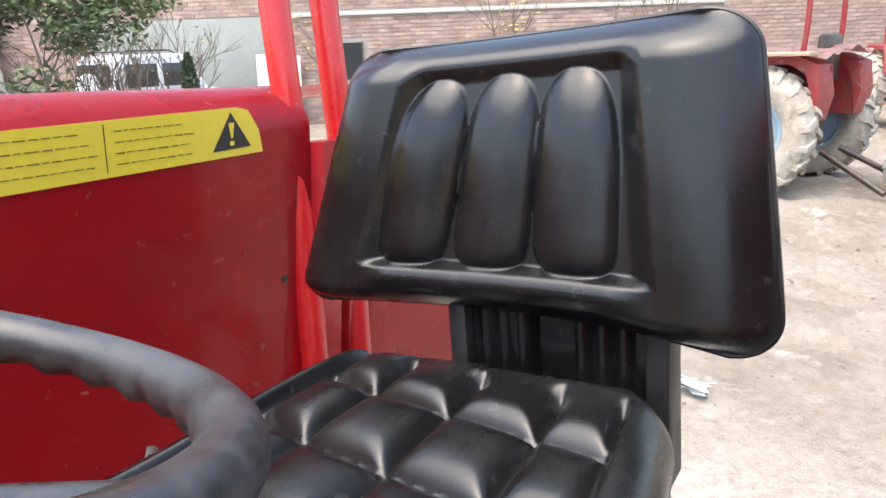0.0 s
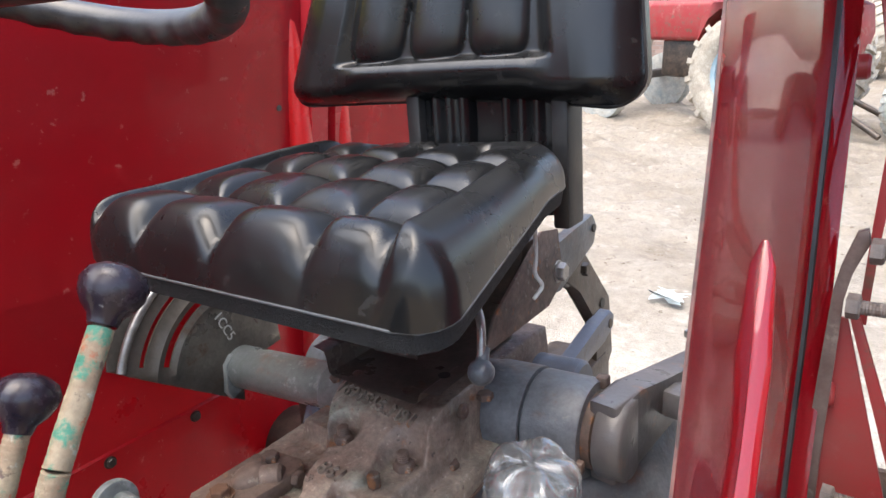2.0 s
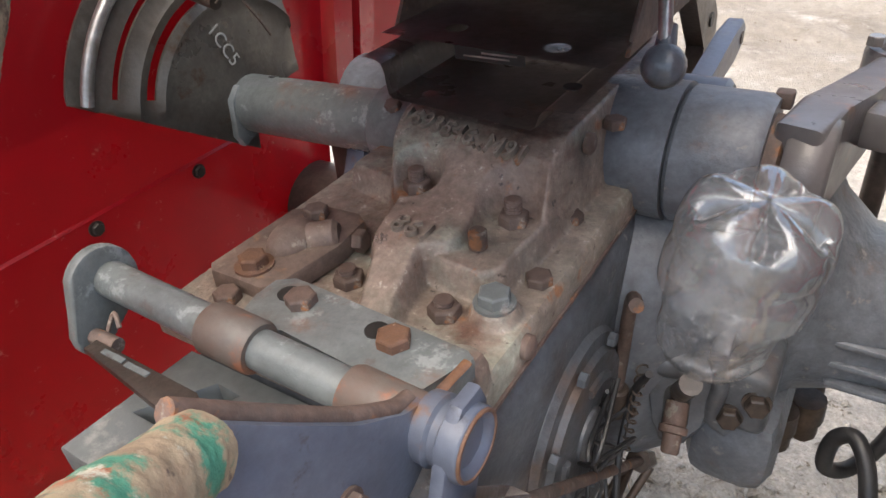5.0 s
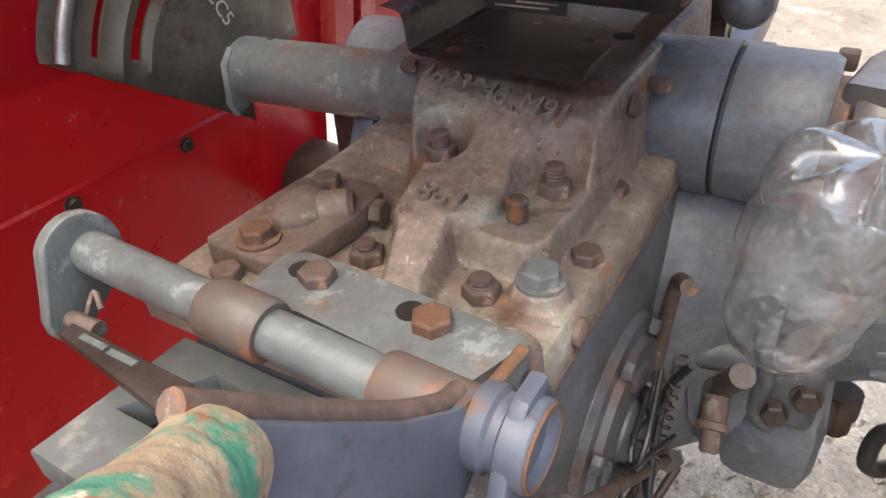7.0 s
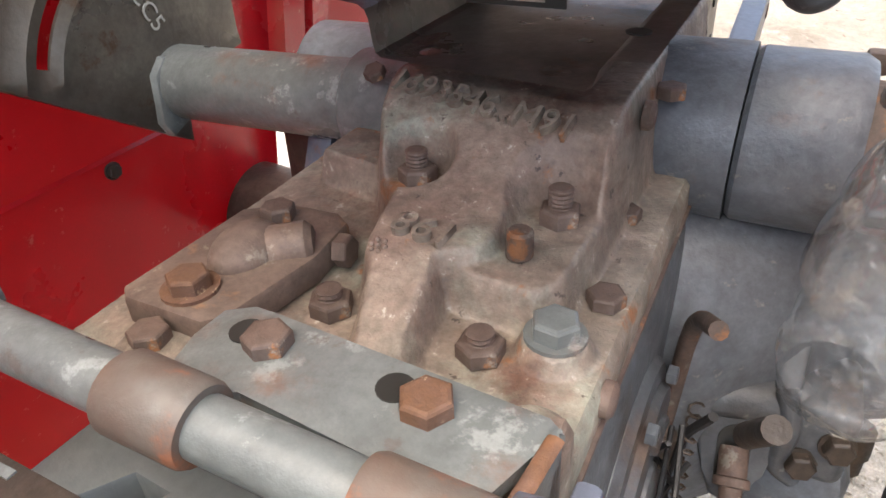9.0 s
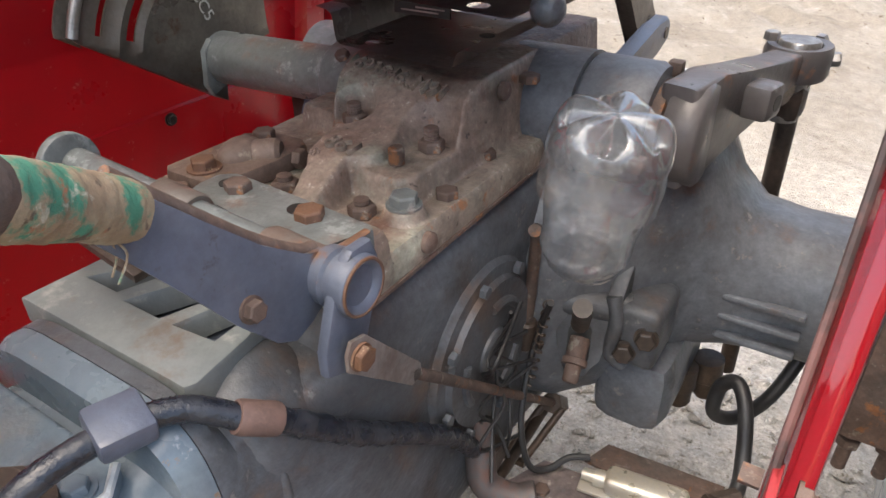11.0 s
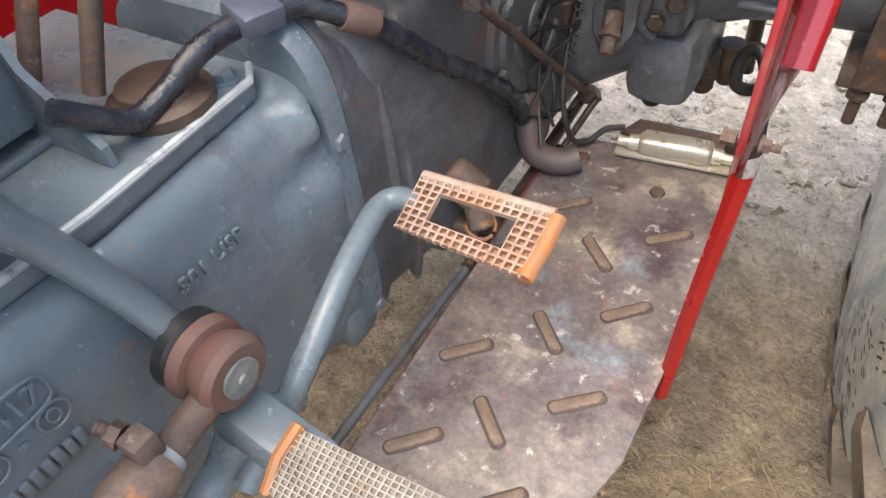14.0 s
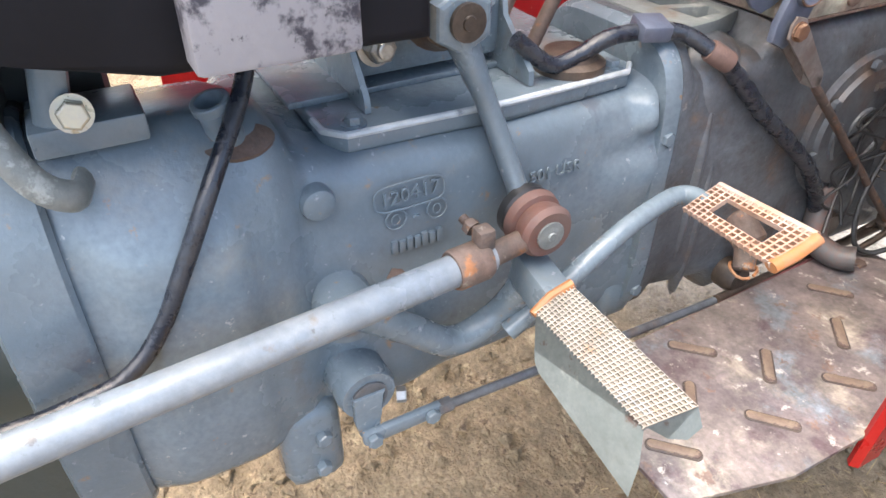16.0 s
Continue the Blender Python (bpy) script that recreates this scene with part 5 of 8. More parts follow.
bm_lathe(bm, (0.108, -0.283, 0.882), (0.146, -0.283, 0.882), [(0, 0.024), (0.3, 0.025), (0.36, 0.022), (0.5, 0.022), (0.56, 0.026), (0.92, 0.026), (0.98, 0.0245), (1, 0.022), (0.97, 0.0195), (0.86, 0.0165), (0.84, 0.004)], seg=32)
hub = part("hub", bm, BLUEGREY, hand)
bm = B()
bm_tube(bm, [(0.1455, -0.283 + 0.0235 * math.cos(u), 0.882 + 0.0235 * math.sin(u)) for u in (2 * math.pi * k / 32 for k in range(32))], 0.0016, 6, closed=True)
part("worn_rim", bm, ORANGE_RUST, hub, "rust-worn rim of the boss")
bolt(hand, (0.109, -0.3615, 0.897), (1, 0, 0.09), 0.0085, 0.007, RUSTY, washer=0.0105)
TAPE = mat("wound_cloth_tape", (0.34, 0.275, 0.18), 0.7, second=(0.24, 0.17, 0.11), amount=0.8, scale=38, fine=160, bump=0.4, layers=[((0.05, 0.20, 0.13), 0.34, 24), ((0.30, 0.10, 0.05), 0.1, 30), ((0.09, 0.06, 0.045), 0.16, 34), ((0.40, 0.38, 0.30), 0.1, 44)], mottle=0.2)


def wound(bm, a, b, r, turns):
    """Cloth wound round a rod: a slanting overlap that climbs in uneven turns."""
    a, b = Vector(a), Vector(b)
    fr = axis_frame(a, b)
    n, seg = turns * 8, 24
    rings = []
    for i in range(n + 1):
        s = i / n
        ring = []
        for k in range(seg):
            u = 2 * math.pi * k / seg
            ph = (s * turns + k / seg + 0.35 * noise.noise(Vector((s * 5, math.cos(u), math.sin(u))))) % 1.0
            lump = 0.07 * noise.noise(Vector((math.cos(u) * 1.5, math.sin(u) * 1.5, s * 6 + r * 90)))
            rr = r * (0.985 + 0.035 * (1 - ph) + lump) * (0.86 if i in (0, n) else 1)
            ring.append(bm.verts.new(a.lerp(b, s) + fr @ Vector((rr * math.cos(u), rr * math.sin(u), 0))))
        rings.append(ring)
    for p, q in zip(rings, rings[1:]):
        for k in range(seg):
            bm.faces.new((p[k], p[(k + 1) % seg], q[(k + 1) % seg], q[k]))
    bm.faces.new(rings[0][::-1])
    bm.faces.new(rings[-1])


bm = B()
wound(bm, (0.0985, -0.424, 1.001), (0.146, -0.510, 1.0615), 0.0185, 9)
part("wrapping", bm, TAPE, hand, "wound cloth tape in cream and green")
bm = B()
GA, GB = Vector((0.143, -0.505, 1.058)), Vector((0.152, -0.521, 1.0695))
bm_lathe(bm, GA, GB, [(0, 0.0185), (0.3, 0.0195), (0.92, 0.0195), (0.98, 0.0185), (1, 0.016)], seg=24, caps=False)
bm_lathe(bm, GA, GB, [(0.2, 0.013), (0.95, 0.013), (1, 0.016)], seg=24, caps=False)
part("pipe_end", bm, RUSTY, hand, "open rusty pipe end")
bm = B()
for k in range(2):
    bm_tube(bm, smooth_line([(0.102 + 0.004 * k, -0.438, 0.992), (0.10 + 0.004 * k, -0.436 + 0.004 * k, 0.978), (0.098 + 0.005 * k, -0.441, 0.966 - 0.003 * k)], 4), 0.0008, 5)
part("loose_thread", bm, TAPE, hand)

# linkage down to the brake: clevis, thin rod, fork
pull = thing("brake_pull_rod", "rusty brake pull rod with clevis ends", "rod")
bm = B()
for x in (0.132, 0.150):
    bm_prism(bm, [(-0.318, 0.842), (-0.312, 0.852), (-0.295, 0.848), (-0.225, 0.768), (-0.222, 0.752), (-0.238, 0.75), (-0.318, 0.826)], basis((x, 0, 0), (1, 0, 0), (0, 1, 0)), 0.004, bevel=0.001)
bm_box(bm, (0.132, -0.24, 0.748), (0.154, -0.222, 0.768), bevel=0.004)
part("clevis", bm, BAR_GREY, pull, "worn grey clevis")
bolt(pull, (0.1545, -0.305, 0.834), (1, 0, 0), 0.011, 0.006, ORANGE_RUST, washer=0.012)
bm = B()
bm_cyl(bm, (0.143, -0.232, 0.758), (0.153, 0.13, 0.419), 0.0062, seg=12)
part("rod", bm, RUSTY, pull)
bm = B()
bm_cyl(bm, (0.152, 0.112, 0.436), (0.154, 0.14, 0.41), 0.017, seg=6)
for dx in (-0.014, 0.014):
    bm_cyl(bm, (0.152 + dx, 0.122, 0.42), (0.127 + dx, 0.045, 0.362), 0.006, seg=10)
bm_cyl(bm, (0.108, 0.045, 0.362), (0.146, 0.045, 0.362), 0.007, seg=10)
part("fork", bm, OILY, pull)
vrod = thing("brake_rod", "rusty upright brake rod with jaw end", "rod")
bm = B()
bm_tube(bm, smooth_line([(0.16, -0.01, 0.80), (0.145, 0.03, 0.775), (0.138, 0.045, 0.74), (0.133, 0.05, 0.66), (0.13, 0.05, 0.61)], 6), 0.0075, 10)
part("rod", bm, RUSTY, vrod)
bm = B()
bm_cyl(bm, (0.13, 0.05, 0.625), (0.13, 0.05, 0.58), 0.015, seg=14, ease=0.003)
bm_cyl(bm, (0.11, 0.05, 0.592), (0.155, 0.05, 0.592), 0.006, seg=10)
part("jaw", bm, OILY, vrod)
yoke = thing("brake_yoke", "oily steel yoke with pin under the axle", "yoke")
bm = B()
YM = basis((0.196, 0.085, 0.60), (0.25, -0.94, 0.25), (1, 0.25, 0))
bm_prism(bm, [(-0.042, 0.056), (0.042, 0.056), (0.040, 0.01), (0.026, -0.03), (0.012, -0.058), (-0.004, -0.066), (-0.018, -0.058), (-0.028, -0.03), (-0.04, 0.012)], YM @ pose(0, 0, -0.03), 0.032, bevel=0.006, seg=3)
bm_cyl(bm, YM @ Vector((-0.055, 0.045, -0.012)), YM @ Vector((0.06, 0.045, -0.012)), 0.021, seg=20, ease=0.004)
part("yoke", bm, HOUSING, yoke)
# flat black oval painted for the shade inside the slot
bm = B()
bm_prism(bm, [(0.0155 * math.cos(u), 0.004 + (0.022 if math.sin(u) > 0 else -0.012) + 0.0155 * math.sin(u)) for u in (2 * math.pi * k / 20 for k in range(20))], YM @ pose(-0.003, -0.018, 0.0021), 0.0012)
part("slot", bm, INK_AND_HOLES, yoke)
bm = B()
bm_lathe(bm, YM @ Vector((-0.002, -0.002, 0.0)), YM @ Vector((-0.006, -0.052, 0.035)), [(0, 0.0135), (0.45, 0.0135), (0.47, 0.0165), (0.6, 0.0165), (0.62, 0.0105), (0.95, 0.0105), (1, 0.008)], seg=18)
part("pin", bm, RUSTY, yoke)
bm = B()
r = [(0.155 + 0.006 * math.cos(0.9 * k), 0.06 + 0.006 * math.sin(0.9 * k) - 0.0006 * k, 0.66 - 0.0016 * k) for k in range(70)]
bm_tube(bm, r, 0.0013, 5)
whole("return_spring", bm, OILY, "small dark coil spring on brake linkage", "spring")

# ---- upturned plastic bottle over the filler neck ----
def plastic(name, rough, haze_lo, haze_hi, haze_scale):
    """Thin clear plastic: see-through, glossy by Fresnel, with white scuffs and a thin white haze."""
    m = bpy.data.materials.new(name)
    m.use_nodes = True
    t = m.node_tree
    t.nodes.remove(t.nodes["Principled BSDF"])
    clear, gloss, white, fr, m1, m2, nz, rp = (t.nodes.new("ShaderNode" + k) for k in ("BsdfTransparent", "BsdfGlossy", "BsdfDiffuse", "LayerWeight", "MixShader", "MixShader", "TexNoise", "MapRange"))
    clear.inputs["Color"].default_value = (0.965, 0.975, 0.98, 1)
    gloss.inputs["Roughness"].default_value = rough
    white.inputs["Color"].default_value = (0.85, 0.87, 0.88, 1)
    fr.inputs["Blend"].default_value = 0.5
    pw, sc = t.nodes.new("ShaderNodeMath"), t.nodes.new("ShaderNodeMath")
    pw.operation, sc.operation = "POWER", "MULTIPLY_ADD"
    pw.inputs[1].default_value, sc.inputs[1].default_value, sc.inputs[2].default_value = 1.8, 0.8, 0.07
    t.links.new(fr.outputs["Facing"], pw.inputs[0])
    t.links.new(pw.outputs[0], sc.inputs[0])
    nz.inputs["Scale"].default_value, nz.inputs["Detail"].default_value = haze_scale, 8
    rp.inputs["From Min"].default_value, rp.inputs["From Max"].default_value = 0.5, 0.72
    rp.inputs["To Min"].default_value, rp.inputs["To Max"].default_value = haze_lo, haze_hi
    co = t.nodes.new("ShaderNodeTexCoord")
    t.links.new(co.outputs["Object"], nz.inputs["Vector"])
    t.links.new(nz.outputs["Fac"], rp.inputs["Value"])
    t.links.new(rp.outputs["Result"], m1.inputs[0])
    t.links.new(clear.outputs[0], m1.inputs[1])
    t.links.new(white.outputs[0], m1.inputs[2])
    t.links.new(sc.outputs[0], m2.inputs[0])
    t.links.new(m1.outputs[0], m2.inputs[1])
    t.links.new(gloss.outputs[0], m2.inputs[2])
    t.links.new(m2.outputs[0], t.nodes["Material Output"].inputs["Surface"])
    bp, nb = t.nodes.new("ShaderNodeBump"), t.nodes.new("ShaderNodeTexNoise")
    nb.inputs["Scale"].default_value = 55
    bp.inputs["Strength"].default_value, bp.inputs["Distance"].default_value = 0.15, 0.003
    t.links.new(co.outputs["Object"], nb.inputs["Vector"])
    t.links.new(nb.outputs["Fac"], bp.inputs["Height"])
    t.links.new(bp.outputs["Normal"], gloss.inputs["Normal"])
    return m


# the clear base's white haze is raised to stand in for bright highlights
CLEAR = plastic("clear_plastic", 0.03, 0.05, 0.15, 18)
FOGGED = plastic("scuffed_clear_plastic", 0.05, 0.05, 0.26, 130)

bottle = thing("plastic_bottle", "clear plastic bottle cut open and turned upside down", "bottle")
BA, BD = Vector((0.262, -0.088, 0.995)), Vector((-0.034, 0.04, -0.215)).normalized()
f = axis_frame((0, 0, 0), BD)


def bottle_shell(bm, a, b, radius, lobes, seg=60, rows=40):
    rings = []
    for i in range(rows + 1):
        s = a + (b - a) * i / rows
        ring = []
        for k in range(seg):
            u = 2 * math.pi * k / seg
            r = radius(s, u)
            dz = lobes(s, u)
            ring.append(bm.verts.new(BA + f @ Vector((r * math.cos(u), r * math.sin(u), s + dz))))
        rings.append(ring)
    for p, q in zip(rings, rings[1:]):
        for k in range(seg):
            bm.faces.new((p[k], p[(k + 1) % seg], q[(k + 1) % seg], q[k]))
    return rings


def base_radius(s, u):
    w = abs(math.cos(2.5 * u + 0.9)) ** 0.7
    t = min(1.0, s / 0.055)
    full = 0.052 * (1 - 0.26 * (1 - w) * (1 - step(0.15, 1.0, t)))
    return full * math.sqrt(max(0.0, 1 - (1 - t) ** 2.6)) + 0.002 if t < 1 else 0.052 + 0.0035 * step(0.055, 0.082, s) + 0.0012 * math.sin(3 * u + 1) * step(0.06, 0.095, s)


def base_lobes(s, u):
    t = min(1.0, s / 0.03)
    w = abs(math.cos(2.5 * u + 0.9)) ** 0.7
    centre = (1 - t) ** 2
    return 0.016 * centre + 0.030 * (1 - w) * t * (1 - t) * 2.2


bm = B()
bottle_shell(bm, 0.0, 0.098, base_radius, base_lobes, 120, 60)
bmesh.ops.solidify(bm, geom=bm.faces[:], thickness=0.0009)
part("base", bm, CLEAR, bottle, "petal shaped clear bottle base")


def body_radius(s, u):
    waist = 0.047 - 0.003 * math.exp(-((s - 0.15) / 0.02) ** 2)
    return waist + 0.0016 * noise.noise(Vector((math.cos(u) * 2, math.sin(u) * 2, s * 25))) + 0.0009 * noise.noise(Vector((math.cos(u) * 7, math.sin(u) * 7, s * 110))) - 0.012 * step(0.162, 0.193, s)


bm = B()
bottle_shell(bm, 0.082, 0.19, body_radius, lambda s, u: 0.004 * math.sin(2 * u + 0.5) * step(0.15, 0.22, s))
bmesh.ops.solidify(bm, geom=bm.faces[:], thickness=0.0009)
part("body", bm, FOGGED, bottle, "scuffed cloudy bottle body")
bm = B()
bm_tube(bm, smooth_line([(0.20, 0.06, 0.64), (0.21, 0.035, 0.675), (0.216, 0.015, 0.70)], 6), 0.012, 12)
whole("filler_neck", bm, OILY, "dark oily filler neck under the bottle", "filler neck")
for o in bottle.children:
    o.visible_shadow = False
# ---- driver's seat ----
seat = thing("tractor_seat", "black quilted vinyl tractor seat with high backrest", "seat")
SX, SY0, SY1 = -0.022, -0.25, 0.205
XG = [-0.80, -0.45, 0.03, 0.48, 0.80]
YG = [-0.31, -0.143, -0.03, 0.085, 0.185]


def cell(v, lines):
    """Where v stands between its two lines: 0 to 1, or None outside."""
    for a, b in zip(lines, lines[1:]):
        if a <= v < b:
            return (v - a) / (b - a)
    return None


def seat_low(x, y):
    return min(1.232, 1.190 + 0.155 * (y + 0.25) - 0.03 * x)


def seat_half(y, side):
    v = (y - (SY0 + SY1) / 2) / ((SY1 - SY0) / 2)
    w = 0.2495 - 0.158 * y if side > 0 else 0.232 - 0.1 * y
    c = 0.34 if v > 0 else (0.2 if side > 0 else 0.32)
    e = (abs(v) - (1 - c)) / c
    if e > 0:
        w -= (0.085 if v > 0 else (0.05 if side > 0 else 0.085)) * (1 - math.sqrt(max(0.0, 1 - min(1, e) ** 2)))
    return w


def seat_top(x, y, d):
    z = 1.243 + 0.012 * step(-0.2, 0.1, y)
    u = (x - SX) / (0.2495 - 0.158 * y if x > SX else 0.232 - 0.1 * y)
    yt = y + 0.12 * (x + 0.02)
    inside = step(XG[0] - 0.03, XG[0] + 0.03, u) * (1 - step(XG[-1] - 0.03, XG[-1] + 0.03, u)) * (1 - step(0.15, 0.185, yt))
    fx, fy = cell(u, XG), cell(yt, YG)
    if fx is not None and fy is not None:
        px, py = 1.001 - abs(2 * fx - 1) ** 2.8, 1.001 - abs(2 * fy - 1) ** 2.8
        z += inside * 0.030 * (px ** -4 + py ** -4) ** -0.25 * 1.1
    z += (1 - inside) * (0.027 + (0.008 if x < SX else 0.004) * step(-0.15, 0.12, y))
    return z


bm = B()
nu, nv = 170, 160
rows = []
R = 0.05
for k in range(nv + 1):
    v = k / nv
    y = SY0 + (SY1 - SY0) * v
    row = []
    for i in range(nu + 1):
        u = -1 + 2 * i / nu
        u = math.copysign(1 - (1 - abs(u)) ** 1.25, u)
        hw = seat_half(y, u)
        x = SX + u * hw
        d = min((1 - abs(u)) * hw, (y - SY0) * 1.15, (SY1 - y) * 1.1)
        zt = seat_top(x, y, d)
        zl = seat_low(x, y)
        if d < R:
            t = 1 - d / R
            roll = 1 - math.sqrt(max(0.0, 1 - t * t))
            zt -= roll * (zt - zl) * (0.92 if t < 1 else 1)
        row.append(bm.verts.new((x, y, zt)))
    rows.append(row)
for p, q in zip(rows, rows[1:]):
    for i in range(nu):
        bm.faces.new((p[i], p[i + 1], q[i + 1], q[i]))
rim = rows[0] + [r[-1] for r in rows[1:]] + rows[-1][-2::-1] + [r[0] for r in rows[-2:0:-1]]
ring = [Vector((v.co.x + 0.008 * (SX - v.co.x), v.co.y - 0.008 * v.co.y, seat_low(v.co.x, v.co.y))) for v in rim]
low = [bm.verts.new(p) for p in ring]
for k in range(len(rim)):
    bm.faces.new((rim[k - 1], low[k - 1], low[k], rim[k]))
cushion = part("cushion", bm, BLACK, seat, "quilted black vinyl cushion", smooth=75)
edge = ring[::4]
bm = B()
bm_tube(bm, edge, 0.0025, 8, closed=True)
part("piping", bm, PIPING, cushion, "grey piping round the cushion")
bm = B()
mid = Vector((SX, (SY0 + SY1) / 2, 0))
a = [bm.verts.new(p + Vector((0, 0, -0.001))) for p in edge]
b = [bm.verts.new(Vector((mid.x + (p.x - mid.x) * 0.985, mid.y + (p.y - mid.y) * 0.985, p.z - 0.022))) for p in edge]
c = [bm.verts.new(Vector((mid.x + (p.x - mid.x) * 0.93, mid.y + (p.y - mid.y) * 0.93, p.z - 0.028))) for p in edge]
for p, q in ((a, b), (b, c)):
    for k in range(len(p)):
        bm.faces.new((p[k - 1], q[k - 1], q[k], p[k]))
bm.faces.new(c)
WEAVE = mat("woven_seat_skirt", (0.010, 0.011, 0.012), 0.8, second=(0.022, 0.023, 0.025), scale=160, fine=420, bump=0.8, spec=0.3, bdist=0.004)
part("skirt", bm, WEAVE, cushion, "coarse woven black skirt")

# backrest
BX, BZ0, BZ1 = -0.012, 1.338, 1.652


def back_mid(z):
    return -0.012 + 0.038 * (z - BZ0) / (BZ1 - BZ0)


def back_half(z):
    v = (z - (BZ0 + BZ1) / 2) / ((BZ1 - BZ0) / 2)
    w = 0.268 - 0.036 * v
    c = 0.25
    e = (abs(v) - (1 - c)) / c
    return w - (0.05 * (1 - math.sqrt(max(0.0, 1 - min(1, e) ** 2))) if e > 0 else 0)


LOBES = ((-0.1016, 0.242), (-0.004, 0.125), (0.0907, 0.01))


def back_relief(x, z):
    """How far the padding stands out towards the driver: a sunk panel with three upright lobes over a ledge."""
    k = (z - 1.40) / 0.226
    left, right = -0.168 + 0.073 * k, 0.160 - 0.020 * k
    panel = step(left - 0.022, left + 0.012, x) * (1 - step(right - 0.010, right + 0.022, x)) * step(1.394, 1.404, z) * (1 - step(1.602, 1.636, z))
    lobe = 0.0
    for c, lean in LOBES:
        w = 0.048 - 0.05 * max(0.0, z - 1.50)
        q = abs(x - c - lean * (z - 1.477)) / w
        e = (z - 1.50) / (0.110 if z > 1.50 else 0.104)
        s = max(0.0, 1 - q ** 2.6 - abs(e) ** (3.2 if e > 0 else 9)) ** 0.72
        lobe = max(lobe, s)
    h = panel * (-0.017 + 0.023 * lobe)
    h += 0.006 * math.exp(-((z - 1.384) / 0.012) ** 2) * step(left - 0.02, left + 0.03, x) * (1 - step(right - 0.03, right + 0.02, x))
    h -= 0.007 * math.exp(-((z - 1.352) / 0.014) ** 2) * step(left - 0.02, left + 0.05, x) * (1 - step(right - 0.05, right + 0.02, x))
    return h


def pad_edge(d, width, power):
    """Soft fall from the flat of the pad to its seam."""
    t = 1 - min(1.0, max(0.0, d / width))
    return max(0.0, 1 - t ** power) ** 0.75


bm = B()
nu, nv = 330, 200
rows = []
R = 0.045
for k in range(nv + 1):
    v = -1 + 2 * k / nv
    v = math.copysign(1 - (1 - abs(v)) ** 1.3, v)
    z = (BZ0 + BZ1) / 2 + v * (BZ1 - BZ0) / 2
    hw = back_half(z)
    row = []
    for i in range(nu + 1):
        u = -1 + 2 * i / nu
        u = math.copysign(1 - (1 - abs(u)) ** 1.3, u)
        x = back_mid(z) + u * hw
        half = (BZ1 - BZ0) / 2
        out = (0.056 + back_relief(x, z)) * pad_edge((1 - abs(u)) * hw, 0.085 if u > 0 else 0.07, 1.7) * pad_edge((1 - v) * half, 0.045, 2.0) * pad_edge((1 + v) * half, 0.035, 2.2)
        drop = 0.012 * max(0.0, u) ** 1.6 * max(0.0, -v) ** 1.2
        row.append(bm.verts.new((x, 0.238 + 0.12 * (z - 1.47) - out - 0.03 * abs(u) ** 2.5, z - drop)))
    rows.append(row)
for p, q in zip(rows, rows[1:]):
    for i in range(nu):
        bm.faces.new((p[i], p[i + 1], q[i + 1], q[i]))
rim = rows[0] + [r[-1] for r in rows[1:]] + rows[-1][-2::-1] + [r[0] for r in rows[-2:0:-1]]
ring = [v.co.copy() for v in rim]
back = part("backrest", bm, BLACK, seat, "padded black vinyl backrest with three ribs", smooth=75)
bm = B()
a = [bm.verts.new(p) for p in ring[::2]]
b = [bm.verts.new(p + Vector((0, 0.028, 0))) for p in ring[::2]]
c = [bm.verts.new(Vector((BX + (p.x - BX) * 0.9, p.y + 0.04, 1.495 + (p.z - 1.495) * 0.9))) for p in ring[::2]]
for p, q in ((a, b), (b, c)):
    for k in range(len(p)):
        bm.faces.new((p[k - 1], q[k - 1], q[k], p[k]))
bm.faces.new(c)
part("back_shell", bm, BLACK, back)
bm = B()
bm_tube(bm, [p + Vector((0, 0.002, 0)) for p in ring[::2]], 0.003, 6, closed=True)
part("piping", bm, RUBBER, back)
# ribbed support column between cushion and backrest
bm = B()
prof = []
for k in range(61):
    x = -0.055 + 0.215 * k / 60
    s = (x - 0.0525) / 0.1075
    r = 0.012 * (abs(math.sin(math.pi * 4.5 * s)) ** 1.5) * (abs(s) > 0.24) * (abs(s) < 0.9) - 0.01 * (abs(s) <= 0.22)
    prof.append((x, r))
zs = [1.17, 1.2, 1.235, 1.27, 1.31, 1.35, 1.40]
grid = [[bm.verts.new((x, 0.212 - r * (1 if z > 1.19 else 0.4) + 0.02 * (z < 1.18), z)) for x, r in prof] for z in zs]
for p, q in zip(grid, grid[1:]):
    for k in range(60):
        bm.faces.new((p[k], p[k + 1], q[k + 1], q[k]))
part("support_panel", bm, BLACK, seat, "ribbed black plastic support panel", smooth=70)
for x in (-0.078, 0.161):
    bm = B()
    bm_box(bm, (x, 0.195, 1.16), (x + 0.024, 0.25, 1.42), bevel=0.004)
    part("side_rail", bm, RUBBER, seat)

# ---- red mudguards ----
TL = 0.15


def guard_x(z):
    return -0.52 + TL * (z - 0.77)


def guard_sheet(bm, ys, zs, cut, t, sheet_x):
    vs = {}
    for i, y in enumerate(ys):
        for k, z in enumerate(zs):
            vs[i, k] = bm.verts.new((sheet_x(y, z), y, z))
    fs = []
    for i in range(len(ys) - 1):
        for k in range(len(zs) - 1):
            my, mz = (ys[i] + ys[i + 1]) / 2, (zs[k] + zs[k + 1]) / 2
            if not cut(my, mz):
                fs.append(bm.faces.new((vs[i, k], vs[i + 1, k], vs[i + 1, k + 1], vs[i, k + 1])))
    bmesh.ops.solidify(bm, geom=fs, thickness=t)


guard = thing("mudguard", "glossy red steel tractor mudguard with yellow warning label", "mudguard", group="tractor mudguards")
bm = B()
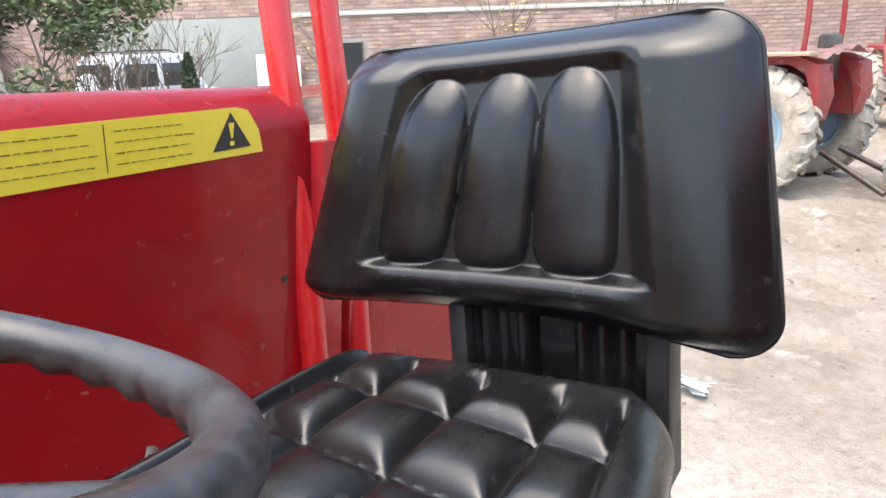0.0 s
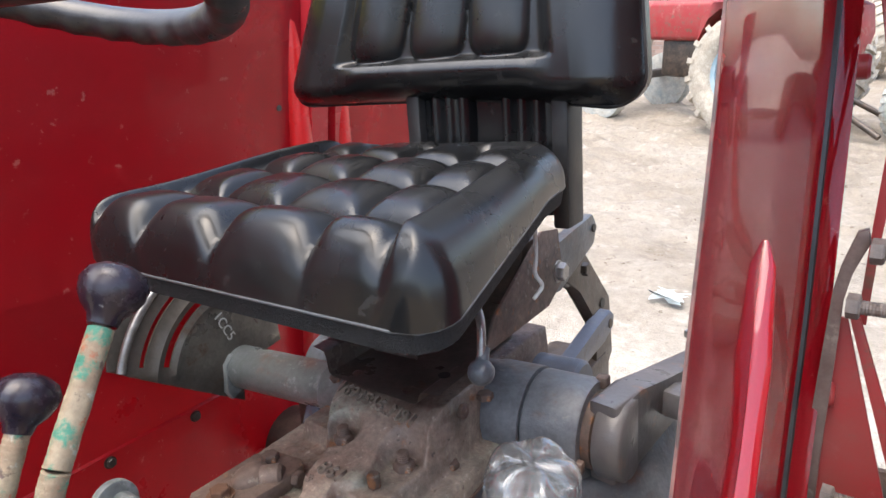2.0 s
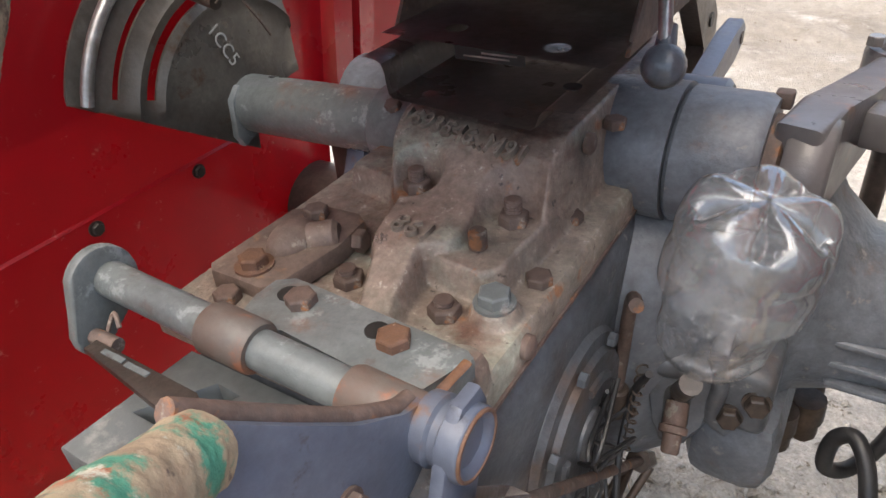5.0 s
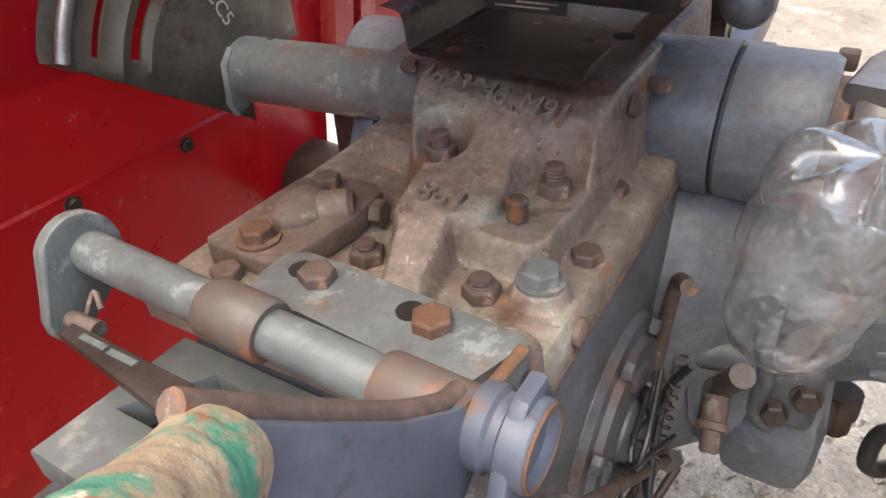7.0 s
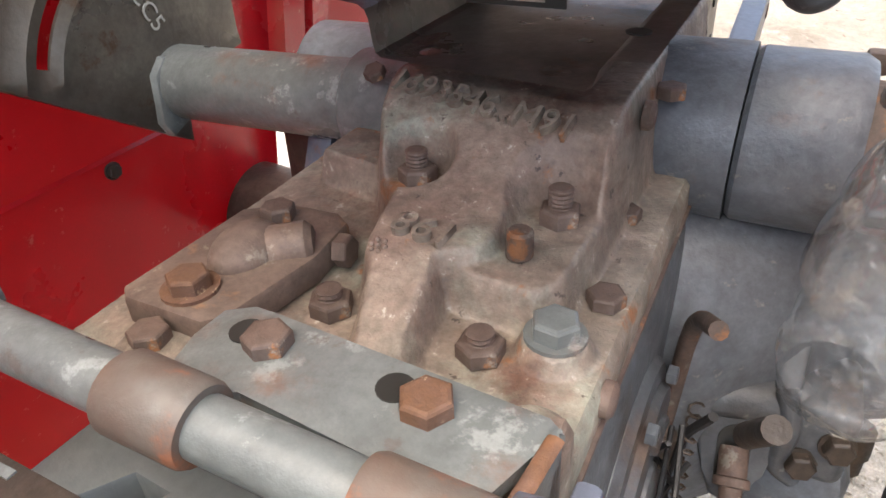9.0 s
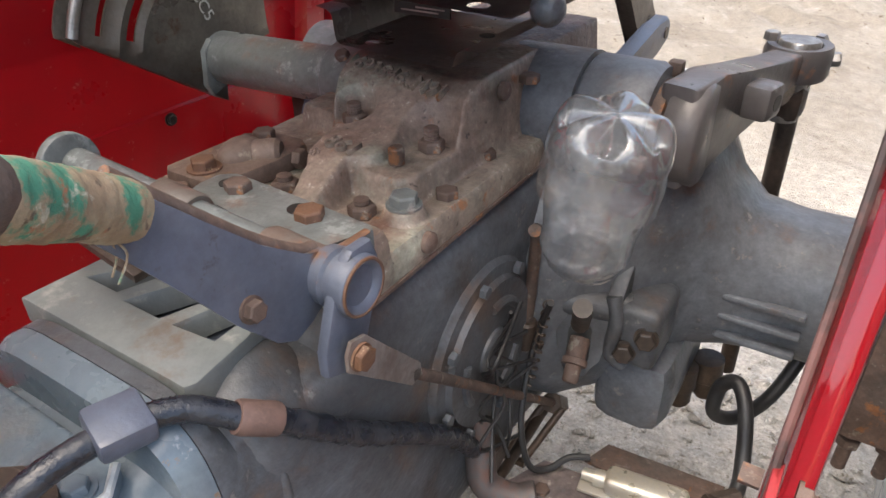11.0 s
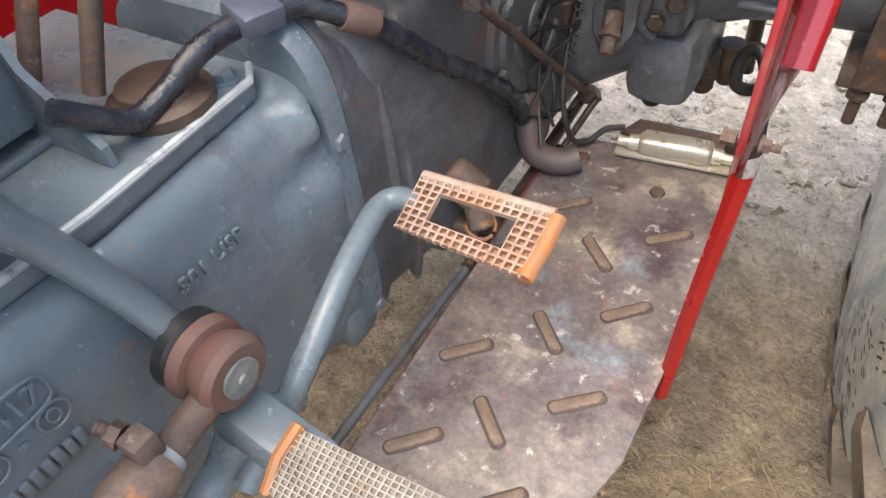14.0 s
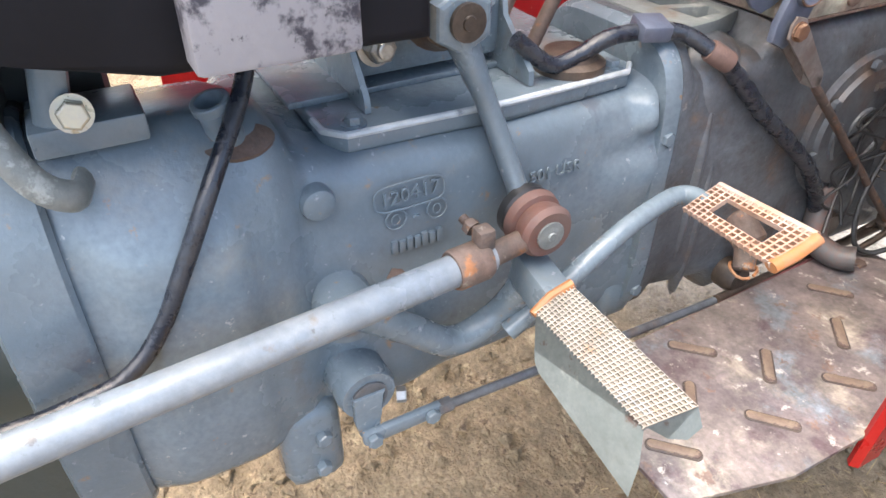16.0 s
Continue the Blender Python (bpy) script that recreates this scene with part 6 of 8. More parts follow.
# inner wall, rolled over at the top
prof = [(guard_x(0.30) - 0.03, 0.30), (guard_x(0.45), 0.45), (guard_x(0.79), 0.79), (guard_x(0.792) - 0.004, 0.794), (guard_x(1.1), 1.1), (guard_x(1.45), 1.45), (guard_x(1.55), 1.56)]
for k in range(1, 10):
    a = radians(90 * k / 9)
    prof.append((guard_x(1.56) - 0.075 * (1 - math.cos(a)), 1.56 + 0.072 * math.sin(a)))
prof += [(guard_x(1.56) - 0.2, 1.634), (guard_x(1.56) - 0.4, 1.62)]
ys = [-0.95, -0.7, -0.42, -0.36, -0.2, 0.0, 0.1, 0.2, 0.27, 0.31, 0.325]
grid = [[bm.verts.new((x + 0.012 * (j >= len(ys) - 1), y, z)) for x, z in prof] for j, y in enumerate(ys)]
for p, q in zip(grid, grid[1:]):
    for k in range(len(prof) - 1):
        if not (q[k].co.y > 0.095 and p[k].co.y > 0.09 and prof[k + 1][1] < 0.79):
            bm.faces.new((p[k], q[k], q[k + 1], p[k + 1]))
bmesh.ops.solidify(bm, geom=bm.faces[:], thickness=-0.004)
part("inner_wall", bm, RED, guard, smooth=50)
bm = B()
grid = [[bm.verts.new((x + 0.008, y, z)) for x, z in prof[2:]] for y in (0.46, 0.6, 0.87)]
for p, q in zip(grid, grid[1:]):
    for k in range(len(prof) - 3):
        bm.faces.new((p[k], q[k], q[k + 1], p[k + 1]))
bmesh.ops.solidify(bm, geom=bm.faces[:], thickness=-0.004)
part("rear_wall", bm, RED, guard)
# folded post between the two walls
bm = B()
bm_prism(bm, [(0.322, 0.0), (0.335, 0.03), (0.375, 0.035), (0.385, 0.01), (0.39, 0.0), (0.395, -0.02), (0.40, 0.0), (0.41, 0.024), (0.45, 0.024), (0.462, 0.0), (0.462, -0.03), (0.322, -0.03)],
         Matrix(((0, 1, TL, guard_x(0.74) - TL * 0.0), (1, 0, 0, 0), (0, 0, 1, 0.74), (0, 0, 0, 1))), 0.80, bevel=0.0)
part("post", bm, RED, guard, smooth=30)
for y in (-0.134, 0.04):
    bolt(guard, (guard_x(0.775) + 0.001, y, 0.776), (1, 0, 0), 0.0085, 0.006, OILY, washer=0.011)
# black discs stand in for the shade of small holes in the wall
for y, z in ((0.276, 1.33), (0.235, 0.64)):
    bm = B()
    bm_cyl(bm, (guard_x(z) - 0.002, y, z), (guard_x(z) + 0.0015, y, z), 0.006, seg=14)
    part("hole", bm, INK_AND_HOLES, guard)
bm = B()
bm_prism(bm, [(0.395, 1.02), (0.435, 1.03), (0.43, 1.06), (0.41, 1.075), (0.395, 1.06)], basis((guard_x(1.05) + 0.026, 0, 0), (1, 0, 0), (0, 1, 0)), 0.004)
bolt(guard, (guard_x(1.05) + 0.03, 0.415, 1.04), (1, 0, 0), 0.008, 0.006, OILY)
part("lug", bm, RUSTY, guard)
# warning label: yellow sheet, triangle, lines of print
m_label = basis((guard_x(1.565) + 0.0012, 0.06, 1.565), (1, 0, -TL), (0, 1, 0.02))
bm = B()
bm_prism(bm, [(-0.33, -0.038), (0.175, -0.033), (0.168, 0.0), (0.15, 0.028), (0.13, 0.033), (0.02, 0.032), (-0.33, 0.028)], m_label, 0.0008)
label = part("warning_label", bm, YELLOW, guard, "torn yellow warning label with black print")
m_print = m_label @ pose(0, 0, 0.001)
bm = B()
bm_prism(bm, [(0.085, -0.024), (0.152, -0.022), (0.118, 0.027)], m_print, 0.0006)
part("warning_triangle", bm, INK_AND_HOLES, label)
bm = B()
bm_prism(bm, [(0.113, 0.013), (0.123, 0.013), (0.1195, -0.008), (0.1165, -0.008)], m_print @ pose(0, 0, 0.0008), 0.0004)
bm_prism(bm, [(0.1145, -0.012), (0.1215, -0.012), (0.1215, -0.018), (0.1145, -0.018)], m_print @ pose(0, 0, 0.0008), 0.0004)
part("exclamation_mark", bm, YELLOW, label)
FAINT = mat("faded_print", (0.22, 0.16, 0.03), 0.5, bump=0)
rng = random.Random(9)
for col, w in ((-0.055, 0.12), (-0.195, 0.115), (-0.315, 0.1)):
    for k in range(4):
        bm = B()
        x, y = col, 0.018 - 0.013 * k
        while x < col + w * rng.uniform(0.75, 1.0):
            lw = rng.uniform(0.006, 0.016)
            bm_prism(bm, [(x, y - 0.0006), (x + lw, y - 0.0006 + rng.uniform(-0.0008, 0.0008)), (x + lw, y + 0.0007), (x, y + 0.0007)], m_print, 0.0003)
            x += lw + 0.003
        part("print_line", bm, FAINT, label)
for x in (-0.068, -0.2):
    bm = B()
    bm_box(bm, (x, -0.03, 0), (x + 0.001, 0.026, 0.0003), m_print)
    part("rule", bm, INK_AND_HOLES, label)

hoop = thing("red_hoop", "bright red painted double tube canopy post", "post")
for a in ([(-0.445, 0.325, 1.06), (-0.435, 0.325, 1.3), (-0.43, 0.325, 1.5), (-0.43, 0.322, 1.66), (-0.43, 0.32, 1.80), (-0.43, 0.318, 1.95)],
          [(-0.445, 0.44, 1.06), (-0.435, 0.44, 1.3), (-0.43, 0.44, 1.5), (-0.43, 0.437, 1.64), (-0.43, 0.433, 1.78), (-0.43, 0.428, 1.95)]):
    bm = B()
    bm_tube(bm, smooth_line(a, 8), 0.0235, 16)
    part("tube", bm, RED_BRIGHT, hoop)

RED_GLOSS = mat("polished_red_paint", (0.34, 0.006, 0.014), 0.07, second=(0.30, 0.006, 0.012), scale=3, fine=300, bump=0.012, coat=0.7, spec=0.5, layers=[((0.42, 0.06, 0.05), 0.0, 40)], rvar=0.05)
near = thing("mudguard", "glossy red mudguard wall with worn front edge and brackets", "mudguard", group="tractor mudguards")


def front_y(z):
    return -0.357 + 0.33 * (z - 0.72)


def near_point(s, z):
    """s: metres behind the sloping front edge."""
    dent = 0.006 * math.exp(-((s - 0.16) / 0.05) ** 2 - ((z - 1.05) / 0.12) ** 2)
    return Vector((0.449 + 0.06 * step(0.0, 0.6, s) - 0.012 * math.exp(-(s / 0.02) ** 2) * 0.4 + dent + 0.02 * max(0.0, s - 0.359) / 0.003 + 0.0025 * noise.noise(Vector((s * 7, z * 5, 2))), front_y(z) + s, z))


bm = B()
ss = [0.0, 0.006, 0.02, 0.05, 0.09, 0.13, 0.16, 0.175, 0.19, 0.21, 0.23, 0.26, 0.3, 0.32, 0.34, 0.36, 0.362]
zs = [0.72 + 0.84 * k / 48 for k in range(49)]
vs = [[bm.verts.new(near_point(a, z)) for z in zs] for a in ss]
for i in range(len(ss) - 1):
    for k in range(48):
        if not (zs[k] < 0.79 and ss[i] > 0.25):
            bm.faces.new((vs[i][k], vs[i + 1][k], vs[i + 1][k + 1], vs[i][k + 1]))
bmesh.ops.solidify(bm, geom=bm.faces[:], thickness=-0.004)
part("wall", bm, RED_GLOSS, near, smooth=60)
EDGING = mat("grey_rubber_edging", (0.07, 0.055, 0.052), 0.6, second=(0.2, 0.1, 0.09), scale=30, fine=200, bump=0.3)
bm = B()
bm_tube(bm, [near_point(0.010, z) + Vector((-0.003, 0, 0)) for z in zs], 0.003, 8)
part("edging", bm, EDGING, near, "worn dark edging strip")
bm = B()
line = smooth_line([(0.433, -0.338, 0.362), (0.438, -0.34, 0.5), (0.446, -0.348, 0.65), (0.45, -0.352, 0.725)], 6)
vs = []
for p in line:
    vs.append([bm.verts.new(p + Vector(o)) for o in ((-0.007, 0.03, 0), (-0.007, 0.0, 0), (0.0, -0.007, 0), (0.009, 0.0, 0), (0.010, 0.04, 0))])
for p, q in zip(vs, vs[1:]):
    for k in range(4):
        bm.faces.new((p[k], p[k + 1], q[k + 1], q[k]))
bmesh.ops.solidify(bm, geom=bm.faces[:], thickness=0.003)
part("lower_trim", bm, RED_BRIGHT, near, "bright red folded lower edge")
bm = B()
bm_box(bm, (0.440, -0.345, 0.60), (0.446, -0.27, 0.88), bevel=0.002)
part("stay", bm, RED_WORN, near)
for p in ((0.4545, -0.322, 0.735), (0.4555, -0.29, 0.86)):
    bolt(near, p, (1, 0, 0), 0.0065, 0.006, RUSTY, washer=0.0085, stud=0.008)
    bm = B()
    bm_cyl(bm, (p[0] - 0.03, p[1], p[2]), (p[0] - 0.018, p[1], p[2]), 0.0065, seg=6)
    part("bolt_head", bm, RUSTY, near)
# out-of-view deck, added so that the wheel arch lies in shade
bm = B()
bm_prism(bm, [(0.0, 1.55), (0.004, 1.59), (0.03, 1.612), (0.46, 1.60), (0.47, 1.57), (0.462, 1.565), (0.455, 1.592), (0.03, 1.603), (0.012, 1.585), (0.008, 1.55)], basis((0.447, 1.0, 0), (0, -1, 0), (1, 0, 0)), 1.05, bevel=0.0)
part("deck", bm, RED, near, "unseen red mudguard deck added to shade the wheel arch", smooth=30)
# dark strip, spacers and bracket
BRACKET = mat("grimy_bracket_steel", (0.13, 0.10, 0.09), 0.5, second=(0.09, 0.055, 0.05), amount=0.7, scale=18, fine=160, bump=0.3, layers=[((0.2, 0.17, 0.15), 0.12, 20)], mottle=0.2)
FLIP = Matrix(((1, 0, 0, 0), (0, -1, 0, 0), (0, 0, 1, 0), (0, 0, 0, 1)))
# black tube run along the wall just before its rear edge
bm = B()
bm_tube(bm, [near_point(0.345, z) + Vector((-0.001, 0, 0)) for z in zs], 0.0055, 8)
part("seal", bm, RUBBER, near, "thin black strip near the rear edge of the wall")
for y, z in ((0.24, 1.36), (0.12, 1.02), (0.05, 0.8)):
    bm = B()
    bm_cyl(bm, (0.485, y, z), (0.522, y, z), 0.014, seg=16, ease=0.003)
    part("spacer", bm, RED_WORN, near)
for name, line, y, thick, paint, note in (
        ("bracket_bar", [(0.529, 1.208), (0.538, 1.211), (0.541, 1.198), (0.528, 1.165), (0.521, 1.135), (0.519, 1.059), (0.514, 0.957), (0.512, 0.878), (0.497, 0.873), (0.5, 0.975), (0.507, 1.077), (0.512, 1.146), (0.517, 1.171)], 0.10, 0.012, BRACKET, "worn grey-brown bracket bar"),
        ("gusset", [(0.518, 1.108), (0.527, 1.105), (0.582, 0.879), (0.503, 0.855)], 0.13, 0.005, RED_WORN, "red triangular gusset plate"),
        ("brace", [(0.527, 1.114), (0.538, 1.11), (0.576, 0.992), (0.579, 0.931)], 0.125, 0.006, RED_WORN, "dark red slanting brace"),
        ("rear_edge", [(0.527, 1.429), (0.554, 1.425), (0.56, 1.319), (0.548, 1.179), (0.543, 1.09), (0.534, 1.089), (0.54, 1.203), (0.548, 1.308)], 0.16, 0.006, RED_WORN, "scuffed red rear edge")):
    bm = B()
    bm_prism(bm, line, basis((0, y, 0), (0, 1, 0), (1, 0, 0)) @ FLIP, thick, bevel=0.001)
    part(name, bm, paint, near, note)
for p, stud in (((0.526, 0.090, 1.135), 0.03), ((0.542, 0.090, 1.193), 0.02), ((0.519, 0.090, 0.914), 0.03)):
    bolt(near, p, (1, -0.1, 0), 0.013, 0.012, BAR_GREY, washer=0.0, stud=stud)
bm = B()
bm_tube(bm, [near_point(0.145, 0.74), near_point(0.155, 0.95), near_point(0.17, 1.12), near_point(0.18, 1.20), near_point(0.183, 1.222)], 0.014, 14, radii=[0.0165, 0.0165, 0.0155, 0.012, 0.003], flat=0.7)
part("stiffener", bm, RED_GLOSS, near)

# ---- steering wheel ----
wheel = thing("steering_wheel", "worn black plastic steering wheel with finger grips", "steering wheel")
WC, WN, WR = Vector((-0.005, -0.448, 1.518)), Vector((0.074, 0.354, 0.932)).normalized(), 0.213
wm = basis(WC, WN, (1, 0, 0))
bm = B()
n, seg = 144, 16
rings = []
for i in range(n):
    a = 2 * math.pi * i / n
    ring = []
    for k in range(seg):
        u = 2 * math.pi * k / seg
        r = 0.0158 + 0.0022 * max(0.0, -math.sin(u + 0.5)) ** 3 * math.cos(36 * a)
        ring.append(bm.verts.new(wm @ Vector(((WR + r * math.cos(u)) * math.cos(a), (WR + r * math.cos(u)) * math.sin(a), r * math.sin(u)))))
    rings.append(ring)
for i in range(n):
    p, q = rings[i], rings[(i + 1) % n]
    for k in range(seg):
        bm.faces.new((p[k], q[k], q[(k + 1) % seg], p[(k + 1) % seg]))
part("rim", bm, RIMPLASTIC, wheel)
for deg in (28, 148, 268):
    a = radians(deg)
    bm = B()
    bm_tube(bm, [wm @ Vector((r * math.cos(a), r * math.sin(a), z)) for r, z in ((0.03, -0.05), (0.12, -0.028), (WR - 0.004, -0.004))], 0.016, 14, radii=[0.021, 0.018, 0.0145], flat=0.8)
    part("spoke", bm, RIMPLASTIC, wheel)
bm = B()
bm_lathe(bm, wm @ Vector((0, 0, -0.10)), wm @ Vector((0, 0, -0.03)), [(0, 0.03), (0.3, 0.04), (0.8, 0.042), (1, 0.03)], seg=24)
part("hub", bm, RIMPLASTIC, wheel)
column = thing("steering_column", "dark steering column below the wheel", "column")
bm = B()
bm_cyl(bm, wm @ Vector((0, 0, -0.1)), (-0.11, -0.74, 0.94), 0.024, seg=16)
bm_cyl(bm, (-0.105, -0.725, 0.98), (-0.115, -0.755, 0.9), 0.045, seg=20, ease=0.005)
part("tube", bm, OILY, column)
bm = B()
bm_prism(bm, [(-1.2, 0.962), (-1.10, 0.935), (-1.02, 0.911), (-0.8, 0.905), (-0.8, 1.12), (-1.2, 1.12)], basis((-0.14, 0, 0), (1, 0, 0), (0, 1, 0)), 0.30, bevel=0.012, seg=3)
part("console", bm, mat("dull_black_panel", (0.006, 0.0065, 0.009), 0.6, second=(0.010, 0.010, 0.013), scale=6, fine=120, bump=0.05, spec=0.15), column, "black console box")
bm = B()
bm_box(bm, (0.155, -1.0, 0.917), (0.19, -0.875, 1.1), bevel=0.006)
CHIPPED = mat("chipped_white_paint", (0.25, 0.245, 0.265), 0.5, second=(0.22, 0.215, 0.235), scale=10, fine=120, bump=0.15, layers=[((0.03, 0.03, 0.045), 0.44, 19), ((0.05, 0.05, 0.06), 0.06, 60)])
part("side_box", bm, CHIPPED, column, "pale painted box with black chips")

# ---- gear levers ----
KNOB = mat("plum_black_plastic", (0.016, 0.011, 0.018), 0.25, second=(0.03, 0.022, 0.03), scale=30, fine=200, bump=0.06, layers=[((0.2, 0.19, 0.19), 0.0, 90)])
for a, b, c in (((-0.034, -0.337, 1.215), (-0.008, -0.43, 1.09), (-0.03, -0.56, 0.80)), ((-0.136, -0.388, 1.106), (-0.12, -0.45, 1.0), (-0.10, -0.57, 0.80))):
    lever = thing("gear_lever", "tape-wrapped gear lever with dark round knob", "lever", group="gear levers")
    bm = B()
    bm_cyl(bm, a, b, 0.008, seg=12)
    bm_cyl(bm, b, c, 0.009, seg=12)
    part("rod", bm, RUSTY, lever)
    bm = B()
    top = Vector(a).lerp(Vector(b), 0.22)
    wound(bm, top, Vector(b), 0.0115, 17)
    wound(bm, Vector(b), Vector(b).lerp(Vector(c), 0.3), 0.0115, 12)
    part("wrapping", bm, TAPE, lever, "dirty wound tape")
    bm = B()
    up = (Vector(a) - Vector(b)).normalized()
    bm_lathe(bm, Vector(a) - 0.033 * up, Vector(a) + 0.026 * up, [(0, 0.013), (0.15, 0.0155), (0.3, 0.024), (0.48, 0.0295), (0.66, 0.031), (0.84, 0.0265), (0.95, 0.016), (1, 0.004)], seg=28)
    part("knob", bm, KNOB, lever, "dark plum plastic knob")
# ---- footplate with raised tread bars ----
foot = thing("footplate", "worn steel footplate with rusty raised tread bars", "footplate")
bm = B()
bm_prism(bm, [(0.158, -0.04), (0.185, 0.02), (0.42, 0.045), (0.438, -0.05), (0.43, -0.47), (0.39, -0.62), (0.17, -0.62)], pose(0, 0, 0.412), 0.008, bevel=0.002)
part("plate", bm, PLATE, foot)
bm = B()
bm_tube(bm, [(0.156, -0.05, 0.414), (0.166, -0.3, 0.413), (0.172, -0.62, 0.412)], 0.006, 8)
part("edge_roll", bm, mat("maroon_worn_edge", (0.13, 0.035, 0.04), 0.5, second=(0.10, 0.06, 0.055), scale=12, fine=120, bump=0.3, mottle=0.25), foot, "worn red edge of the plate")
bars = [(0.228, -0.134, 41), (0.298, -0.207, -43), (0.372, -0.138, 39), (0.293, -0.353, -44), (0.366, -0.282, 44), (0.219, -0.42, 44), (0.287, -0.492, -42), (0.362, -0.426, 41), (0.225, -0.55, 45), (0.335, -0.568, 44)]
BAR = mat("worn_rusty_bar", (0.13, 0.088, 0.066), 0.6, second=(0.20, 0.15, 0.11), amount=0.7, scale=40, fine=240, bump=0.4, layers=[((0.09, 0.06, 0.05), 0.2, 50)])
# low rim round each tread bar, darker than bar and plate
BAR_RIM = mat("dark_bar_rim", (0.045, 0.034, 0.032), 0.6, second=(0.075, 0.055, 0.045), amount=0.7, scale=50, fine=260, bump=0.5)
m1 = m2 = None
for x, y, deg in bars:
    if m1 is None:
        bm = B()
        n = 16
        out = [(0.0255 * (1 if math.cos(u) > 0 else -1) + 0.0065 * math.cos(u), 0.0065 * math.sin(u)) for u in (2 * math.pi * (k + 0.5) / n for k in range(n))]
        bm_prism(bm, out, LEVEL, 0.0045, bevel=0.0015)
        ob = part("tread_bar", bm, BAR, foot)
        m1 = ob.data
        bm = B()
        bm_prism(bm, [(a * 1.075, b * 1.42) for a, b in out], LEVEL, 0.0022, bevel=0.0009)
        bead = part("weld_bead", bm, BAR_RIM, ob, "low dark rim round the bar")
        m2 = bead.data
    else:
        ob = new("tread_bar", m1)
        ob.parent = foot
        bead = new("weld_bead", m2)
        bead.parent = ob
    ob.matrix_basis = pose(x, y, 0.4195, 0, 0, deg)
for x, y in ((0.205, -0.03), (0.33, -0.06)):
    bolt(foot, (x, y, 0.420), (0, 0, 1), 0.011, 0.006, RUSTY)
bm = B()

bm_prism(bm, [(0.237, 0.038), (0.401, 0.031), (0.411, 0.095), (0.254, 0.083)], pose(0, 0, 0.428), 0.005, bevel=0.001)
part("rear_lip", bm, RUSTY, foot)

cyl = thing("brake_cylinder", "zinc plated brake cylinder with end fittings", "cylinder")
ZINC = mat("dull_zinc", (0.50, 0.46, 0.36), 0.34, 0.55, second=(0.44, 0.42, 0.38), scale=20, fine=160, bump=0.15, layers=[((0.42, 0.30, 0.12), 0.12, 30), ((0.25, 0.21, 0.16), 0.1, 14)])
m_cyl = basis((0.327, 0.022, 0.424), (0, 0, 1), (1, 0.13, 0))
bm = B()
bm_box(bm, (-0.085, -0.02, 0), (0.085, 0.02, 0.006), m_cyl, bevel=0.002)
part("foot_plate", bm, ZINC, cyl)
bm = B()
bm_box(bm, (-0.053, -0.017, 0.004), (0.053, 0.019, 0.033), m_cyl, bevel=0.009, seg=3)
part("body", bm, ZINC, cyl)
for s in (-1, 1):
    bm = B()
    bm_lathe(bm, m_cyl @ Vector((s * 0.05, 0, 0.016)), m_cyl @ Vector((s * 0.083, 0, 0.014)), [(0, 0.012), (0.5, 0.012), (0.52, 0.008), (1, 0.008)], seg=14)
    part("fitting", bm, ZINC, cyl)

# ---- pedals ----
def toothed_pad(name, corners, hole, teeth, thing_ob, material, floor_material, deep=0.005):
    """A pad between four corners (a: far left, b: far right, c: near right, d: near left), with an open window and rows of teeth."""
    a, b, c, d = (Vector(p) for p in corners)

    def at(u, v, up=0.0):
        p = a.lerp(b, u).lerp(d.lerp(c, u), v)
        nrm = (b - a).cross(a - d).normalized()
        return p + nrm * up

    bm = B()
    nu, nv = teeth
    for i in range(nu):
        for k in range(nv):
            u0, v0 = i / nu, k / nv
            u1, v1 = (i + 1) / nu, (k + 1) / nv
            um, vm = (u0 + u1) / 2, (v0 + v1) / 2
            if hole and hole[0] < um < hole[1] and hole[2] < vm < hole[3]:
                continue
            corner = ((u0, v0), (u1, v0), (u1, v1), (u0, v1))
            rings = []
            for g, up in ((1.0, -0.007), (1.0, 0.0), (0.72, 0.0), (0.58, -deep)):
                rings.append([bm.verts.new(at(um + (u - um) * g, vm + (v - vm) * g, up)) for u, v in corner])
            bm.faces.new(rings[0][::-1])
            for q, r in zip(rings, rings[1:]):
                for j in range(4):
                    bm.faces.new((q[j], q[(j + 1) % 4], r[(j + 1) % 4], r[j])).material_index = int(r is rings[3])
            bm.faces.new(rings[3]).material_index = 1
    for i in range(nu + 1):
        u, w = i / nu, 0.13 / nu
        top = [bm.verts.new(at(a_, v_, 0.0)) for a_, v_ in ((u - w, 1.0), (u + w, 1.0), (u, 1.045))]
        tip = bm.verts.new(at(u, 1.0, -0.011))
        bm.faces.new(top)
        for j in range(3):
            bm.faces.new((top[j], tip, top[(j + 1) % 3]))
    bmesh.ops.remove_doubles(bm, verts=bm.verts[:], dist=0.00002)
    pad = part(name, bm, material, thing_ob, smooth=0)
    pad.data.materials.append(floor_material)
    return pad, at


PADRUST = mat("rusty_pad_floor", (0.20, 0.12, 0.085), 0.8, second=(0.27, 0.15, 0.09), amount=0.7, scale=40, fine=220, bump=0.4)
# cell floors of the brake tread, darker than its ridges
PADFLOOR = mat("darker_tread_floor", (0.22, 0.20, 0.165), 0.9, second=(0.15, 0.13, 0.105), amount=0.6, scale=60, fine=260, bump=0.4)
ped = thing("clutch_pedal", "grey pedal arm with rusty orange toothed pad", "pedal")
